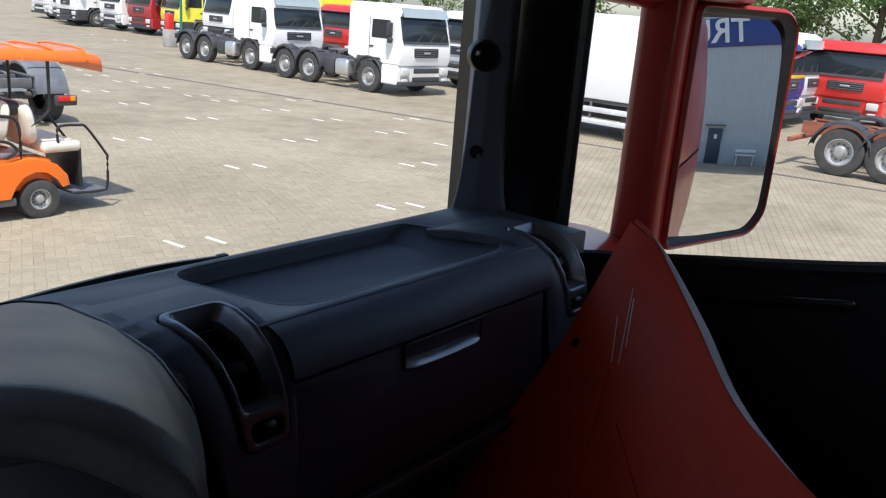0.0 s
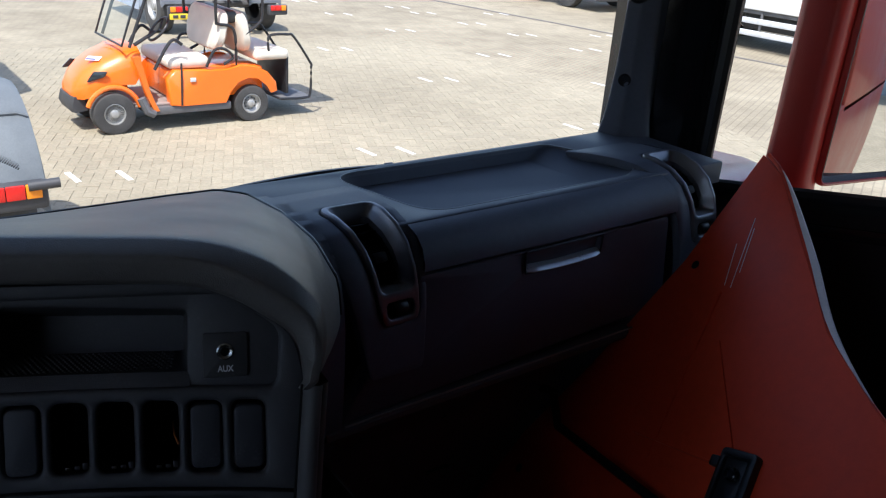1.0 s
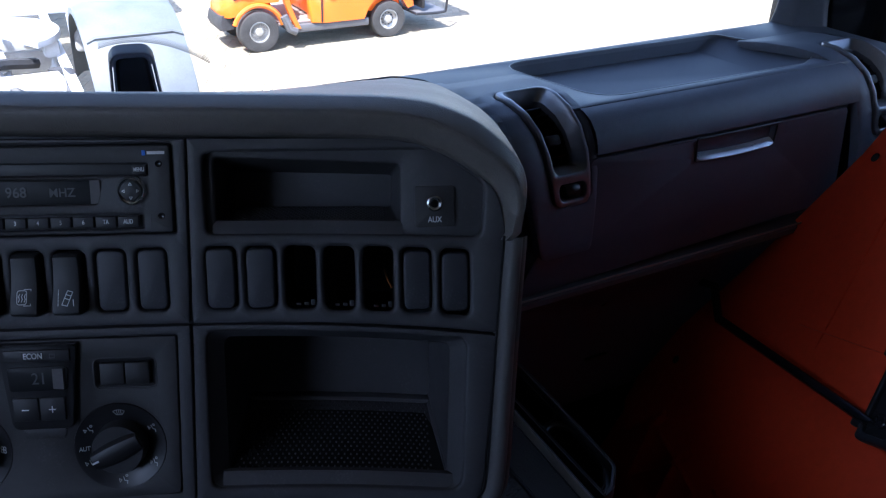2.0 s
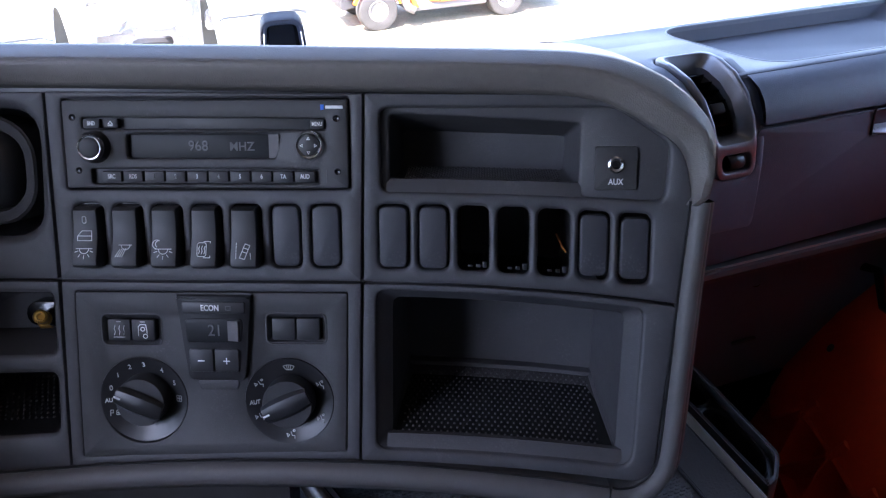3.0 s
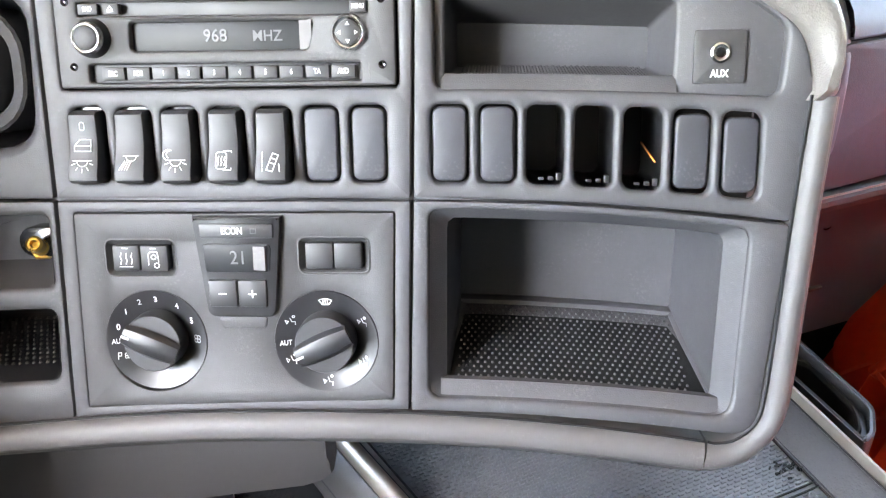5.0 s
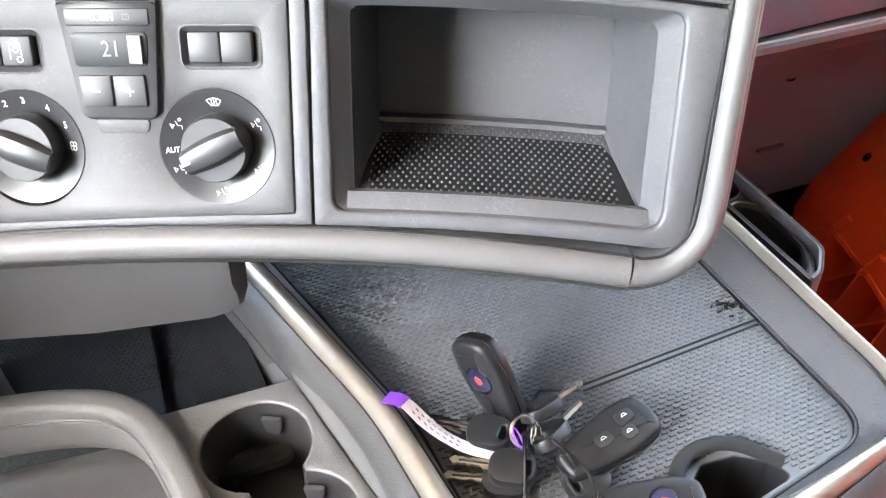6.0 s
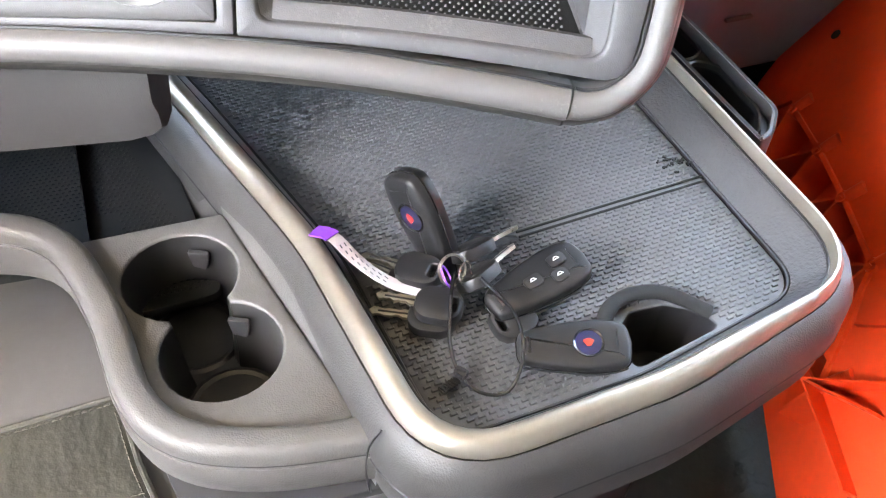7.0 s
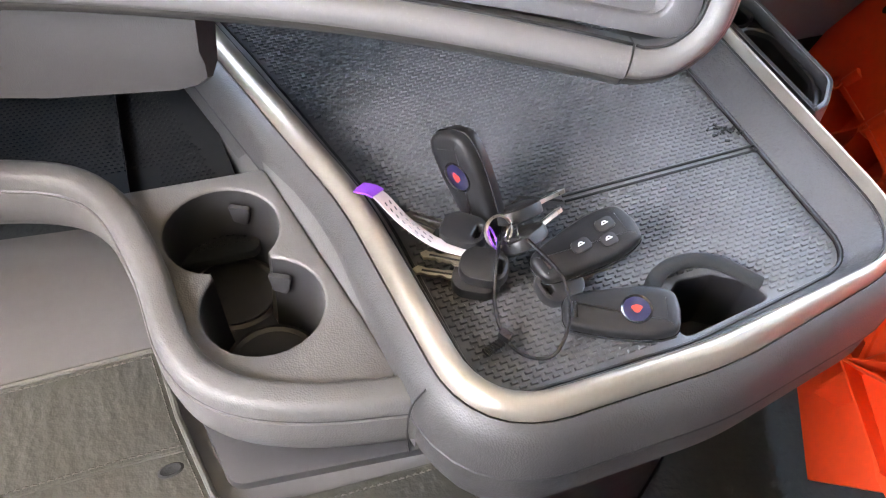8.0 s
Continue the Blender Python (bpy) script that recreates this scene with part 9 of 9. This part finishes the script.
# ---- warehouse behind the truck, seen in the door mirror ----
wh = thing("warehouse", "pale grey clad warehouse with a dark door and a blue sign band", "building", pose(0.85, -19.5, 0), kind="structure")
CLAD = mat("grey_cladding", (0.42, 0.45, 0.47), 0.5, vary=0.06, vscale=1.5)
bm = bmesh.new()
rbox(bm, (0, -4.0, 4.6), (30, 8.0, 9.2), 0.02)
part("wall", bm, CLAD, wh)
bm = bmesh.new()
for i in range(100):
    rbox(bm, (-14.9 + 0.3 * i, 0.012, 4.1), (0.12, 0.06, 5.6), 0.012, None, 1)
tagged(part("cladding_ribs", bm, CLAD, wh, "vertical cladding ribs"), kind="stuff")
bm = bmesh.new()
rbox(bm, (0, 0.03, 0.62), (30, 0.08, 1.24), 0.01)
part("plinth", bm, mat("grey_plinth", (0.30, 0.33, 0.35), 0.6, vary=0.08, vscale=2), wh)
bm = bmesh.new()
rbox(bm, (0, 0.06, 7.75), (30, 0.14, 1.7), 0.01)
part("sign_band", bm, mat("blue_sign", (0.02, 0.045, 0.22), 0.4, vary=0.08, vscale=2), wh, "blue sign band")
text("sign_letters", "TRU", 2.0, WHITE, wh, pose(-0.1, 0.16, 7.75, 90, 0, 180), 1.15, 0.03)
bm = bmesh.new()
rbox(bm, (0, 0.09, 1.08), (1.0, 0.08, 2.1), 0.01)
d = part("door", bm, mat("dark_blue_door", (0.02, 0.035, 0.06), 0.45, vary=0.1, vscale=3), wh, "dark blue steel door")
bm = bmesh.new()
rbox(bm, (0.05, 0.135, 1.65), (0.22, 0.01, 0.26), 0.002)
part("notice", bm, WHITE, d)
bm = bmesh.new()
rbox(bm, (0, 0.20, 2.32), (1.5, 0.30, 0.05), 0.01)
part("canopy", bm, DKPLAST, wh)
for x in (-2.6, 2.4):
    bm = bmesh.new()
    rbox(bm, (x, 0.35, 0.62), (1.5, 0.36, 0.05), 0.01)
    rbox(bm, (x, 0.16, 0.85), (1.5, 0.05, 0.16), 0.01)
    for s in (-0.6, 0.6):
        rbox(bm, (x + s, 0.33, 0.30), (0.06, 0.32, 0.60), 0.01)
    part("bench", bm, WSTEEL, wh, "pale metal bench")


# ---- yard markings ----
LINE = mat("worn_line_paint", (0.72, 0.71, 0.68), 0.7, vary=0.15, vscale=20)


def mark(x, y, l, w, a):
    bm = bmesh.new()
    rbox(bm, (0, 0, 0.0025), (l, w, 0.005), 0.001, None, 1)
    ob = tagged(part("line_mark", bm, LINE), "short worn white paint mark on the paving", "road marking", group="yard markings")
    ob.matrix_world = pose(x, y, 0.0035, 0, 0, a)
    return ob


# painted bay corners: first mark of each pair; the second lies half a metre on
PAIRS = [(5.05, 7.60), (8.39, 7.51), (8.19, 10.83), (7.90, 13.84), (10.76, 12.46), (11.06, 9.55), (10.60, 15.59), (10.45, 18.15), (13.37, 12.44), (13.29, 14.45), (13.14, 16.18),
         (12.95, 18.04), (12.86, 19.13), (12.83, 20.97), (12.69, 22.43), (12.67, 24.04), (12.64, 25.61), (13.45, 10.77), (10.74, 20.49), (15.11, 17.60), (15.43, 13.85), (14.60, 24.29),
         (14.89, 25.96), (21.80, 38.9), (21.9, 42.3), (1.86, 7.99)]
marks = []
for x, y in PAIRS:
    marks += [(x, y), (x + 0.46, y - 0.14)]
for x, y in marks:
    mark(x, y, 0.34, 0.055, -85)
bm = bmesh.new()
rbox(bm, (0, 0, 0.0025), (0.16, 46, 0.005), 0.001, None, 1)
o = tagged(part("drain_channel", bm, mat("dark_drain", (0.12, 0.11, 0.10), 0.8, vary=0.2, vscale=4)), "dark drain channel across the paving", "drain", kind="structure")
o.location = (15.4, 19.5, 0.0035)
o.rotation_euler = (0, 0, radians(8.6))


# ---- trees ----
LEAF = mat("leaf_green", (0.075, 0.13, 0.025), 0.55, vary=0.35, vscale=0.8)
LEAF.node_tree.nodes["Principled BSDF"].inputs["Subsurface Weight"].default_value = 0.0
BARK = mat("bark", (0.11, 0.085, 0.06), 0.9, vary=0.3, vscale=3, bump=0.6, bscale=20, fine=1)


def tree(x, y, h, spread, seed, label="leafy green broadleaf tree"):
    rng = random.Random(seed)
    t = thing("tree", label, "tree", pose(x, y, 0, 0, 0, rng.uniform(0, 360)), group="trees behind the yard")
    bm = bmesh.new()
    tube(bm, smooth_path([(0, 0, 0), (0.1, 0, h * 0.2), (-0.1, 0.1, h * 0.5), (0.1, 0, h * 0.9)], 4), [0.28 - 0.24 * i / 12 for i in range(13)], 9)
    tips = []
    for i in range(16):
        a, z0 = rng.uniform(0, 6.28), h * rng.uniform(0.22, 0.75)
        l = spread * rng.uniform(0.5, 1.0) * (1.15 - 0.6 * z0 / h)
        p = [(0, 0, z0), (l * 0.5 * math.cos(a), l * 0.5 * math.sin(a), z0 + l * 0.35), (l * math.cos(a), l * math.sin(a), z0 + l * 0.6)]
        tube(bm, p, [0.08, 0.05, 0.015], 6)
        tips += [Vector(p[1]), Vector(p[2]), Vector(p[2]) + Vector((rng.uniform(-1, 1), rng.uniform(-1, 1), rng.uniform(-0.2, 1)))]
    part("trunk", bm, BARK, t)
    verts, faces = [], []
    for c in tips + [Vector((0, 0, h * 0.95))]:
        for k in range(3):
            cc = c + Vector((rng.gauss(0, 0.5), rng.gauss(0, 0.5), rng.gauss(0, 0.4)))
            rad = rng.uniform(0.35, 0.8)
            for _ in range(46):
                d = Vector((rng.gauss(0, 1), rng.gauss(0, 1), rng.gauss(0, 1))).normalized() * rad * rng.uniform(0.35, 1.0) ** 0.6
                p = cc + d
                n = Vector((rng.gauss(0, 1), rng.gauss(0, 1), rng.gauss(0.6, 0.8))).normalized()
                u = n.orthogonal().normalized() * rng.uniform(0.07, 0.13)
                v = n.cross(u)
                k0 = len(verts)
                verts += [p - u, p - v * 0.5, p + u, p + v * 0.5]
                faces.append((k0, k0 + 1, k0 + 2, k0 + 3))
    me = bpy.data.meshes.new("crown")
    me.from_pydata([tuple(q) for q in verts], [], faces)
    me.materials.append(LEAF)
    o = new("crown", me)
    o.parent = t
    tagged(o, "loose green foliage", kind="stuff")
    return t


for i, (x, y, h, s) in enumerate(((41, 12.5, 9, 3.2), (38, 8.5, 8, 3.0), (37, 5.2, 9, 3.2), (44, 2.5, 10, 3.6), (46, 18, 8, 3.4), (44, 26, 7.5, 3.2), (45, 33, 7.5, 3.2), (46, 40, 8, 3.2), (48, 48, 8, 3.4), (43, -3, 9, 3.4), (50, 57, 8, 3.4))):
    tree(x, y, h, s, 20 + i)
